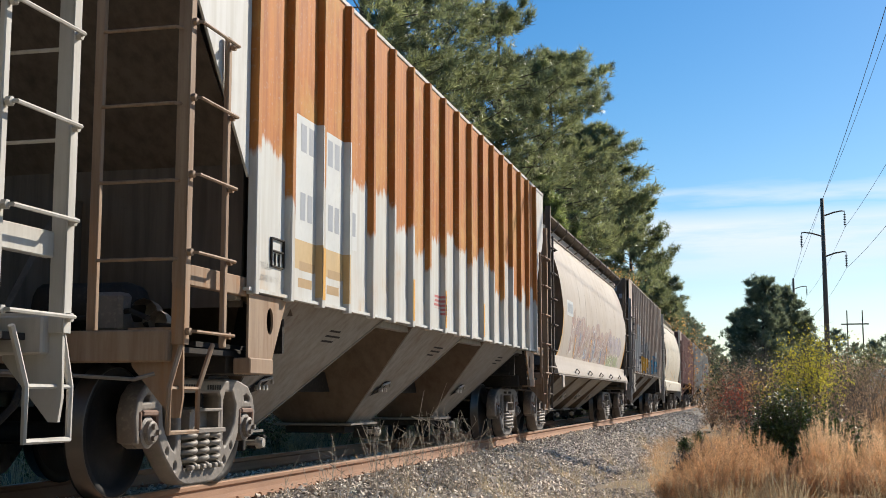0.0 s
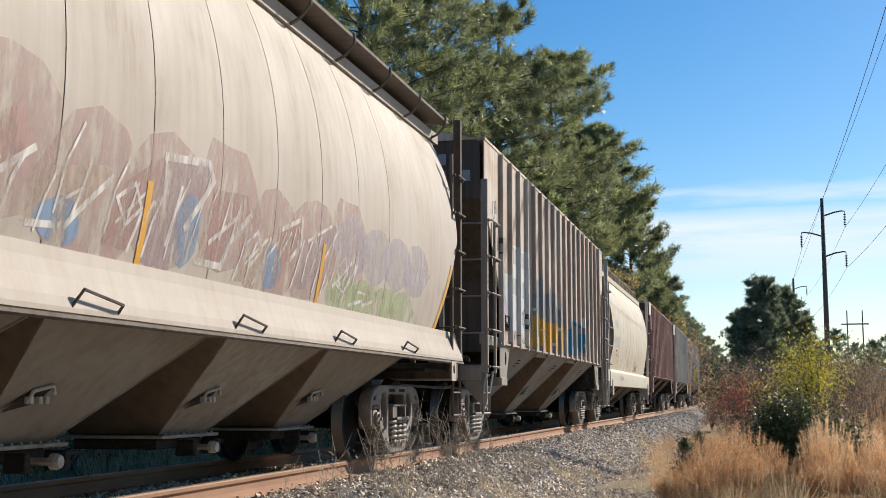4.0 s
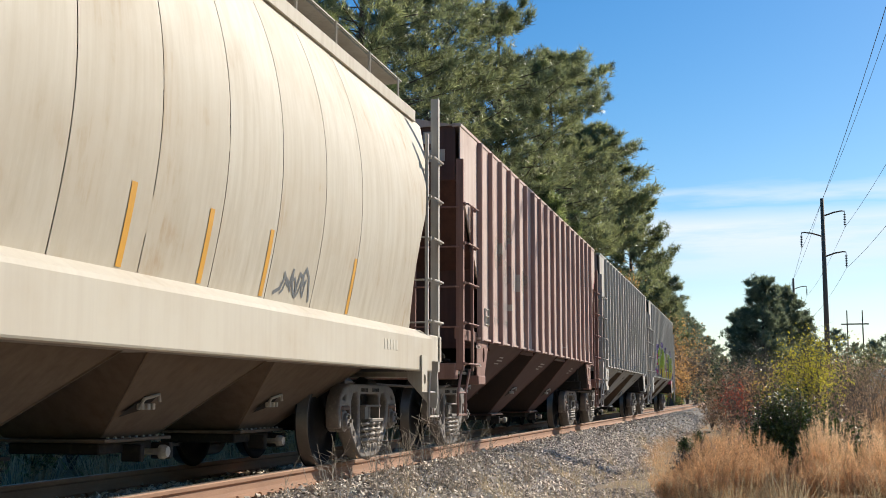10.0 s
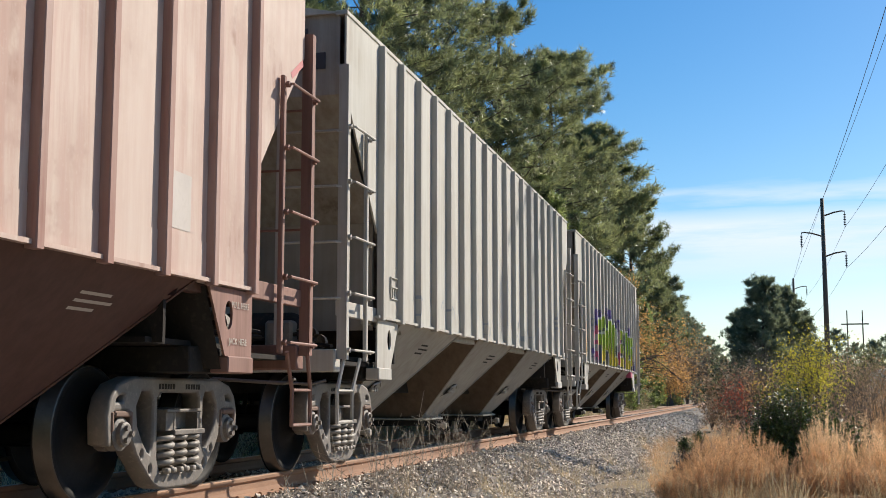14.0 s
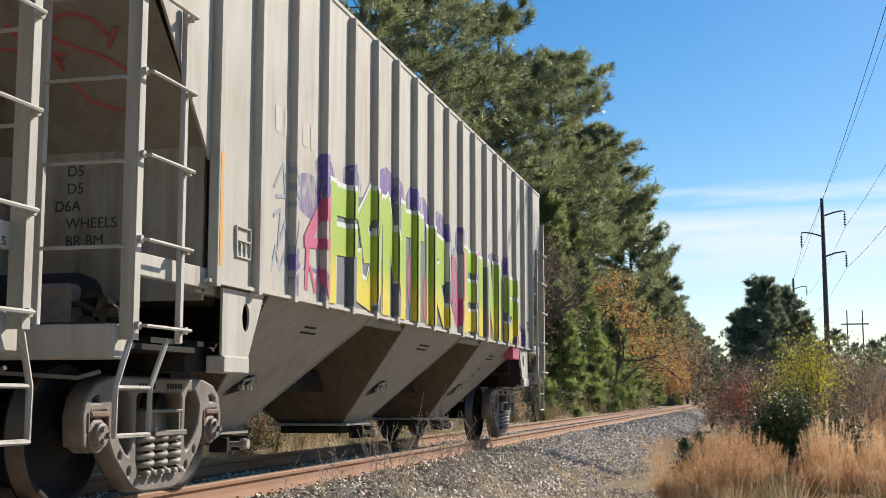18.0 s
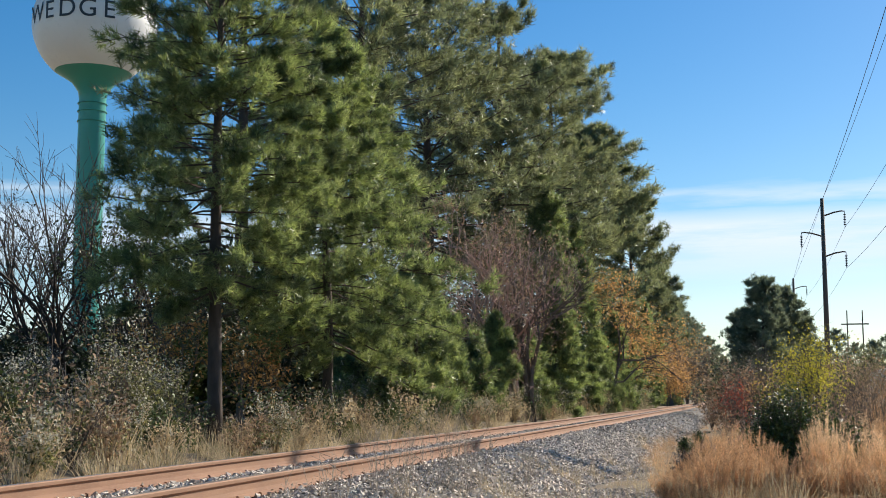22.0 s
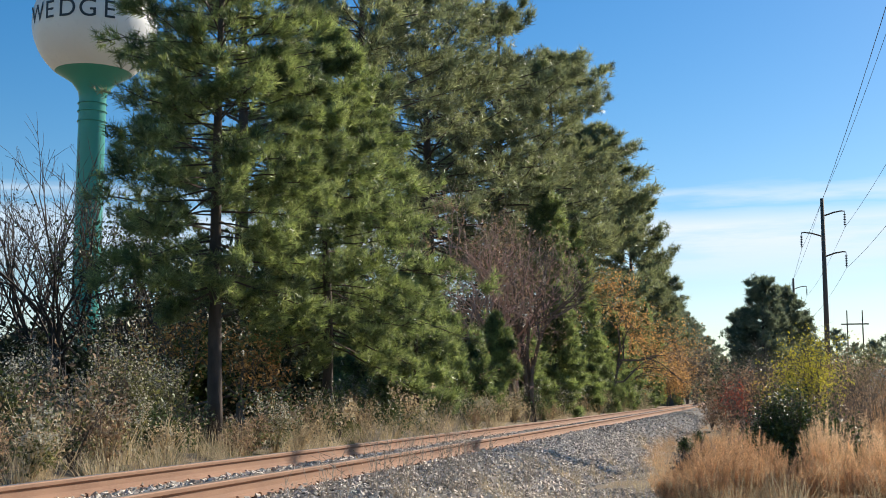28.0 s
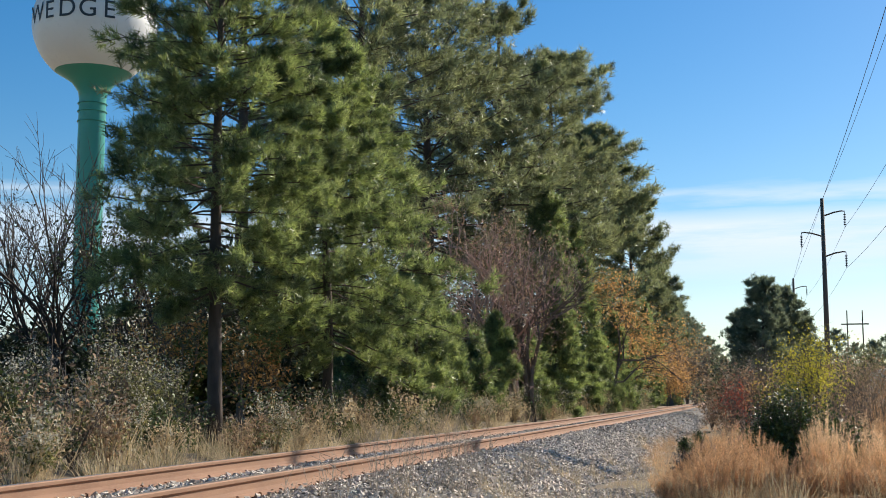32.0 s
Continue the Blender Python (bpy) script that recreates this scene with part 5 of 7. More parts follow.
def bay(car, paint, slope, yc, top=1.45, z1=1.52, xt=None):
    """One hopper bay under the side sill, with its outlet frame, gate, capstan and latches."""
    b, xb, z0 = 0.46, 0.42, 0.42
    xt = xt or (1.53 if z1 > 1.4 else 1.49)
    z1 = z1 + 0.06
    top += 0.04
    vs = [(-xt, yc - top, z1), (xt, yc - top, z1), (xt, yc + top, z1), (-xt, yc + top, z1), (-xb, yc - b, z0), (xb, yc - b, z0), (xb, yc + b, z0), (-xb, yc + b, z0)]
    h = part("hopper", Form().add(vs, [(4, 5, 6, 7), (1, 2, 6, 5), (3, 0, 4, 7)]), paint, car, "sloping hopper bay")
    # slope sheets face away from the sun; their material is darkened for that
    part("slope_sheet", Form().add([vs[0], vs[1], vs[5], vs[4]], [(0, 1, 2, 3)]), slope, h, "brown slope sheet, stained and painted darker for shade")
    part("slope_sheet", Form().add([vs[2], vs[3], vs[7], vs[6]], [(0, 1, 2, 3)]), slope, h, "brown slope sheet, stained and painted darker for shade")
    for s in (-1, 1):
        part("seam", Form().tube([(xt + 0.005, yc + s * (top - 0.01), z1), (xb + 0.02, yc + s * b, z0 + 0.02)], 0.014, 4), paint, h, "welded corner seam")
    lip = part("outlet_lip", Form().box(-xb - 0.10, xb + 0.10, yc - b - 0.10, yc + b + 0.10, z0 - 0.035, z0 - 0.005, 0.006), paint, h, "pale bolted flange round the outlet")
    bolts = Form()
    for k in range(9):
        bolts.lathe([(0.0, z0 + 0.012), (0.014, z0 + 0.010), (0.016, z0 - 0.006)], "z", (xb + 0.07, yc - b + 2 * b * k / 8, 0), 6)
    tagged(part("bolt_row", bolts, LATCH, lip, "row of flange bolts"), kind="stuff")
    gate = part("outlet_gate", Form().box(-0.40, 0.40, yc - 0.44, yc + 0.44, z0 - 0.13, z0 - 0.04, 0.012).box(0.38, 0.56, yc - 0.05, yc + 0.02, z0 - 0.20, z0 - 0.06, 0.01).box(0.38, 0.56, yc + 0.46, yc + 0.53, z0 - 0.20, z0 - 0.06, 0.01).box(-0.36, 0.36, yc + 0.44, yc + 1.05, z0 - 0.115, z0 - 0.09), GRIME_SHADE, car, "dark sliding outlet gate on its runners")
    part("capstan", Form().tube([(0.36, yc + 0.24, z0 - 0.13), (0.62, yc + 0.24, z0 - 0.13)], 0.028, 8).lathe([(0.0, 0.66), (0.045, 0.655), (0.06, 0.62), (0.06, 0.585), (0.03, 0.57)], "x", (0, yc + 0.24, z0 - 0.13), 10), LATCH, gate, "worn capstan end of the gate shaft")
    x, y, z = xb + (xt - xb) * 0.36, yc - 0.36, z0 + (z1 - z0) * 0.36
    # skewed dark sheet drawing the latch's recess and the shadow below it
    part("latch_plate", Form().add([(x - 0.05, y - 0.26, z - 0.09), (x + 0.0, y + 0.06, z - 0.03), (x + 0.105, y + 0.14, z + 0.10), (x + 0.105, y - 0.06, z + 0.10)], [(0, 1, 2, 3)]), GRIME_SHADE, h, "dark sheet for the latch recess and its shadow")
    lt = Form().tube([(x + 0.05, y - 0.12, z - 0.03), (x + 0.085, y - 0.10, z + 0.05), (x + 0.13, y + 0.06, z + 0.085), (x + 0.12, y + 0.09, z + 0.03)], 0.014, 6)
    for k in (-0.10, 0.0, 0.08):
        lt.box(x + 0.03, x + 0.08, y + k - 0.022, y + k + 0.022, z - 0.035, z + 0.015, 0.006)
    part("gate_latch", lt, LATCH, h, "worn steel gate latch")


def strips(car, polys, mat, name, label, cuts, x_of, thick=0.003, rows=((0.0, 9.0),)):
    """Paint sprayed across the car's side: convex shapes in (y, z), split where panel meets rib
    and laid on whichever face is there. cuts: (y0, y1, x) of each strip."""
    f = Form()
    for n, poly in enumerate(polys):
        step = thick + 0.00003 * n
        for a, b, x in cuts:
            if x > PX + 0.01:
                zc = [p[1] + (q[1] - p[1]) * (a - p[0]) / (q[0] - p[0]) for p, q in zip(poly, poly[1:] + poly[:1]) if (p[0] - a) * (q[0] - a) < 0]
                if len(zc) == 2:
                    y = a - 0.008 - step
                    f.add([(PX + 0.002, y, min(zc)), (RX, y + 0.008, min(zc)), (RX, y + 0.008, max(zc)), (PX + 0.002, y, max(zc))], [(0, 1, 2, 3)])
            for lo, hi in rows:
                out = poly
                for ax, sgn, lim in ((0, 1, a), (0, -1, b), (1, 1, lo), (1, -1, hi)):
                    nxt = []
                    for i in range(len(out)):
                        p, q = out[i], out[(i + 1) % len(out)]
                        ip, iq = sgn * (p[ax] - lim) >= 0, sgn * (q[ax] - lim) >= 0
                        if ip:
                            nxt.append(p)
                        if ip != iq:
                            t = (lim - p[ax]) / (q[ax] - p[ax])
                            nxt.append((p[0] + t * (q[0] - p[0]), p[1] + t * (q[1] - p[1])))
                    out = nxt
                    if len(out) < 3:
                        break
                if len(out) >= 3:
                    f.add([(x_of(p[1], x) + step, p[0], p[1]) for p in out], [tuple(range(len(out)))])
    if f.v:
        return part(name, f, mat, car, label)


HALF, NR = 6.75, 18
PX, RX = 1.535, 1.602                      # faces of panels and of ribs


CUTS = {}


def rib_cuts(short):
    """Strips of panel and rib along the side of a car whose far end is that much shorter."""
    out, w, step = [], 0.042, (2 * HALF - short) / (NR - 1)
    ys = [-HALF + step * i for i in range(NR)]
    for i, y in enumerate(ys):
        out.append((y - w, y + w, RX))
        if i + 1 < NR:
            out.append((y + w + 0.008, ys[i + 1] - w - 0.008, PX))
    return out + [(-7.9, -HALF - w - 0.008, PX), (HALF - short + w + 0.008, 7.9 - short, PX)]


def ribbed_car(yc, label, panel_mat, rib_mat, wing_mat, hopper_mat, end_mat, trim_mat, slope_mat=None, eave=4.62, brake_end=1, trucks=(6.6, 6.2), plate=False, short=0.0, jack=0.0, bays=(-4.17, 0.0, 4.17)):
    """A covered hopper car with outside ribs: side panels, ribs, wings, sills, bays, ends and trucks."""
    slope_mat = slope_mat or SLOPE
    car = thing("covered_hopper_car", label, "railway car", (0, yc, 0), "cars of the train")
    CARS.append((car, yc))
    zs, step = 1.60, (2 * HALF - short) / (NR - 1)
    CUTS[car.name] = rib_cuts(short)

    def along(t, k):
        """k metres from the middle towards an end; the far end lies nearer."""
        return -k if t < 0 else k - short
    pan = Form().box(PX - 0.03, PX, -step / 2 + 0.045, step / 2 - 0.045, zs + 0.26, eave - 0.02).box(PX - 0.03, PX + 0.004, -step / 2 + 0.045, step / 2 - 0.045, zs, zs + 0.26).mesh("side_panel", panel_mat)
    w = 0.042
    rib = Form().prism([(PX - 0.004, -w - 0.008), (RX - 0.008, -w), (RX, -w + 0.008), (RX, w - 0.008), (RX - 0.008, w), (PX - 0.004, w + 0.008)], "z", zs - 0.05, eave - 0.03).mesh("rib", rib_mat)
    for s in (1, -1):
        for i in range(NR):
            y = -HALF + step * i
            r = part("rib", rib, None, car, "upright side rib", (0, y, 0))
            r.rotation_euler[2] = 0 if s > 0 else math.pi
            if i + 1 < NR:
                p = part("side_panel", pan, None, car, "flat sheet between the ribs", (0, y + step / 2, 0))
                p.rotation_euler[2] = 0 if s > 0 else math.pi
        for t in (1, -1):
            g = Form().prism([(along(t, HALF + 0.06), 2.48), (along(t, HALF + 0.06), eave - 0.02), (along(t, 7.9), eave - 0.02), (along(t, 7.9), 3.78)], "x", s * PX - 0.02 * (s > 0), s * PX + 0.02 * (s < 0))
            part("wing_sheet", g, wing_mat, car, "slanting wing sheet at the car's end")
            part("jacking_plate", holed_plate(along(t, 5.72 + jack), along(t, 6.52 + jack), 1.05, 1.56, along(t, 6.02 + jack), along(t, 6.52 + jack), s * 1.53, hole=(0.07, 0.11), hc=(along(t, 6.08 + jack), 1.36)), trim_mat, car, "plate with an oval jacking hole")
            part("jacking_pad", Form().box(min(s * 1.40, s * 1.55), max(s * 1.40, s * 1.55), min(along(t, 6.04 + jack), along(t, 6.52 + jack)), max(along(t, 6.04 + jack), along(t, 6.52 + jack)), 0.92, 1.05, 0.01), trim_mat, car, "solid jacking pad")
            part("plate_web", Form().add([(s * 1.50, along(t, 5.72 + jack), 1.55), (s * 1.1, along(t, 5.72 + jack), 1.55), (s * 1.1, along(t, 6.0 + jack), 0.95), (s * 1.50, along(t, 6.02 + jack), 0.95)], [(0, 1, 2, 3)]), GRIME_SHADE, car, "dark web behind the plate")
            part("tie_bar", Form().box(min(s * 1.46, s * 1.52), max(s * 1.46, s * 1.52), min(along(t, 6.75), along(t, 7.95)), max(along(t, 6.75), along(t, 7.95)), 1.53, 1.68, 0.006), trim_mat, car, "flat bar from sill to ladder")
        part("side_sill", Form().box(min(s * 1.36, s * 1.46), max(s * 1.36, s * 1.46), -HALF - 0.1, HALF + 0.1 - short, 1.50, 1.575, 0.008), hopper_mat, car, "side sill")
        part("sill_lip", Form().box(min(s * 1.40, s * 1.575), max(s * 1.40, s * 1.575), -HALF - 0.1, HALF + 0.1 - short, 1.572, 1.600), panel_mat, car, "thin lip under the side sheets")
        part("top_chord", Form().box(min(s * 1.42, s * 1.548), max(s * 1.42, s * 1.548), -7.92, 7.92 - short, eave - 0.02, eave + 0.03, 0.006), wing_mat, car, "top chord along the eave")
    part("roof", Form().prism([(-1.5, eave), (-0.8, eave + 0.14), (0, eave + 0.17), (0.8, eave + 0.14), (1.5, eave)], "y", -7.92, 7.92 - short), wing_mat, car, "gently arched roof")
    walk_board(car, eave + 0.32, short)
    for t in (1, -1):
        vs = [(-1.46, along(t, 7.88), eave), (1.46, along(t, 7.88), eave), (1.46, along(t, 7.88), 3.75), (-1.46, along(t, 7.88), 3.75), (1.46, along(t, 5.6), 1.45), (-1.46, along(t, 5.6), 1.45)]
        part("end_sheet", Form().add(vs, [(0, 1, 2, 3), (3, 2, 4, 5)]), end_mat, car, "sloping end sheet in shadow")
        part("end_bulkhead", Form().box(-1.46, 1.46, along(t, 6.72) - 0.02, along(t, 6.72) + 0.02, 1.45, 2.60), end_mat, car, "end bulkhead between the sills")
        end_gear(car, trim_mat, end_mat, t, abs(along(t, 7.98)), 3.75, brake=(t == brake_end))
        ladder(car, trim_mat, along(t, 7.98), along(t, 7.32), 1.60, 1.10, 3.62, 0.55, 1.19, "side ladder with bolted rungs", plate=plate)
        # bolster beam plus added dark plates that make the truck well look shaded
        part("body_bolster", Form().box(-1.36, 1.36, along(t, 6.42) - 0.35, along(t, 6.42) + 0.35, 0.92, 1.12, 0.01).box(-1.30, 1.30, min(along(t, 5.5), along(t, 7.2)), max(along(t, 5.5), along(t, 7.2)), 1.12, 1.16).box(-1.38, 1.38, along(t, 5.62) - 0.02, along(t, 5.62) + 0.02, 1.12, 1.52), GRIME_SHADE, car, "body bolster with added dark plates shading the truck well")
        truck(car, -trucks[0] if t < 0 else trucks[1])
    for k, y in enumerate(bays):
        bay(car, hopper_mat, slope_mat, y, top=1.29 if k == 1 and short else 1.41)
    part("centre_sill", Form().box(-0.3, 0.3, -5.6, 5.6, 0.80, 1.05, 0.01), GRIME_SHADE, car, "centre sill")
    return car


def walk_board(car, z, short=0.0):
    """The grated walkway along the roof, its brackets and the round hatches."""
    wb = part("running_board", Form().box(-0.36, 0.36, -7.9, 7.9 - short, z - 0.03, z, 0.006), GALV, car, "grated roof walkway")
    for k in range(15):
        y = -7.5 + (15.0 - short) * k / 14
        part("bracket", Form().box(-0.34, 0.34, y - 0.02, y + 0.02, z - 0.18, z - 0.03), GALV, wb, "walkway bracket")
    for k in range(5):
        y = -6.0 + 3.0 * k
        part("hatch", Form().lathe([(0.0, z - 0.02), (0.24, z - 0.03), (0.30, z - 0.06), (0.31, z - 0.16)], "z", (-0.75, y, 0), 18), GALV, car, "round loading hatch", smooth=True)


def round_profile(z, zs, eave, bulge):
    """Half width of a rounded car at height z."""
    t = min(1.0, max(0.0, (z - zs) / (eave - zs)))
    return bulge[0] + (bulge[1] - bulge[0]) * math.sin(min(1.0, t / 0.42) * math.pi / 2) - (bulge[1] - bulge[2]) * max(0.0, (t - 0.42) / 0.58) ** 2.2

WALKWAY = surface("rusty_grated_walkway", (0.15, 0.125, 0.105), (0.09, 0.07, 0.058), rough=0.8, coarse=3, fine=40, stretch=(1, 4, 1), bump=0.5)


def rounded_car(yc, label, side_mat, sill_mat, hopper_mat, end_mat, trim_mat, slope_mat=None, z_sill=(1.05, 1.55), eave=4.32, half=6.95, deep=True, brake_end=1, overhang=False, flared=False, ends=(7.6, 7.6), steps=(7.45, 6.90), trucks=(6.2, 5.9)):
    """A covered hopper car with smooth rounded sides: curved side sheets, deep sill, ends, bays and trucks."""
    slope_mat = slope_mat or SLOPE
    car = thing("rounded_hopper_car", label, "railway car", (0, yc, 0), "cars of the train")
    CARS.append((car, yc))
    zs = z_sill[1]
    bulge = (1.44, 1.60, 1.20)
    nz, sheets = 32, 9

    def end_y(z, side=-1):
        t = (z - zs) / (eave - zs)
        if flared and side > 0:
            return 6.12 + 0.62 * min(1.45, z - zs)
        if flared:
            return 6.50 + 0.62 * math.exp(-(z - zs) / 0.20) + 0.28 * max(0.0, z - 2.5)
        return 5.75 + 0.40 * (side > 0) + 1.35 * t ** 3 - 0.20 * math.sin(min(1, t / 0.5) * math.pi)

    end = {-1: ends[0], 1: ends[1]}
    for s in (1, -1):
        for k in range(sheets):
            vs, fs = [], []
            ny = 5
            for j in range(ny + 1):
                for i in range(nz + 1):
                    z = zs + (eave - zs) * i / nz
                    a, b = -1 + 2 * k / sheets, -1 + 2 * (k + 1) / sheets
                    edge = 4.9
                    lo = -end_y(z, -1) if k == 0 else a * edge
                    hi = end_y(z, 1) if k == sheets - 1 else b * edge
                    if k == 0:
                        hi = b * edge
                    y = lo + 0.006 + (hi - lo - 0.012) * j / ny
                    vs.append((s * round_profile(z, zs, eave, bulge), y, z))
            w = nz + 1
            fs = [(j * w + i, j * w + i + 1, (j + 1) * w + i + 1, (j + 1) * w + i) for j in range(ny) for i in range(nz)]
            part("side_sheet", Form().add(vs, fs), side_mat, car, "curved side sheet", smooth=True)
        if deep:
            part("side_sill", Form().prism([(s * 1.44, z_sill[0]), (s * 1.592, z_sill[0]), (s * 1.60, z_sill[0] + 0.015), (s * 1.60, z_sill[1] - 0.11), (s * 1.585, z_sill[1] - 0.075), (s * 1.452, z_sill[1] + 0.004), (s * 1.40, z_sill[1] + 0.004)], "y", -half, half), sill_mat, car, "deep painted side sill, chamfered above")
        else:
            part("side_sill", Form().prism([(s * 1.38, 1.22), (s * 1.60, 1.22), (s * 1.60, 1.25), (s * 1.585, 1.31), (s * 1.545, 1.42), (s * 1.515, 1.52), (s * 1.500, 1.60), (s * 1.38, 1.60)], "y", -half, half), sill_mat, car, "side sill that curves outward to a flange")
            part("sill_pipe", Form().tube([(s * 1.60, -half, 1.19), (s * 1.60, half, 1.19)], 0.022, 6), trim_mat, car, "thin pipe under the sill")
            for k in range(5):
                y = -4.6 + 2.3 * k
                part("grab_iron", Form().tube([(s * 1.585, y - 0.26, 1.24), (s * 1.64, y - 0.20, 1.36), (s * 1.64, y + 0.26, 1.30), (s * 1.585, y + 0.28, 1.24)], 0.011, 5), trim_mat, car, "bent grab iron on the sill")
        part("top_chord", Form().prism([(s * 1.14, eave - 0.04), (s * 1.26, eave - 0.04), (s * 1.26, eave + 0.10), (s * 1.14, eave + 0.14)], "y", 0.1 - ends[0], ends[1] - 0.1), side_mat, car, "stepped roof edge")
    body = Form().prism([(-1.18, eave + 0.08), (-0.6, eave + 0.24), (0, eave + 0.28), (0.6, eave + 0.24), (1.18, eave + 0.08)], "y", 0.1 - ends[0], ends[1] - 0.1)
    part("roof", body, side_mat, car, "arched roof")
    for t in (1, -1):
        vs, fs = [], []
        for i in range(nz + 1):
            z = zs + (eave - zs) * i / nz
            x = round_profile(z, zs, eave, bulge) - 0.004
            y = t * (end_y(z, t) - 0.03)
            vs += [(-x, y, z), (x, y, z)]
        fs = [(2 * i, 2 * i + 1, 2 * i + 3, 2 * i + 2) for i in range(nz)]
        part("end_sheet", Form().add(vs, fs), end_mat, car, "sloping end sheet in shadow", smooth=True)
        end_gear(car, trim_mat, end_mat, t, end[t], 4.0, brake=(t == brake_end))
        ladder(car, trim_mat, t * (end[t] - 7.6 + steps[0]), t * (end[t] - 7.6 + steps[1]), 1.58, z_sill[0], 4.15, 0.51, 1.66, "side ladder with bolted rungs", step=True, plate=not flared)
        tow = t * (6.58 if flared else 6.06)
        for s in (1, -1):
            part("end_platform", Form().box(min(s * 1.38, s * 1.58), max(s * 1.38, s * 1.58), min(t * (half - 0.02), t * (end[t] + 0.02)), max(t * (half - 0.02), t * (end[t] + 0.02)), z_sill[0] + 0.12, z_sill[1] - 0.05, 0.012), sill_mat, car, "sill end at the platform")
            part("tow_plate", holed_plate(tow, tow + 0.24 * t, z_sill[0] - 0.25, z_sill[0] + (0.0 if flared else 0.18), tow, tow + 0.24 * t, s * 1.625, hole=(0.05, 0.06), hc=(tow + 0.12 * t, z_sill[0] - 0.10)), sill_mat, car, "tow plate with a hole")
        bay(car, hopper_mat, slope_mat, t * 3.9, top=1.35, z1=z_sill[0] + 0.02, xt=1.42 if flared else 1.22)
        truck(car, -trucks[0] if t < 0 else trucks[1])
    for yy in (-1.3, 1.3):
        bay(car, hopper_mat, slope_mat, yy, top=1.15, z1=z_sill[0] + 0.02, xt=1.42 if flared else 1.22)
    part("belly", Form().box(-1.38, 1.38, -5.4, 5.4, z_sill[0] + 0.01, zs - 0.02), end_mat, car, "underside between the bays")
    if overhang:
        wb = part("running_board", Form().box(0.55, 1.46, 0.3 - ends[0], ends[1] - 0.3, eave + 0.20, eave + 0.235).box(-1.46, -0.55, 0.3 - ends[0], ends[1] - 0.3, eave + 0.20, eave + 0.235), WALKWAY, car, "wide grated roof walkway")
        for k in range(12):
            y = 0.5 - ends[0] + (ends[0] + ends[1] - 1.0) * k / 11
            part("bracket", Form().tube([(1.47, y, eave + 0.24), (1.47, y, eave + 0.15), (1.36, y, eave + 0.02), (1.26, y + 0.02, eave - 0.02)], 0.018, 5), WALKWAY, wb, "bent walkway bracket")
    else:
        wb = part("running_board", Form().box(0.5, 1.1, 0.3 - ends[0], ends[1] - 0.3, eave + 0.42, eave + 0.45).box(-1.1, -0.5, 0.3 - ends[0], ends[1] - 0.3, eave + 0.42, eave + 0.45), GALV, car, "grated roof walkway")
        rail_f = Form().tube([(1.12, 0.3 - ends[0], eave + 0.45), (1.12, ends[1] - 0.3, eave + 0.45)], 0.014, 5)
        part("edge_rail", rail_f, GALV, wb, "thin edge rail")
        for k in range(12):
            y = 0.5 - ends[0] + (ends[0] + ends[1] - 1.0) * k / 11
            part("bracket", Form().tube([(1.14, y, eave + 0.45), (1.14, y, eave + 0.12)], 0.016, 5), side_mat, wb, "upright walkway bracket")
    for k in range(4):
        part("hatch", Form().lathe([(0.0, eave + 0.42), (0.24, eave + 0.40), (0.28, eave + 0.36), (0.29, eave + 0.22)], "z", (0, -4.5 + 3 * k, 0), 16), GALV, car, "round loading hatch", smooth=True)
    return car


WHITE_RUST = car_paint("rusting_white_paint", (0.56, 0.57, 0.56), (0.46, 0.45, 0.42), (0.50, 0.27, 0.075), 0.8, level=2.35, over=(0.47, 0.165, 0.028), under=(0.30, 0.092, 0.018), spread=0.75)
RIB_RUST = car_paint("rusting_white_ribs", (0.52, 0.53, 0.52), (0.42, 0.39, 0.35), (0.46, 0.25, 0.075), 0.8, level=2.15, over=(0.46, 0.18, 0.04), under=(0.30, 0.105, 0.025), spread=0.7)
WHITE_PLAIN = car_paint("chalky_white_paint", (0.588, 0.588, 0.580), (0.470, 0.462, 0.437), (0.336, 0.185, 0.067), 0.5)
GREY_HOP = car_paint("dusty_grey_paint", (0.302, 0.281, 0.252), (0.20, 0.175, 0.15), (0.168, 0.092, 0.050), 0.7, tone=0.5)
RUST_TRIM = car_paint("rusty_orange_trim", (0.33, 0.24, 0.17), (0.19, 0.115, 0.07), (0.42, 0.20, 0.08), 1.0)
# grime, plus the shade of the car ends put into the colour
SHADE_GREY = car_paint("shaded_grimy_grey", (0.13, 0.105, 0.085), (0.065, 0.052, 0.044), (0.08, 0.044, 0.028), 0.7)
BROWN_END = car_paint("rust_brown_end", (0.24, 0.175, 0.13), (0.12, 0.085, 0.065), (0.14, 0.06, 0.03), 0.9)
# a darker tone of the pale side paint, for the ends
PALE_END = car_paint("darker_pale_end", (0.40, 0.375, 0.33), (0.26, 0.225, 0.185), (0.10, 0.058, 0.038), 0.9, tone=0.6)
# brown staining, with the shade of the slope faces added to the colour
SLOPE = car_paint("stained_shaded_slope", (0.143, 0.105, 0.077), (0.092, 0.067, 0.050), (0.084, 0.046, 0.029), 0.6)
BEIGE = car_paint("weathered_beige_paint", (0.60, 0.545, 0.485), (0.40, 0.30, 0.235), (0.34, 0.20, 0.12), 0.8, tone=0.75)
BEIGE_RIB = car_paint("weathered_beige_ribs", (0.52, 0.465, 0.41), (0.32, 0.255, 0.21), (0.25, 0.15, 0.10), 0.6, tone=0.8)
DUSTY_TRIM = car_paint("dusty_grey_trim", (0.33, 0.305, 0.275), (0.20, 0.175, 0.15), (0.22, 0.13, 0.08), 0.6)
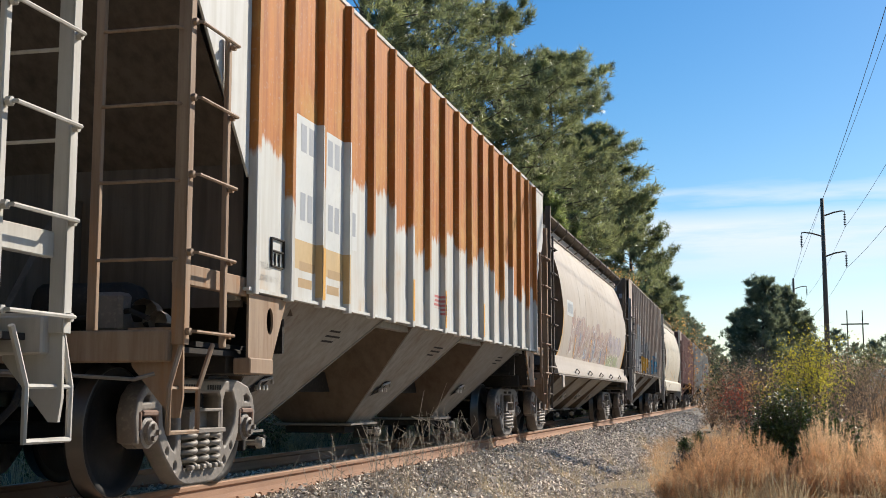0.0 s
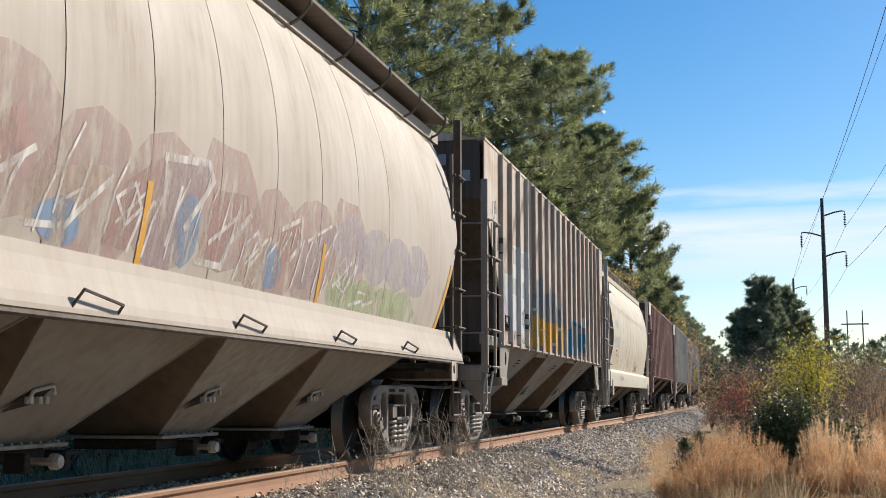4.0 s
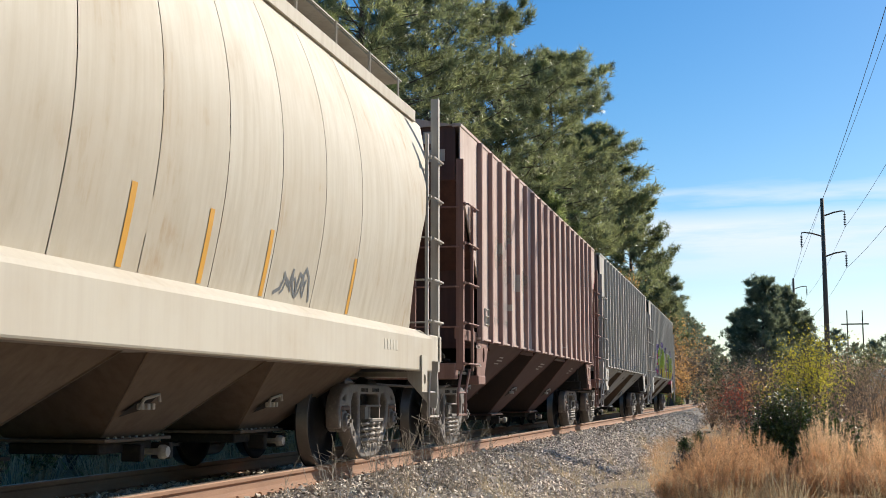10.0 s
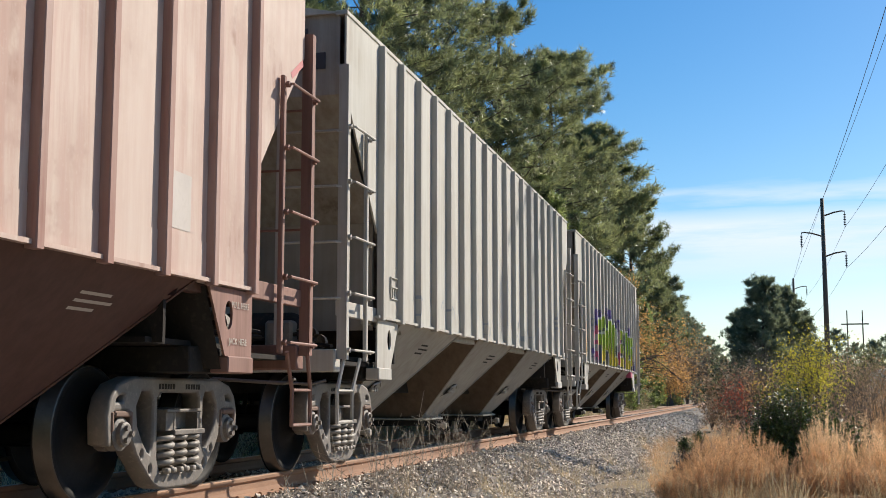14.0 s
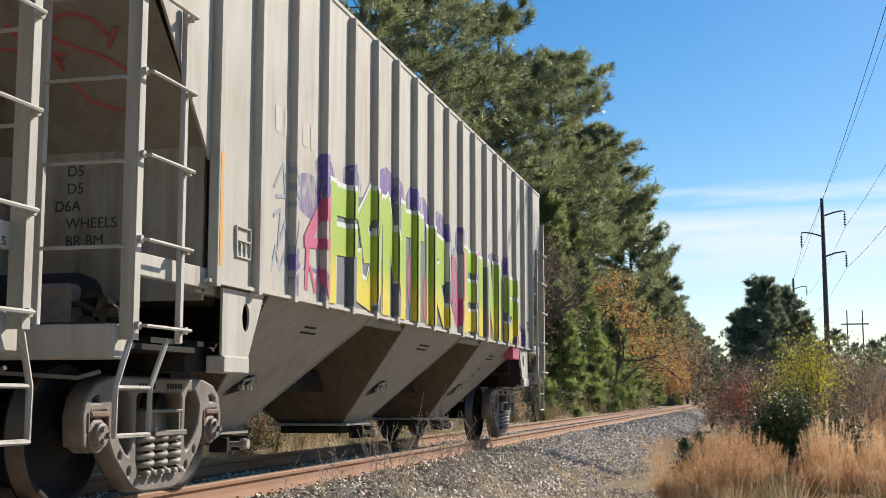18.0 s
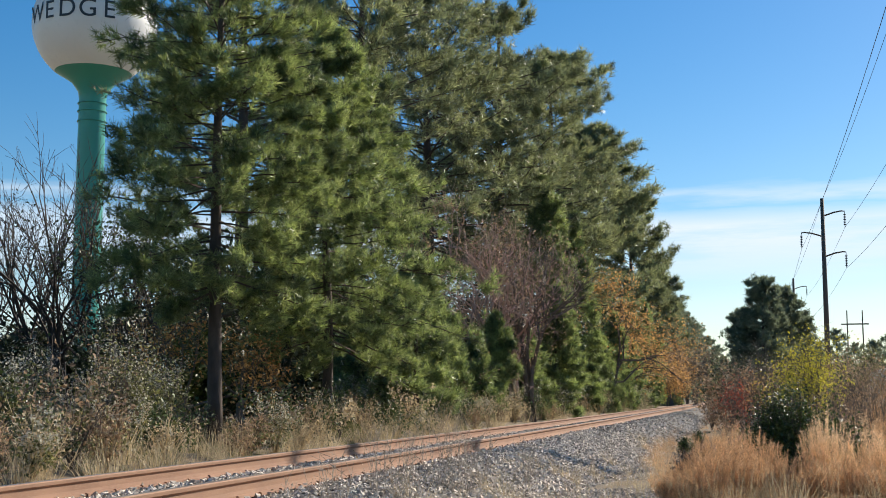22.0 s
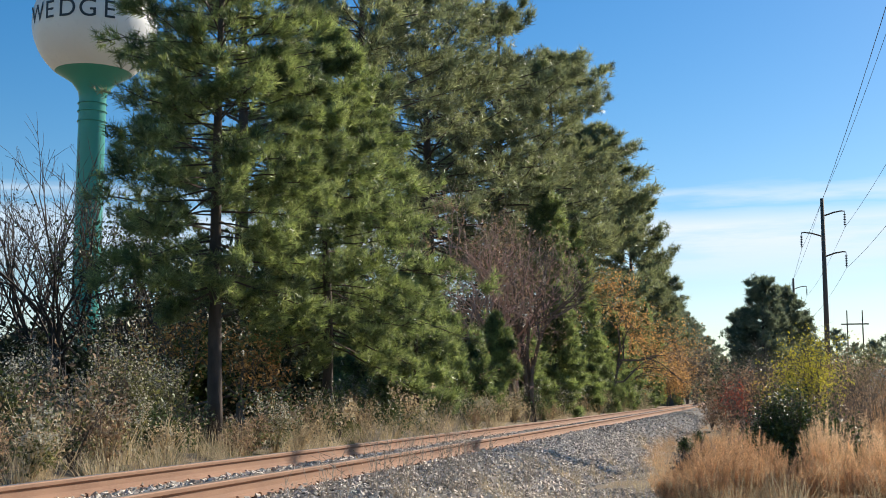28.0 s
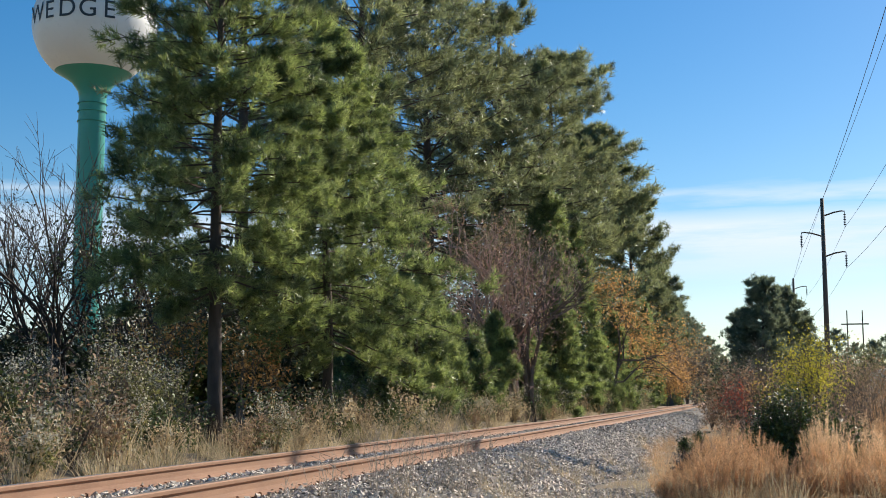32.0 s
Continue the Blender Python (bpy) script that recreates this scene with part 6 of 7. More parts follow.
REDBROWN = car_paint("faded_oxide_red", (0.47, 0.30, 0.255), (0.60, 0.50, 0.44), (0.27, 0.12, 0.09), 0.9, tone=0.6)
RED_RIB = car_paint("faded_oxide_red_ribs", (0.40, 0.275, 0.24), (0.32, 0.17, 0.14), (0.24, 0.11, 0.085), 0.6)
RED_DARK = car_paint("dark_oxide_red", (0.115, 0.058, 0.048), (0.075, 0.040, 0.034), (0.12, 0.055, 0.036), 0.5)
# darker copy of RED_DARK that paints the slope faces as shaded
RED_SLOPE = car_paint("shaded_oxide_red", (0.040, 0.024, 0.021), (0.026, 0.017, 0.016), (0.05, 0.026, 0.019), 0.5)
RED_TRIM = car_paint("oxide_red_trim", (0.302, 0.168, 0.139), (0.185, 0.097, 0.076), (0.336, 0.252, 0.210), 0.5)
PALE = car_paint("pale_grey_paint", (0.504, 0.487, 0.445), (0.412, 0.386, 0.344), (0.302, 0.227, 0.160), 0.35)
PALE_HOP = car_paint("pale_grey_hopper", (0.386, 0.370, 0.332), (0.302, 0.281, 0.248), (0.185, 0.126, 0.084), 0.4)
PALE_TRIM = car_paint("pale_grey_trim", (0.521, 0.504, 0.470), (0.386, 0.361, 0.319), (0.252, 0.160, 0.101), 0.5)
CREAM = car_paint("cream_paint", (0.53, 0.485, 0.405), (0.44, 0.385, 0.30), (0.38, 0.26, 0.15), 1.0, rough=0.66)
CREAM_SILL = car_paint("cream_sill", (0.554, 0.512, 0.428), (0.504, 0.454, 0.378), (0.386, 0.277, 0.160), 0.4)
PINKISH = car_paint("chalky_pinkish_white", (0.47, 0.42, 0.375), (0.405, 0.345, 0.295), (0.31, 0.235, 0.175), 0.7)

LEAD_CAR = ribbed_car(-1.55, "pale grey ribbed covered hopper car with side ladders", PALE, PALE, PALE, PALE_HOP, PALE_END, PALE_TRIM, short=0.25, plate=True)
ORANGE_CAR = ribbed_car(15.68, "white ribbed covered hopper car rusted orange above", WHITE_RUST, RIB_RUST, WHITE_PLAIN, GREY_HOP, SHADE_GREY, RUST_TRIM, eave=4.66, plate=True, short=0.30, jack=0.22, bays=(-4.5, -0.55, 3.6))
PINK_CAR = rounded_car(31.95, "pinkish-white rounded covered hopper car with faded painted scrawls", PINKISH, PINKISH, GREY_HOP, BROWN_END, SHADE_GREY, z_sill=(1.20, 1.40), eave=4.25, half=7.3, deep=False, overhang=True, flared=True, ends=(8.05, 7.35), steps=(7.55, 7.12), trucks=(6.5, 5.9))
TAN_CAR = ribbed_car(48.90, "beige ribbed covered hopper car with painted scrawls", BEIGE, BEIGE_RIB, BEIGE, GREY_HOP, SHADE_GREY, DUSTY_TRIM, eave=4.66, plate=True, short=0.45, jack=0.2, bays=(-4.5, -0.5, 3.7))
# SLOPE on these hoppers paints in the deep shade below the sill
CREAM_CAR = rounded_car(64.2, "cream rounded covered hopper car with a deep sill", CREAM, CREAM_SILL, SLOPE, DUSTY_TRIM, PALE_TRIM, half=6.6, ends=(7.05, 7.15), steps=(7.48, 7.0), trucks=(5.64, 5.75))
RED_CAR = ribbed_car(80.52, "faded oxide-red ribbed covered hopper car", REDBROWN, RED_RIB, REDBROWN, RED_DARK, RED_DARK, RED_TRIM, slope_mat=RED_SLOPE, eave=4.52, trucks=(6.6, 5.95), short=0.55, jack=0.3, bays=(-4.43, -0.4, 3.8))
GREY_CAR = ribbed_car(96.95, "pale grey ribbed covered hopper car", PALE, PALE, PALE, PALE_HOP, PALE_END, PALE_TRIM, eave=4.58, short=0.5, jack=0.25, bays=(-4.43, -0.4, 3.8))
GREEN_CAR = ribbed_car(113.62, "pale grey hopper car with bright green and yellow sprayed shapes", PALE, PALE, PALE, PALE_HOP, PALE_END, PALE_TRIM, eave=4.58, trucks=(6.6, 6.5))


# ---- sprayed paint, lettering and stencils on the cars ----
def flat_paint(name, c, rough=0.5):
    return surface(name, c, tuple(v * 0.85 for v in c), rough=rough, coarse=2.5, fine=22, third=tuple(v * 0.9 for v in c), bump=0.05, amount=0.7)


def worn_paint(name, c, share=0.75):
    """Spray paint that has weathered thin, so that the coat below shows through in streaks."""
    m, n, l = nodes_of(name)
    b = n["Principled BSDF"]
    b.inputs["Base Color"].default_value, b.inputs["Roughness"].default_value = (*c, 1), 0.7
    tc, mp = n.new("ShaderNodeTexCoord"), n.new("ShaderNodeMapping")
    mp.inputs["Scale"].default_value = (1, 3.0, 0.8)
    l.new(tc.outputs["Object"], mp.inputs["Vector"])
    fac = calc(n, l, "MULTIPLY", ramp(n, l, noise_node(n, l, mp.outputs[0], 2.6, 7.0, 0.68), 0.36, 0.62), share)
    tr, ms = n.new("ShaderNodeBsdfTransparent"), n.new("ShaderNodeMixShader")
    l.new(fac, ms.inputs[0])
    l.new(tr.outputs[0], ms.inputs[1])
    l.new(b.outputs[0], ms.inputs[2])
    l.new(ms.outputs[0], n["Material Output"].inputs["Surface"])
    return m


def fading_paint(name, high, low, z0, z1):
    """Spray paint that fades from one colour to another between two heights."""
    m, n, l = nodes_of(name)
    tc, sep = n.new("ShaderNodeTexCoord"), n.new("ShaderNodeSeparateXYZ")
    l.new(tc.outputs["Object"], sep.inputs[0])
    wob = noise_node(n, l, tc.outputs["Object"], 2.2, 4.0)
    z = calc(n, l, "ADD", sep.outputs[2], calc(n, l, "MULTIPLY", calc(n, l, "SUBTRACT", wob, 0.5), 0.35))
    fine = noise_node(n, l, tc.outputs["Object"], 14.0, 4.0)
    col = mix(n, l, ramp(n, l, z, z0, z1), low, high)
    col = mix(n, l, calc(n, l, "MULTIPLY", ramp(n, l, fine, 0.5, 0.8), 0.3), col, tuple(0.7 * c for c in low))
    l.new(col, n["Principled BSDF"].inputs["Base Color"])
    n["Principled BSDF"].inputs["Roughness"].default_value = 0.45
    return m


def stroke(points, w):
    """A line of some width as convex pieces."""
    out = []
    for (a, b), (c, d) in zip(points, points[1:]):
        ln = math.hypot(c - a, d - b) or 1e-6
        ux, uz = (c - a) / ln, (d - b) / ln
        e = 0.35 * w
        a2, b2, c2, d2 = a - ux * e, b - uz * e, c + ux * e, d + uz * e
        px, pz = -uz * w / 2, ux * w / 2
        out.append([(a2 + px, b2 + pz), (a2 - px, b2 - pz), (c2 - px, d2 - pz), (c2 + px, d2 + pz)])
    return out


def rect(y0, y1, z0, z1):
    return [(y0, z0), (y1, z0), (y1, z1), (y0, z1)]


def blot(y, z, ry, rz, seed):
    r = random.Random(seed)
    return [(y + ry * math.cos(a) * r.uniform(0.85, 1.1), z + rz * math.sin(a) * r.uniform(0.85, 1.1)) for a in [2 * math.pi * k / 12 for k in range(12)]]


def scrawl(y, z, w, h, seed, width=0.022, loops=6):
    """A quick hand's scribble inside a box: rising and falling curves, never twice alike."""
    r = random.Random(seed)
    keys = [(y + w * (k + r.uniform(-0.7, 0.7)) / loops, z + h * (r.uniform(0.55, 1.0) if k % 2 else r.uniform(0.0, 0.4))) for k in range(loops + 1)]
    pts = []
    for a, b in zip(keys, keys[1:]):
        bow = r.uniform(-0.25, 0.25) * h
        for q in (0.0, 0.33, 0.66):
            pts.append((a[0] + (b[0] - a[0]) * q + bow * math.sin(math.pi * q), a[1] + (b[1] - a[1]) * (3 * q * q - 2 * q ** 3)))
    return stroke(pts + [keys[-1]], width)


def on_ribs(car, polys, mat, name, label, thick):
    if name != "graffiti":
        for p in polys:
            strips(car, [p], mat, name, label, CUTS[car.name], lambda z, x: x, thick)
        return
    strips(car, polys, mat, name, label, CUTS[car.name], lambda z, x: x, thick, ((1.602, 9.0),))


def on_each(car, groups, mat, label, thick, lay=None):
    """Each letter or blot of a painting as a part of its own."""
    n = 0
    for polys in groups:
        (lay or on_ribs)(car, polys, mat, "graffiti", label, thick + 0.00003 * n)
        n += len(polys)


def on_round(car, polys, mat, name, label, thick, zs, eave):
    strips(car, polys, mat, name, label, [(-7.5, 7.5, 0)], lambda z, x: round_profile(z, zs, eave, (1.44, 1.60, 1.20)), thick, [(1.3 + 0.09 * k, 1.39 + 0.09 * k) for k in range(34)])


def words(car, body, y, z, size, mat, x, label):
    """Stencilled words on the car's side; y is where they begin."""
    cu = bpy.data.curves.new("stencil", "FONT")
    cu.body, cu.size, cu.extrude = body, size * 1.38, 0.001
    tmp = bpy.data.objects.new("stencil", cu)
    me = bpy.data.meshes.new_from_object(tmp)
    bpy.data.objects.remove(tmp)
    me.materials.clear()
    me.materials.append(mat)
    ob = part("stencil", me, None, car, label)
    ob.matrix_basis = Matrix(((0, 0, 1, x + 0.003), (1, 0, 0, y), (0, 1, 0, z), (0, 0, 0, 1)))
    return ob


def bars(y0, y1, z0, z1, n, gap=0.3):
    """n plain bars side by side in a box."""
    w = (y1 - y0) / n
    return [rect(y0 + w * k, y0 + w * (k + 1 - gap), z0, z1) for k in range(n)]


def lines(y0, y1, z0, z1, n, r=1):
    """n short text lines as bars."""
    g = random.Random(r)
    h = (z1 - z0) / n
    return [rect(y0 + g.uniform(0, 0.1) * (y1 - y0), y1 - g.uniform(0, 0.25) * (y1 - y0), z0 + h * k, z0 + h * (k + 0.55)) for k in range(n)]


BLACK = flat_paint("black_stencil", (0.045, 0.045, 0.05))
GREYINK = flat_paint("faded_grey_stencil", (0.30, 0.32, 0.36))
PALEINK = flat_paint("faded_white_stencil", (0.50, 0.44, 0.39))
REDINK = flat_paint("red_stencil", (0.50, 0.13, 0.13))
PATCH = flat_paint("white_patch_paint", (0.57, 0.58, 0.57))
AMBER = flat_paint("amber_reflective_strip", (0.66, 0.33, 0.035))
LIME = fading_paint("lime_to_yellow_spray", (0.34, 0.48, 0.045), (0.68, 0.54, 0.05), 1.85, 2.2)
VIOLET = worn_paint("violet_spray_mist", (0.17, 0.12, 0.38), 0.95)
PINK = flat_paint("pink_spray", (0.50, 0.085, 0.18))
SLATE = flat_paint("slate_spray", (0.15, 0.16, 0.175))
WHITE_SPRAY = flat_paint("white_spray", (0.66, 0.66, 0.64))
STEELGREY = flat_paint("grey_spray", (0.235, 0.245, 0.26))
TEAL = flat_paint("blue_spray", (0.02, 0.21, 0.36))
LILAC = flat_paint("lilac_spray", (0.46, 0.36, 0.58))

# glyph-like stroke shapes in a unit box
GL = {
    "F": [[(0.12, 0), (0.12, 1)], [(0.12, 0.92), (0.95, 0.95)], [(0.12, 0.52), (0.8, 0.55)]],
    "S": [[(0.9, 0.85), (0.5, 0.97), (0.12, 0.8), (0.25, 0.58), (0.75, 0.42), (0.88, 0.2), (0.5, 0.03), (0.1, 0.14)]],
    "N": [[(0.12, 0), (0.12, 0.95)], [(0.12, 0.95), (0.85, 0.05)], [(0.87, 0), (0.87, 1)]],
    "T": [[(0.5, 0), (0.5, 0.92)], [(0.05, 0.92), (0.95, 0.95)]],
    "R": [[(0.15, 0), (0.15, 0.97)], [(0.15, 0.92), (0.8, 0.86), (0.8, 0.58), (0.2, 0.48)], [(0.4, 0.48), (0.9, 0.02)]],
    "E": [[(0.15, 0), (0.15, 1)], [(0.15, 0.92), (0.9, 0.92)], [(0.15, 0.5), (0.8, 0.5)], [(0.15, 0.08), (0.9, 0.08)]],
}


def glyph(ch, y0, y1, z0, z1, w):
    out = []
    for line in GL[ch]:
        out += stroke([(y0 + (y1 - y0) * a, z0 + (z1 - z0) * b) for a, b in line], w)
    return out


# the last car: lime and yellow shapes over violet, pink and slate
cloud_shapes = [blot(y, z, ry, rz, 60 + k) for k, (y, z, ry, rz) in enumerate([(-5.1, 1.78, 0.22, 0.24), (-4.75, 2.55, 0.34, 0.22), (-4.6, 1.75, 0.40, 0.16), (-4.3, 2.75, 0.3, 0.28), (-3.5, 2.88, 0.32, 0.18), (-2.3, 3.0, 0.42, 0.26), (-1.75, 2.9, 0.25, 0.3), (-1.3, 2.95, 0.28, 0.25), (-0.75, 2.9, 0.3, 0.3), (0.05, 2.85, 0.42, 0.25), (0.55, 2.7, 0.2, 0.35), (0.95, 1.75, 0.18, 0.16), (1.15, 2.85, 0.22, 0.2), (3.4, 2.85, 0.3, 0.12), (4.4, 2.82, 0.28, 0.2), (5.75, 1.78, 0.26, 0.2), (6.05, 1.72, 0.2, 0.14)])]
on_each(GREEN_CAR, [[b] for b in cloud_shapes], VIOLET, "violet sprayed cloud", 0.002)
slates = [[(-4.25, 1.63), (0.55, 1.63), (0.55, 2.45), (0.1, 2.72), (-1.2, 2.80), (-2.2, 2.90), (-3.2, 2.78), (-4.2, 2.72)], [(1.25, 1.63), (5.15, 1.63), (5.2, 2.45), (4.0, 2.62), (1.3, 2.72)]]
on_each(GREEN_CAR, [[p] for p in slates], SLATE, "slate-grey sprayed shadow", 0.005)
pinks = [stroke([(-4.75, 2.15), (-4.35, 2.52), (-4.22, 2.3)], 0.16), stroke([(-4.80, 2.12), (-4.20, 2.16)], 0.10), stroke([(-4.74, 2.1), (-4.78, 1.72)], 0.09), [rect(-4.34, -4.06, 1.63, 2.72)], stroke([(-4.68, 1.9), (-4.55, 1.7), (-4.44, 1.92), (-4.36, 1.7)], 0.05),
         [blot(-1.95, 2.2, 0.10, 0.28, 91)], [blot(-1.32, 2.1, 0.14, 0.34, 92)], [blot(-0.62, 1.95, 0.12, 0.32, 93)], [rect(0.50, 0.62, 1.63, 2.75)], [blot(0.85, 2.25, 0.20, 0.40, 94)], [blot(1.05, 1.9, 0.16, 0.25, 98)], [rect(1.16, 1.28, 2.05, 2.72)], [blot(2.3, 2.78, 0.22, 0.10, 95)], [rect(2.78, 2.95, 1.66, 1.95)], [blot(5.0, 2.62, 0.35, 0.12, 97)], [rect(5.38, 5.62, 1.62, 2.35)]]
on_each(GREEN_CAR, pinks, PINK, "pink sprayed patch", 0.008)
GL["P"] = [[(0.15, 0), (0.15, 1)], [(0.15, 0.92), (0.85, 0.9), (0.88, 0.6), (0.2, 0.5)]]
GL["I"] = [[(0.5, 0), (0.5, 1)]]
GL["5"] = [[(0.92, 0.95), (0.15, 0.92), (0.15, 0.58), (0.75, 0.55), (0.9, 0.28), (0.6, 0.06), (0.1, 0.06)]]
GL["Z"] = [[(0.95, 0.85), (0.6, 0.98), (0.25, 0.75), (0.4, 0.5), (0.85, 0.55), (0.9, 0.98), (0.78, 0.4), (0.5, 0.05), (0.1, 0.1), (0.05, 0.35)]]
LETTERS = [("F", -4.22, -3.46, 2.72), ("Z", -3.38, -2.52, 2.82), ("N", -2.42, -1.60, 2.88), ("T", -1.56, -0.80, 2.84), ("R", -0.62, 0.42, 2.78), ("E", 1.38, 2.28, 2.74), ("I", 2.36, 2.72, 2.70), ("N", 2.96, 3.62, 2.72), ("I", 3.72, 4.06, 2.70), ("5", 4.26, 5.30, 2.62)]
outer, inner = [], []
for ch, a, b, top in LETTERS:
    outer.append(glyph(ch, a, b, 1.74, top, 0.33))
    inner.append(glyph(ch, a, b, 1.72, top - 0.03, 0.28))
on_each(GREEN_CAR, outer, WHITE_SPRAY, "white sprayed outline", 0.011)
on_each(GREEN_CAR, inner, LIME, "lime and yellow sprayed letter shape", 0.016)
loops = [stroke([(0.66, 1.75), (0.95, 2.3), (0.72, 2.45), (0.9, 2.75), (1.05, 2.5), (0.75, 2.2), (1.0, 1.95)], 0.03)]
on_each(GREEN_CAR, loops, GREYINK, "thin grey sprayed scrawl", 0.012)
tag = stroke([(-5.55, 2.5), (-5.35, 2.72), (-5.3, 2.45), (-5.5, 2.42)], 0.035) + stroke([(-5.25, 2.75), (-5.12, 2.6), (-5.22, 2.55), (-5.1, 2.42), (-5.28, 2.38)], 0.035) + stroke([(-5.55, 2.25), (-5.4, 2.32), (-5.45, 2.0), (-5.3, 2.22), (-5.2, 1.98), (-5.12, 2.25)], 0.035) + stroke([(-5.6, 1.78), (-5.5, 2.0), (-5.42, 1.8), (-5.3, 1.95), (-5.2, 1.78), (-5.1, 1.85)], 0.035)
on_ribs(GREEN_CAR, tag, GREYINK, "graffiti", "thin grey sprayed scrawl", 0.004)
plume = [stroke([(7.15 + 0.10 * k, 3.35), (7.0 + 0.19 * k, 4.2)], 0.02 + 0.004 * (k % 3)) for k in range(8)] + [stroke([(7.0, 3.45), (7.1, 3.1), (7.35, 2.98), (7.5, 3.25), (7.6, 3.5)], 0.03)]
on_ribs(GREEN_CAR, [p for q in plume for p in q], GREYINK, "graffiti", "grey sprayed fan of lines", 0.004)
on_ribs(GREEN_CAR, [rect(-6.76, -6.71, 1.7, 2.55), rect(6.71, 6.78, 1.62, 2.6)], AMBER, "reflective_strip", "amber reflective strip", 0.003)
on_ribs(GREEN_CAR, bars(-5.55, -5.15, 2.98, 3.2, 2) + bars(-4.9, -4.5, 2.98, 3.2, 2), PALEINK, "mark", "faded plain mark", 0.003)
words(GREEN_CAR, "H 8-5", 6.42, 2.02, 0.06, BLACK, PX, "small black stencilled figures")
words(GREEN_CAR, "H 14-6", 6.42, 1.92, 0.06, BLACK, PX, "small black stencilled figures")

# the beige car: grey spikes over gold, blue scrawl beside
GREYGOLD = fading_paint("grey_over_gold_spray", (0.24, 0.25, 0.265), (0.66, 0.35, 0.03), 2.19, 2.22)
backs = [[(-4.42, 1.78), (-4.05, 1.62), (-3.95, 2.05), (-4.28, 2.06)], [(-4.05, 1.62), (-3.2, 1.62), (-3.2, 2.62), (-3.48, 2.86), (-3.75, 2.6), (-3.78, 2.2)], [(-3.45, 2.5), (-2.6, 2.5), (-2.62, 2.92), (-3.0, 2.98), (-3.42, 2.86)], [(-3.2, 1.62), (-2.2, 1.62), (-2.2, 2.72), (-3.2, 2.72)],
         [(-2.2, 1.62), (-1.2, 1.62), (-1.2, 2.7), (-1.45, 2.85), (-2.2, 2.75)], [(-1.75, 2.6), (-1.45, 2.65), (-1.64, 2.97)], [(-1.2, 1.62), (-0.45, 1.62), (-0.5, 2.5), (-0.95, 2.62), (-1.2, 2.8)], [(-0.7, 1.62), (-0.42, 1.63), (0.02, 1.9), (0.14, 2.3), (0.0, 2.7), (-0.2, 2.93), (-0.6, 2.9)]]
on_each(TAN_CAR, [[p] for p in backs], STEELGREY, "grey sprayed ground of the lettering", 0.003)
UNWO = [stroke([(-4.12, 1.98), (-3.95, 1.66)], 0.20), stroke([(-3.72, 1.68), (-3.70, 2.35), (-3.62, 2.6)], 0.16) + stroke([(-3.66, 2.25), (-3.50, 2.0), (-3.36, 2.2)], 0.15) + stroke([(-3.40, 1.68), (-3.36, 2.35)], 0.16) + [rect(-3.74, -3.34, 1.64, 2.0)],
        stroke([(-3.02, 2.55), (-3.0, 2.0), (-2.88, 1.78), (-2.72, 1.68), (-2.58, 1.85), (-2.5, 2.1), (-2.48, 2.5)], 0.20),
        stroke([(-2.2, 1.70), (-2.18, 2.45)], 0.18) + stroke([(-2.15, 2.4), (-1.72, 1.72)], 0.20) + stroke([(-1.70, 1.72), (-1.66, 2.55)], 0.18),
        stroke([(-1.42, 2.35), (-1.30, 1.75), (-1.08, 2.1), (-0.88, 1.78), (-0.70, 2.35)], 0.19) + [rect(-1.36, -0.86, 1.70, 1.95)],
        stroke([(-0.18, 2.25), (-0.36, 2.1), (-0.42, 1.85), (-0.28, 1.70), (-0.10, 1.82), (0.0, 2.1), (-0.04, 2.4)], 0.17)]
on_each(TAN_CAR, UNWO, GREYGOLD, "sprayed letter shape, grey above and gold below", 0.006)
edges = [[(-3.06, 2.35), (-3.04, 2.2), (-2.96, 2.0), (-3.05, 1.74)], [(-2.34, 2.35), (-2.36, 2.1), (-2.44, 1.85)], [(-3.82, 1.7), (-3.80, 2.1), (-3.72, 2.35)], [(-1.46, 1.68), (-1.36, 1.95), (-1.2, 2.2)], [(-0.78, 1.72), (-0.66, 2.1), (-0.6, 2.3)], [(-0.3, 1.64), (-0.06, 1.74), (0.10, 2.1), (0.10, 2.5)], [(-2.52, 1.7), (-2.36, 1.82)], [(-1.56, 1.7), (-1.54, 2.2)], [(-3.25, 1.72), (-3.22, 2.3)]]
on_each(TAN_CAR, [stroke(e, 0.022) for e in edges], WHITE_SPRAY, "thin white sprayed edge line", 0.0085)
on_ribs(TAN_CAR, [[(0.8, 1.64), (3.65, 1.7), (3.6, 2.3), (2.9, 2.42), (1.5, 2.42), (0.95, 2.3)]], STEELGREY, "graffiti", "grey sprayed ground", 0.003)
on_ribs(TAN_CAR, stroke([(0.75, 1.7), (0.9, 2.2), (1.3, 2.42), (1.9, 2.35)], 0.07) + [blot(0.92, 1.85, 0.14, 0.2, 7), blot(1.35, 2.0, 0.08, 0.12, 1), blot(1.75, 1.85, 0.07, 0.2, 2), blot(2.45, 2.0, 0.07, 0.25, 3), blot(3.2, 2.1, 0.1, 0.12, 4), blot(3.5, 2.0, 0.06, 0.3, 5)] + stroke([(2.0, 1.7), (2.2, 2.3), (2.6, 2.4), (3.0, 2.3), (3.2, 1.8)], 0.05), TEAL, "graffiti", "blue sprayed scrawl", 0.006)
on_ribs(TAN_CAR, bars(-5.65, -5.25, 2.46, 2.74, 2) + bars(-4.9, -4.5, 2.46, 2.74, 2) + bars(-5.65, -5.25, 2.98, 3.26, 2) + bars(-4.9, -4.5, 2.98, 3.26, 2), GREYINK, "mark", "faded plain mark", 0.003)
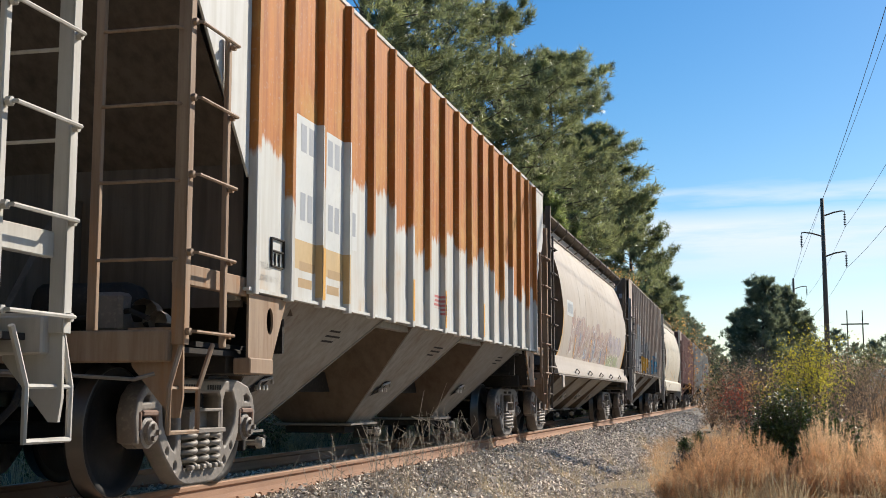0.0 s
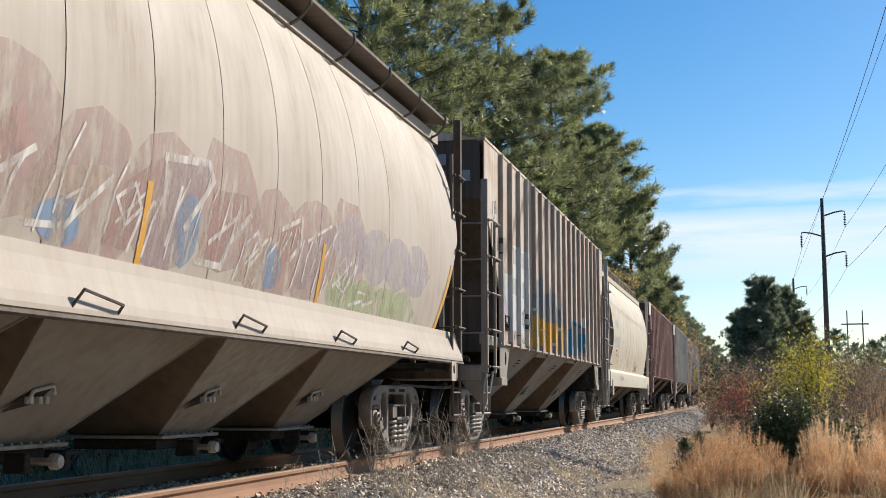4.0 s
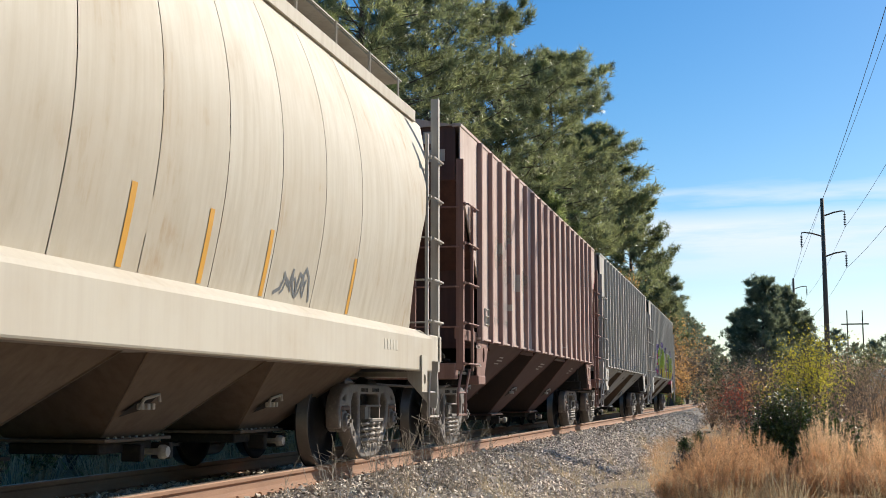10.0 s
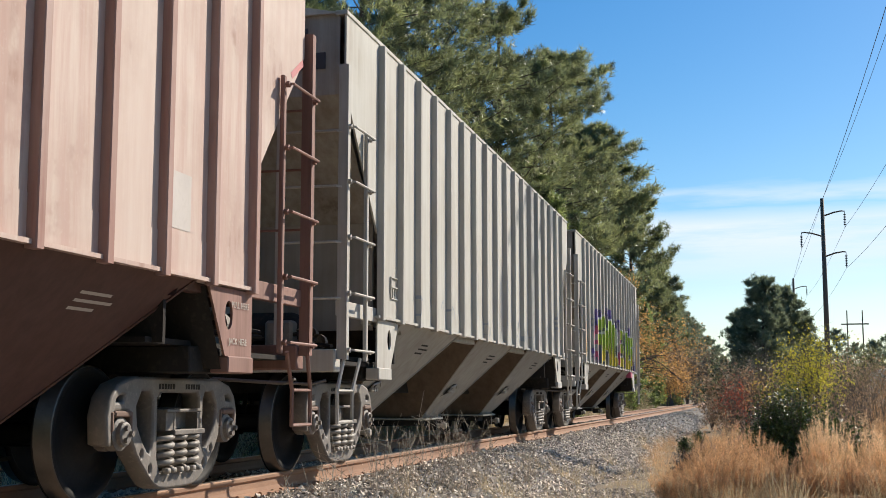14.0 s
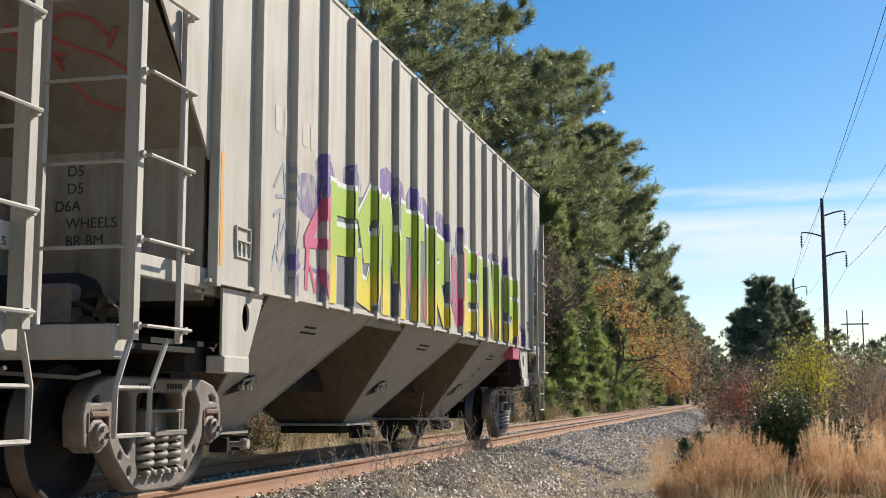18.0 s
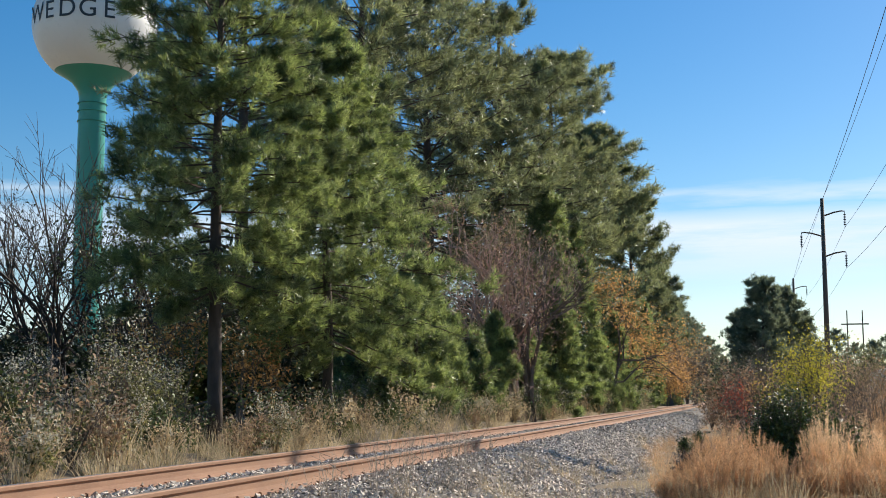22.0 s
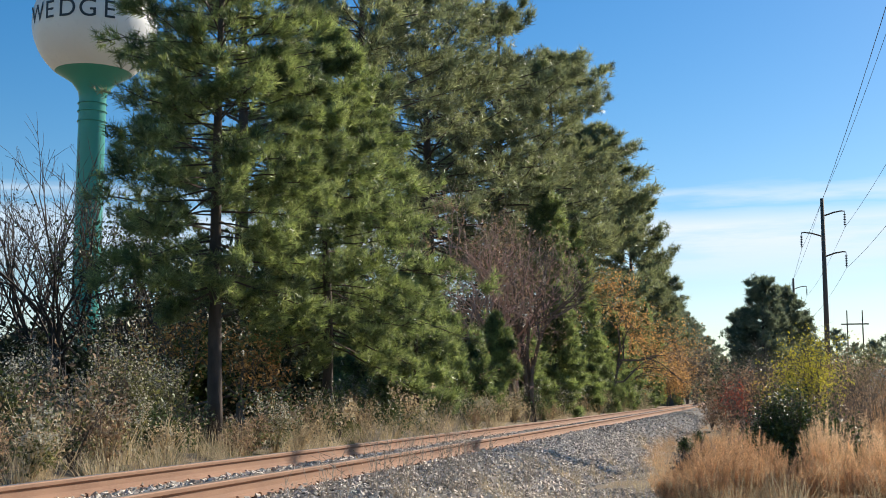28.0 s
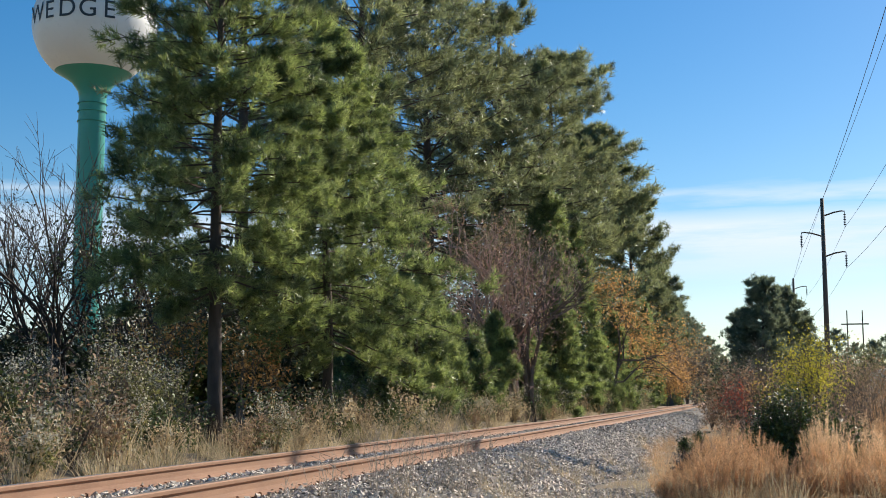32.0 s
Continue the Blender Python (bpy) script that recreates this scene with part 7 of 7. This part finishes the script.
on_ribs(TAN_CAR, [rect(-6.66, -6.0, 1.64, 2.75), rect(-5.75, -5.2, 1.64, 3.3), rect(-4.95, -4.4, 1.64, 3.3), rect(3.0, 3.55, 2.3, 2.6)], PATCH, "paint_patch", "fresh whitish paint patch", 0.002)
on_ribs(TAN_CAR, scrawl(-6.6, 1.85, 0.55, 0.7, 47, 0.04, 5), LILAC, "graffiti", "lilac sprayed scrawl", 0.004)
on_ribs(TAN_CAR, scrawl(-4.93, 1.85, 0.5, 0.5, 41, 0.018, 8) + scrawl(-4.93, 1.66, 0.4, 0.14, 42, 0.014, 7) + scrawl(-5.7, 1.66, 0.45, 0.2, 43, 0.014, 9) + scrawl(-4.25, 2.0, 0.35, 0.35, 44, 0.014, 6) + scrawl(-7.35, 3.5, 0.4, 0.4, 45, 0.018, 6) + scrawl(-7.0, 3.0, 0.35, 0.3, 46, 0.016, 6), BLACK, "graffiti", "thin dark scrawl", 0.006)
words(TAN_CAR, "2\" TREAD", -6.62, 1.86, 0.06, GREYINK, PX, "small stencilled words")
words(TAN_CAR, "COND SHOE", -6.62, 1.75, 0.06, GREYINK, PX, "small stencilled words")

# the rusting car: white patches behind the marks, amber strips on ribs
on_ribs(ORANGE_CAR, [rect(-5.9, -5.22, 2.12, 3.24), rect(-5.12, -4.43, 2.12, 3.24), rect(-4.3, -4.05, 2.2, 2.8)], PATCH, "paint_patch", "clean white paint patch", 0.003)
on_ribs(ORANGE_CAR, [rect(-5.9, -5.22, 1.64, 2.12), rect(-5.12, -4.43, 1.64, 2.12)], flat_paint("ochre_patch", (0.52, 0.36, 0.17)), "paint_patch", "ochre stained paint patch", 0.003)
on_ribs(ORANGE_CAR, bars(-5.66, -5.26, 2.92, 3.17, 2) + bars(-4.95, -4.55, 2.92, 3.17, 2) + bars(-5.66, -5.30, 2.30, 2.55, 2) + bars(-4.92, -4.55, 2.30, 2.55, 2) + bars(-4.2, -4.05, 2.34, 2.58, 1), GREYINK, "mark", "plain grey mark", 0.0045)
on_ribs(ORANGE_CAR, lines(-5.7, -5.25, 1.7, 2.0, 2) + lines(-4.95, -4.5, 1.7, 2.0, 2), flat_paint("ochre_dim", (0.40, 0.26, 0.12)), "mark", "small faded text lines", 0.0045)
on_ribs(ORANGE_CAR, lines(-0.92, -0.45, 1.78, 2.05, 5, 4), REDINK, "mark", "small red text lines", 0.003)
on_ribs(ORANGE_CAR, [rect(-HALF + 0.777 * k - 0.04, -HALF + 0.777 * k + 0.04, 1.62, 2.1) for k in (2, 6, 8, 11)], AMBER, "reflective_strip", "amber reflective strip", 0.003)
words(ORANGE_CAR, "TREAD", -6.55, 1.78, 0.055, GREYINK, PX, "small stencilled words")
words(ORANGE_CAR, "COND SHOE", -6.6, 1.68, 0.055, GREYINK, PX, "small stencilled words")

# the red car
words(RED_CAR, "WARNING", -0.66, 2.36, 0.075, PALEINK, PX, "faded white stencilled words")
on_ribs(RED_CAR, lines(-0.64, -0.18, 1.88, 2.32, 6, 2) + lines(-0.6, -0.25, 1.72, 1.8, 2, 3), PALEINK, "mark", "faded text lines", 0.003)
on_ribs(RED_CAR, [rect(4.72, 5.12, 1.9, 2.3)], flat_paint("dull_white_panel", (0.52, 0.46, 0.42)), "paint_patch", "dull white stencil panel", 0.003)
words(RED_CAR, "LD LMT", -5.62, 2.14, 0.10, PALEINK, PX, "faded white stencilled words")
words(RED_CAR, "LT WT", -5.60, 1.88, 0.10, PALEINK, PX, "faded white stencilled words")
words(RED_CAR, "64400", -4.86, 1.88, 0.11, PALEINK, PX, "white stencilled figures")
on_ribs(RED_CAR, bars(-4.86, -4.44, 2.14, 2.25, 5) + bars(-3.98, -3.70, 2.52, 2.82, 2), PALEINK, "mark", "worn pale mark", 0.003)
on_ribs(RED_CAR, [blot(-5.4, 3.0, 0.20, 0.26, 301), blot(-4.65, 3.5, 0.22, 0.35, 302), blot(-4.65, 2.75, 0.2, 0.22, 303), blot(-3.1, 2.75, 0.16, 0.2, 304)], worn_paint("pale_worn_patch", (0.60, 0.53, 0.44), 0.55), "paint_patch", "pale flaking paint patch", 0.002)
words(RED_CAR, "PULL HERE", -6.95, 1.44, 0.05, PALEINK, PX, "white stencilled words")
words(RED_CAR, "JACK HERE", -6.92, 1.18, 0.05, PALEINK, PX, "white stencilled words")
words(RED_CAR, "PULL HERE", 5.86, 1.42, 0.05, PALEINK, PX, "white stencilled words")
words(RED_CAR, "JACK HERE", 5.82, 1.14, 0.05, PALEINK, PX, "white stencilled words")
on_ribs(RED_CAR, stroke([(7.3, 3.72), (7.05, 3.55)], 0.06), REDINK, "paint_patch", "red smear", 0.003)

# the pale grey car
on_ribs(GREY_CAR, sum([scrawl(y, 1.66, w, h, 50 + k, 0.018, n) for k, (y, w, h, n) in enumerate([(-5.6, 0.5, 0.3, 7), (-3.95, 0.6, 0.35, 8), (-1.5, 0.55, 0.25, 7), (1.15, 0.6, 0.4, 8), (2.0, 0.5, 0.3, 6), (3.25, 0.6, 0.35, 8), (4.1, 0.55, 0.5, 6), (4.9, 0.5, 0.35, 9)])], []), GREYINK, "graffiti", "thin grey scrawl", 0.003)
on_ribs(GREY_CAR, lines(5.4, 5.95, 2.1, 2.5, 4, 8), GREYINK, "mark", "small grey text lines", 0.003)
words(GREY_CAR, "2 INCH HF", 6.95, 1.615, 0.05, BLACK, 1.522, "small black stencilled words")
words(GREY_CAR, "COMP. SHOES", 6.95, 1.545, 0.05, BLACK, 1.522, "small black stencilled words")
red_tag = Form()
for pts in ([(0.58, 3.36), (0.67, 3.41), (0.8, 3.42), (0.95, 3.38), (1.02, 3.28), (1.11, 3.33), (0.99, 3.22)], [(0.58, 3.36), (0.59, 3.29), (0.74, 3.23), (0.94, 3.16), (1.12, 3.05)], [(0.14, 3.25), (0.34, 3.24), (0.47, 3.21), (0.63, 3.19), (0.54, 3.13)], [(0.40, 3.19), (0.38, 2.97)], [(0.51, 3.27), (0.57, 3.1)], [(0.59, 3.05), (0.68, 2.92), (0.84, 2.86), (1.01, 2.84)], [(0.27, 3.39), (0.31, 3.31)]):
    red_tag.tube([(x, -7.88 + (3.75 - z) * 0.99 - 0.012, z) for x, z in pts], 0.016, 5)
part("graffiti", red_tag, REDINK, GREEN_CAR, "red sprayed scrawl on the end sheet")

# text lines on the hopper bays

def bay_lines(car, mat, y, z, n, seed):
    f = Form()
    g = random.Random(seed)
    for k in range(n):
        zz = z - 0.048 * k
        x = 0.42 + (1.53 - 0.42) * (zz - 0.42) / (1.58 - 0.42) + 0.006
        x2 = 0.42 + (1.53 - 0.42) * (zz + 0.018 - 0.42) / (1.58 - 0.42) + 0.006
        w = g.uniform(0.30, 0.48)
        f.add([(x, y, zz), (x, y + w, zz), (x2, y + w, zz + 0.018), (x2, y, zz + 0.018)], [(0, 1, 2, 3)])
    part("mark", f, mat, car, "small text lines too faint to read")


for car, ink in ((ORANGE_CAR, GRIME_SHADE), (TAN_CAR, GRIME_SHADE), (RED_CAR, PALEINK), (GREY_CAR, GRIME_SHADE), (GREEN_CAR, GRIME_SHADE), (LEAD_CAR, GRIME_SHADE)):
    for yb in (-4.3, -0.2, 4.0):
        bay_lines(car, ink, yb, 1.38, 2 if car is GREEN_CAR else 3, int(yb * 10))
    cf = Form()
    for a in (-6.33, -6.06):
        cf.box(PX, PX + 0.02, a - 0.007, a + 0.007, 1.82, 2.06)
    cf.box(PX, PX + 0.016, -6.25, -6.24, 1.82, 1.93).box(PX, PX + 0.016, -6.16, -6.15, 1.82, 1.93)
    for a in (1.82, 1.95, 2.055):
        cf.box(PX, PX + 0.02, -6.33, -6.06, a - 0.006, a + 0.006)
    part("card_holder", cf, GRIME_SHADE if car in (ORANGE_CAR, TAN_CAR) else PALE_TRIM, car, "small steel card holder")

# the pinkish rounded car
ZS, EV = 1.40, 4.25
on_round(PINK_CAR, [rect(-5.95, -5.0, 2.5, 2.83)], PATCH, "paint_patch", "white paint patch", 0.003, ZS, EV)
on_round(PINK_CAR, bars(-5.85, -5.05, 2.56, 2.77, 4), GREYINK, "mark", "plain grey mark", 0.005, ZS, EV)
wash = worn_paint("faded_pink_wash", (0.46, 0.31, 0.29), 0.7)
on_round(PINK_CAR, [blot(-4.2 + 0.95 * k, 2.05 + 0.12 * math.sin(2.1 * k), 0.62, 0.52, 120 + k) for k in range(8)], wash, "graffiti", "faded pink sprayed wash", 0.0015, ZS, EV)
on_round(PINK_CAR, [blot(-3.6, 2.1, 0.12, 0.2, 130), blot(-2.6, 1.75, 0.25, 0.15, 131), blot(-1.0, 1.9, 0.2, 0.25, 132), blot(0.6, 1.8, 0.2, 0.2, 133)], worn_paint("faded_blue", (0.22, 0.33, 0.50), 0.8), "graffiti", "faded blue sprayed patches", 0.0026, ZS, EV)
on_round(PINK_CAR, [blot(2.5 + 0.7 * k, 1.72, 0.5, 0.22, 140 + k) for k in range(4)], worn_paint("faded_green", (0.40, 0.47, 0.27)), "graffiti", "faded green sprayed patch", 0.004, ZS, EV)
on_round(PINK_CAR, [blot(2.6 + 0.8 * k, 2.2, 0.55, 0.3, 150 + k) for k in range(4)], worn_paint("faded_violet", (0.46, 0.41, 0.46)), "graffiti", "faded violet sprayed patch", 0.0035, ZS, EV)
chalk = worn_paint("chalk_outline", (0.72, 0.68, 0.65), 0.95)
g = random.Random(17)
fills, sc = {"rose": [], "mauve": [], "tan": []}, []
y = -5.3
for k in range(12):
    w, lo, hi = g.uniform(0.55, 0.85), g.uniform(1.62, 1.72), g.uniform(2.25, 2.75) - 0.04 * k
    lean = g.uniform(0.05, 0.35)
    shape = [(y, lo), (y + w * 0.55, lo + g.uniform(-0.02, 0.08)), (y + w * 0.6 + lean * 0.3, (lo + hi) / 2 - 0.1), (y + w + lean * 0.4, hi - g.uniform(0.05, 0.4)), (y + w * 0.75 + lean, hi), (y + lean * 0.8, hi - g.uniform(0.0, 0.3))]
    fills[("rose", "mauve", "rose", "tan")[k % 4]].append(shape)
    ring = shape + shape[:1]
    keep = g.randint(2, 4)
    sc += stroke(ring[keep - 2:keep + 2], g.uniform(0.025, 0.055))
    sc += stroke([(y + w * g.uniform(0.2, 0.4), lo + 0.15), (y + w * g.uniform(0.4, 0.7) + lean * 0.5, hi - g.uniform(0.1, 0.35))], g.uniform(0.015, 0.04))
    if k % 3 == 1:
        sc += stroke([(y + 0.1, lo + 0.3), (y + 0.3, lo + 0.42), (y + 0.42, lo + 0.28), (y + 0.25, lo + 0.15), (y + 0.1, lo + 0.3)], 0.03)
    y += w + g.uniform(-0.12, 0.1)
for c, tone in (("rose", (0.42, 0.26, 0.235)), ("mauve", (0.39, 0.30, 0.31)), ("tan", (0.47, 0.37, 0.30))):
    on_round(PINK_CAR, fills[c], worn_paint("worn_" + c, tone, 0.85), "graffiti", f"faded {c} sprayed letter shapes", 0.0018 + 0.0001 * len(c), ZS, EV)
for k in range(34):
    y0, z0 = -5.0 + 0.235 * k + g.uniform(-0.1, 0.1), g.uniform(1.62, 1.95)
    up = g.uniform(0.25, 0.75) * (1.0 - 0.012 * k)
    sc += stroke([(y0, z0), (y0 + 0.12 * up + g.uniform(-0.03, 0.05), z0 + 0.55 * up), (y0 + 0.35 * up, z0 + up)], g.uniform(0.012, 0.03))
sc += stroke([(-5.55, 1.7), (-5.15, 2.35), (-4.85, 2.25), (-5.2, 1.62), (-5.55, 1.7)], 0.035)
sc += [blot(-5.32, 1.85, 0.05, 0.06, 1), blot(-5.18, 2.05, 0.05, 0.06, 2), blot(-5.05, 2.22, 0.05, 0.06, 3)]
on_round(PINK_CAR, sc, chalk, "graffiti", "chalky white sprayed outlines", 0.0030, ZS, EV)
on_round(PINK_CAR, [rect(y, y + 0.075, 1.5, 2.15) for y in (-4.45, -1.65, 1.75)] + stroke([(-6.86, 1.55), (-6.62, 1.75), (-6.49, 2.05), (-6.45, 2.62)], 0.07) + stroke([(6.10, 1.52), (6.38, 1.98), (6.66, 2.42)], 0.09), AMBER, "reflective_strip", "amber reflective strip", 0.0055, ZS, EV)

# the cream rounded car
ZS, EV = 1.55, 4.32
on_round(CREAM_CAR, bars(-5.02, -4.22, 2.78, 3.05, 4) + bars(-5.1, -3.8, 2.24, 2.52, 5), flat_paint("faded_blue_grey_mark", (0.42, 0.43, 0.44)), "mark", "faded plain mark", 0.003, ZS, EV)
words(CREAM_CAR, "198800", -4.72, 2.07, 0.075, GREYINK, 1.555, "faded stencilled figures")
words(CREAM_CAR, "64200", -4.68, 1.93, 0.075, GREYINK, 1.545, "faded stencilled figures")
on_round(CREAM_CAR, lines(-5.2, -4.9, 1.95, 2.12, 2, 5), GREYINK, "mark", "faded text lines", 0.003, ZS, EV)
on_round(CREAM_CAR, [rect(y, y + 0.075, 1.57, 2.12) for y in (-4.05, -0.85, 0.33, 1.5, 3.72)] + [[(-5.78, 1.57), (-5.70, 1.57), (-5.62, 2.12), (-5.70, 2.12)]], AMBER, "reflective_strip", "amber reflective strip", 0.004, ZS, EV)
on_round(CREAM_CAR, scrawl(1.85, 1.6, 0.75, 0.32, 91, 0.035, 8) + scrawl(1.95, 1.58, 0.6, 0.22, 92, 0.025, 7), SLATE, "graffiti", "dark sprayed scrawl", 0.003, ZS, EV)
f = Form()
for y0, n in ((-4.0, 9), (4.6, 5)):
    for k in range(n):
        f.box(1.60, 1.603, y0 + 0.11 * k, y0 + 0.11 * k + 0.07, 1.25, 1.36)
part("mark", f, flat_paint("sill_mark", (0.60, 0.55, 0.46)), CREAM_CAR, "faint worn mark on the sill")


def bay_words(car, body, y, z, size, label):
    """Stencilled words on a sloping hopper bay."""
    ob = words(car, body, y, z, size, BLACK, 1.0, label)
    x = 0.42 + 1.11 * (z - 0.42) / 1.16 + 0.03
    ob.matrix_basis = Matrix(((0, 0.635, 0.773, x), (1, 0, 0, y), (0, 0.773, -0.635, z), (0, 0, 0, 1)))


bay_words(GREEN_CAR, "1656", 4.0, 1.16, 0.06, "small black stencilled figures")
bay_words(GREEN_CAR, "CU FT", 3.92, 1.06, 0.06, "small black stencilled words")
bay_words(GREEN_CAR, "A", 4.02, 0.96, 0.055, "small black stencilled letter")
part("end_cap_box", Form().box(1.40, 1.56, 4.98, 5.52, 1.37, 1.575, 0.01), PINK, GREEN_CAR, "pink sprayed steel box under the sill")
for k, row in enumerate(("D5", "D5", "D6A", "WHEELS", "BR BM")):
    ob = words(GREEN_CAR, row, 0.0, 0.0, 0.085, BLACK, 0.0, "small black stencilled words")
    ob.matrix_basis = Matrix(((1, 0, 0, 0.32 - 0.10 * (k == 2)), (0, 0, -1, -6.745), (0, 1, 0, 2.42 - 0.135 * k), (0, 0, 0, 1)))
for car, ink in ((RED_CAR, PALEINK), (GREY_CAR, BLACK)):
    f = Form()
    for k in range(5):
        z = 2.28 - 0.10 * k
        f.box(0.0, 0.42 + 0.05 * (k % 3), -8.06, -8.055, z, z + 0.055)
    board = part("notice_board", Form().box(-0.1, 0.62, -8.055, -8.045, 1.80, 2.40), PALE_END if ink is BLACK else RED_DARK, car, "flat sheet with small text lines")
    part("mark", f, ink, board, "small text lines too faint to read")
for car, ink in ((GREEN_CAR, BLACK), (GREY_CAR, BLACK), (RED_CAR, PALEINK), (TAN_CAR, GREYINK)):
    f = Form()
    for z, n in ((4.28, 3), (4.02, 4)):
        for k in range(n):
            f.box(0.62 + 0.19 * k, 0.74 + 0.19 * k, -7.895, -7.885, z, z + 0.17)
    part("mark", f, ink, car, "plain marks on the end sheet")
on_ribs(RED_CAR, scrawl(-4.4, 2.5, 0.5, 0.5, 71, 0.02, 6) + scrawl(1.6, 1.7, 0.5, 0.3, 72, 0.016, 7), PALEINK, "graffiti", "thin pale scrawl", 0.003)


def travelled(t):
    """Metres the train has gone at t seconds; it slows a little."""
    def way(u):
        q = (u - 10) / 10
        return 10 * (5.4188 * q - 0.1745 * q ** 2 + 0.02448 * q ** 3 - 0.0206 * q ** 4)
    return way(min(t, 21.0)) - way(0.0) + max(0.0, t - 21.0) * 5.05


def motions():
    for car, yc in CARS:
        walk(car, [(t * 0.5, pose(0, yc - travelled(t * 0.5), 0)) for t in range(65)])
    for ws, y, start in WHEELSETS:
        walk(ws, [(t * 0.1, pose(0, y, AXLE, start + math.degrees(travelled(t * 0.1) / AXLE))) for t in range(321)])


motions()
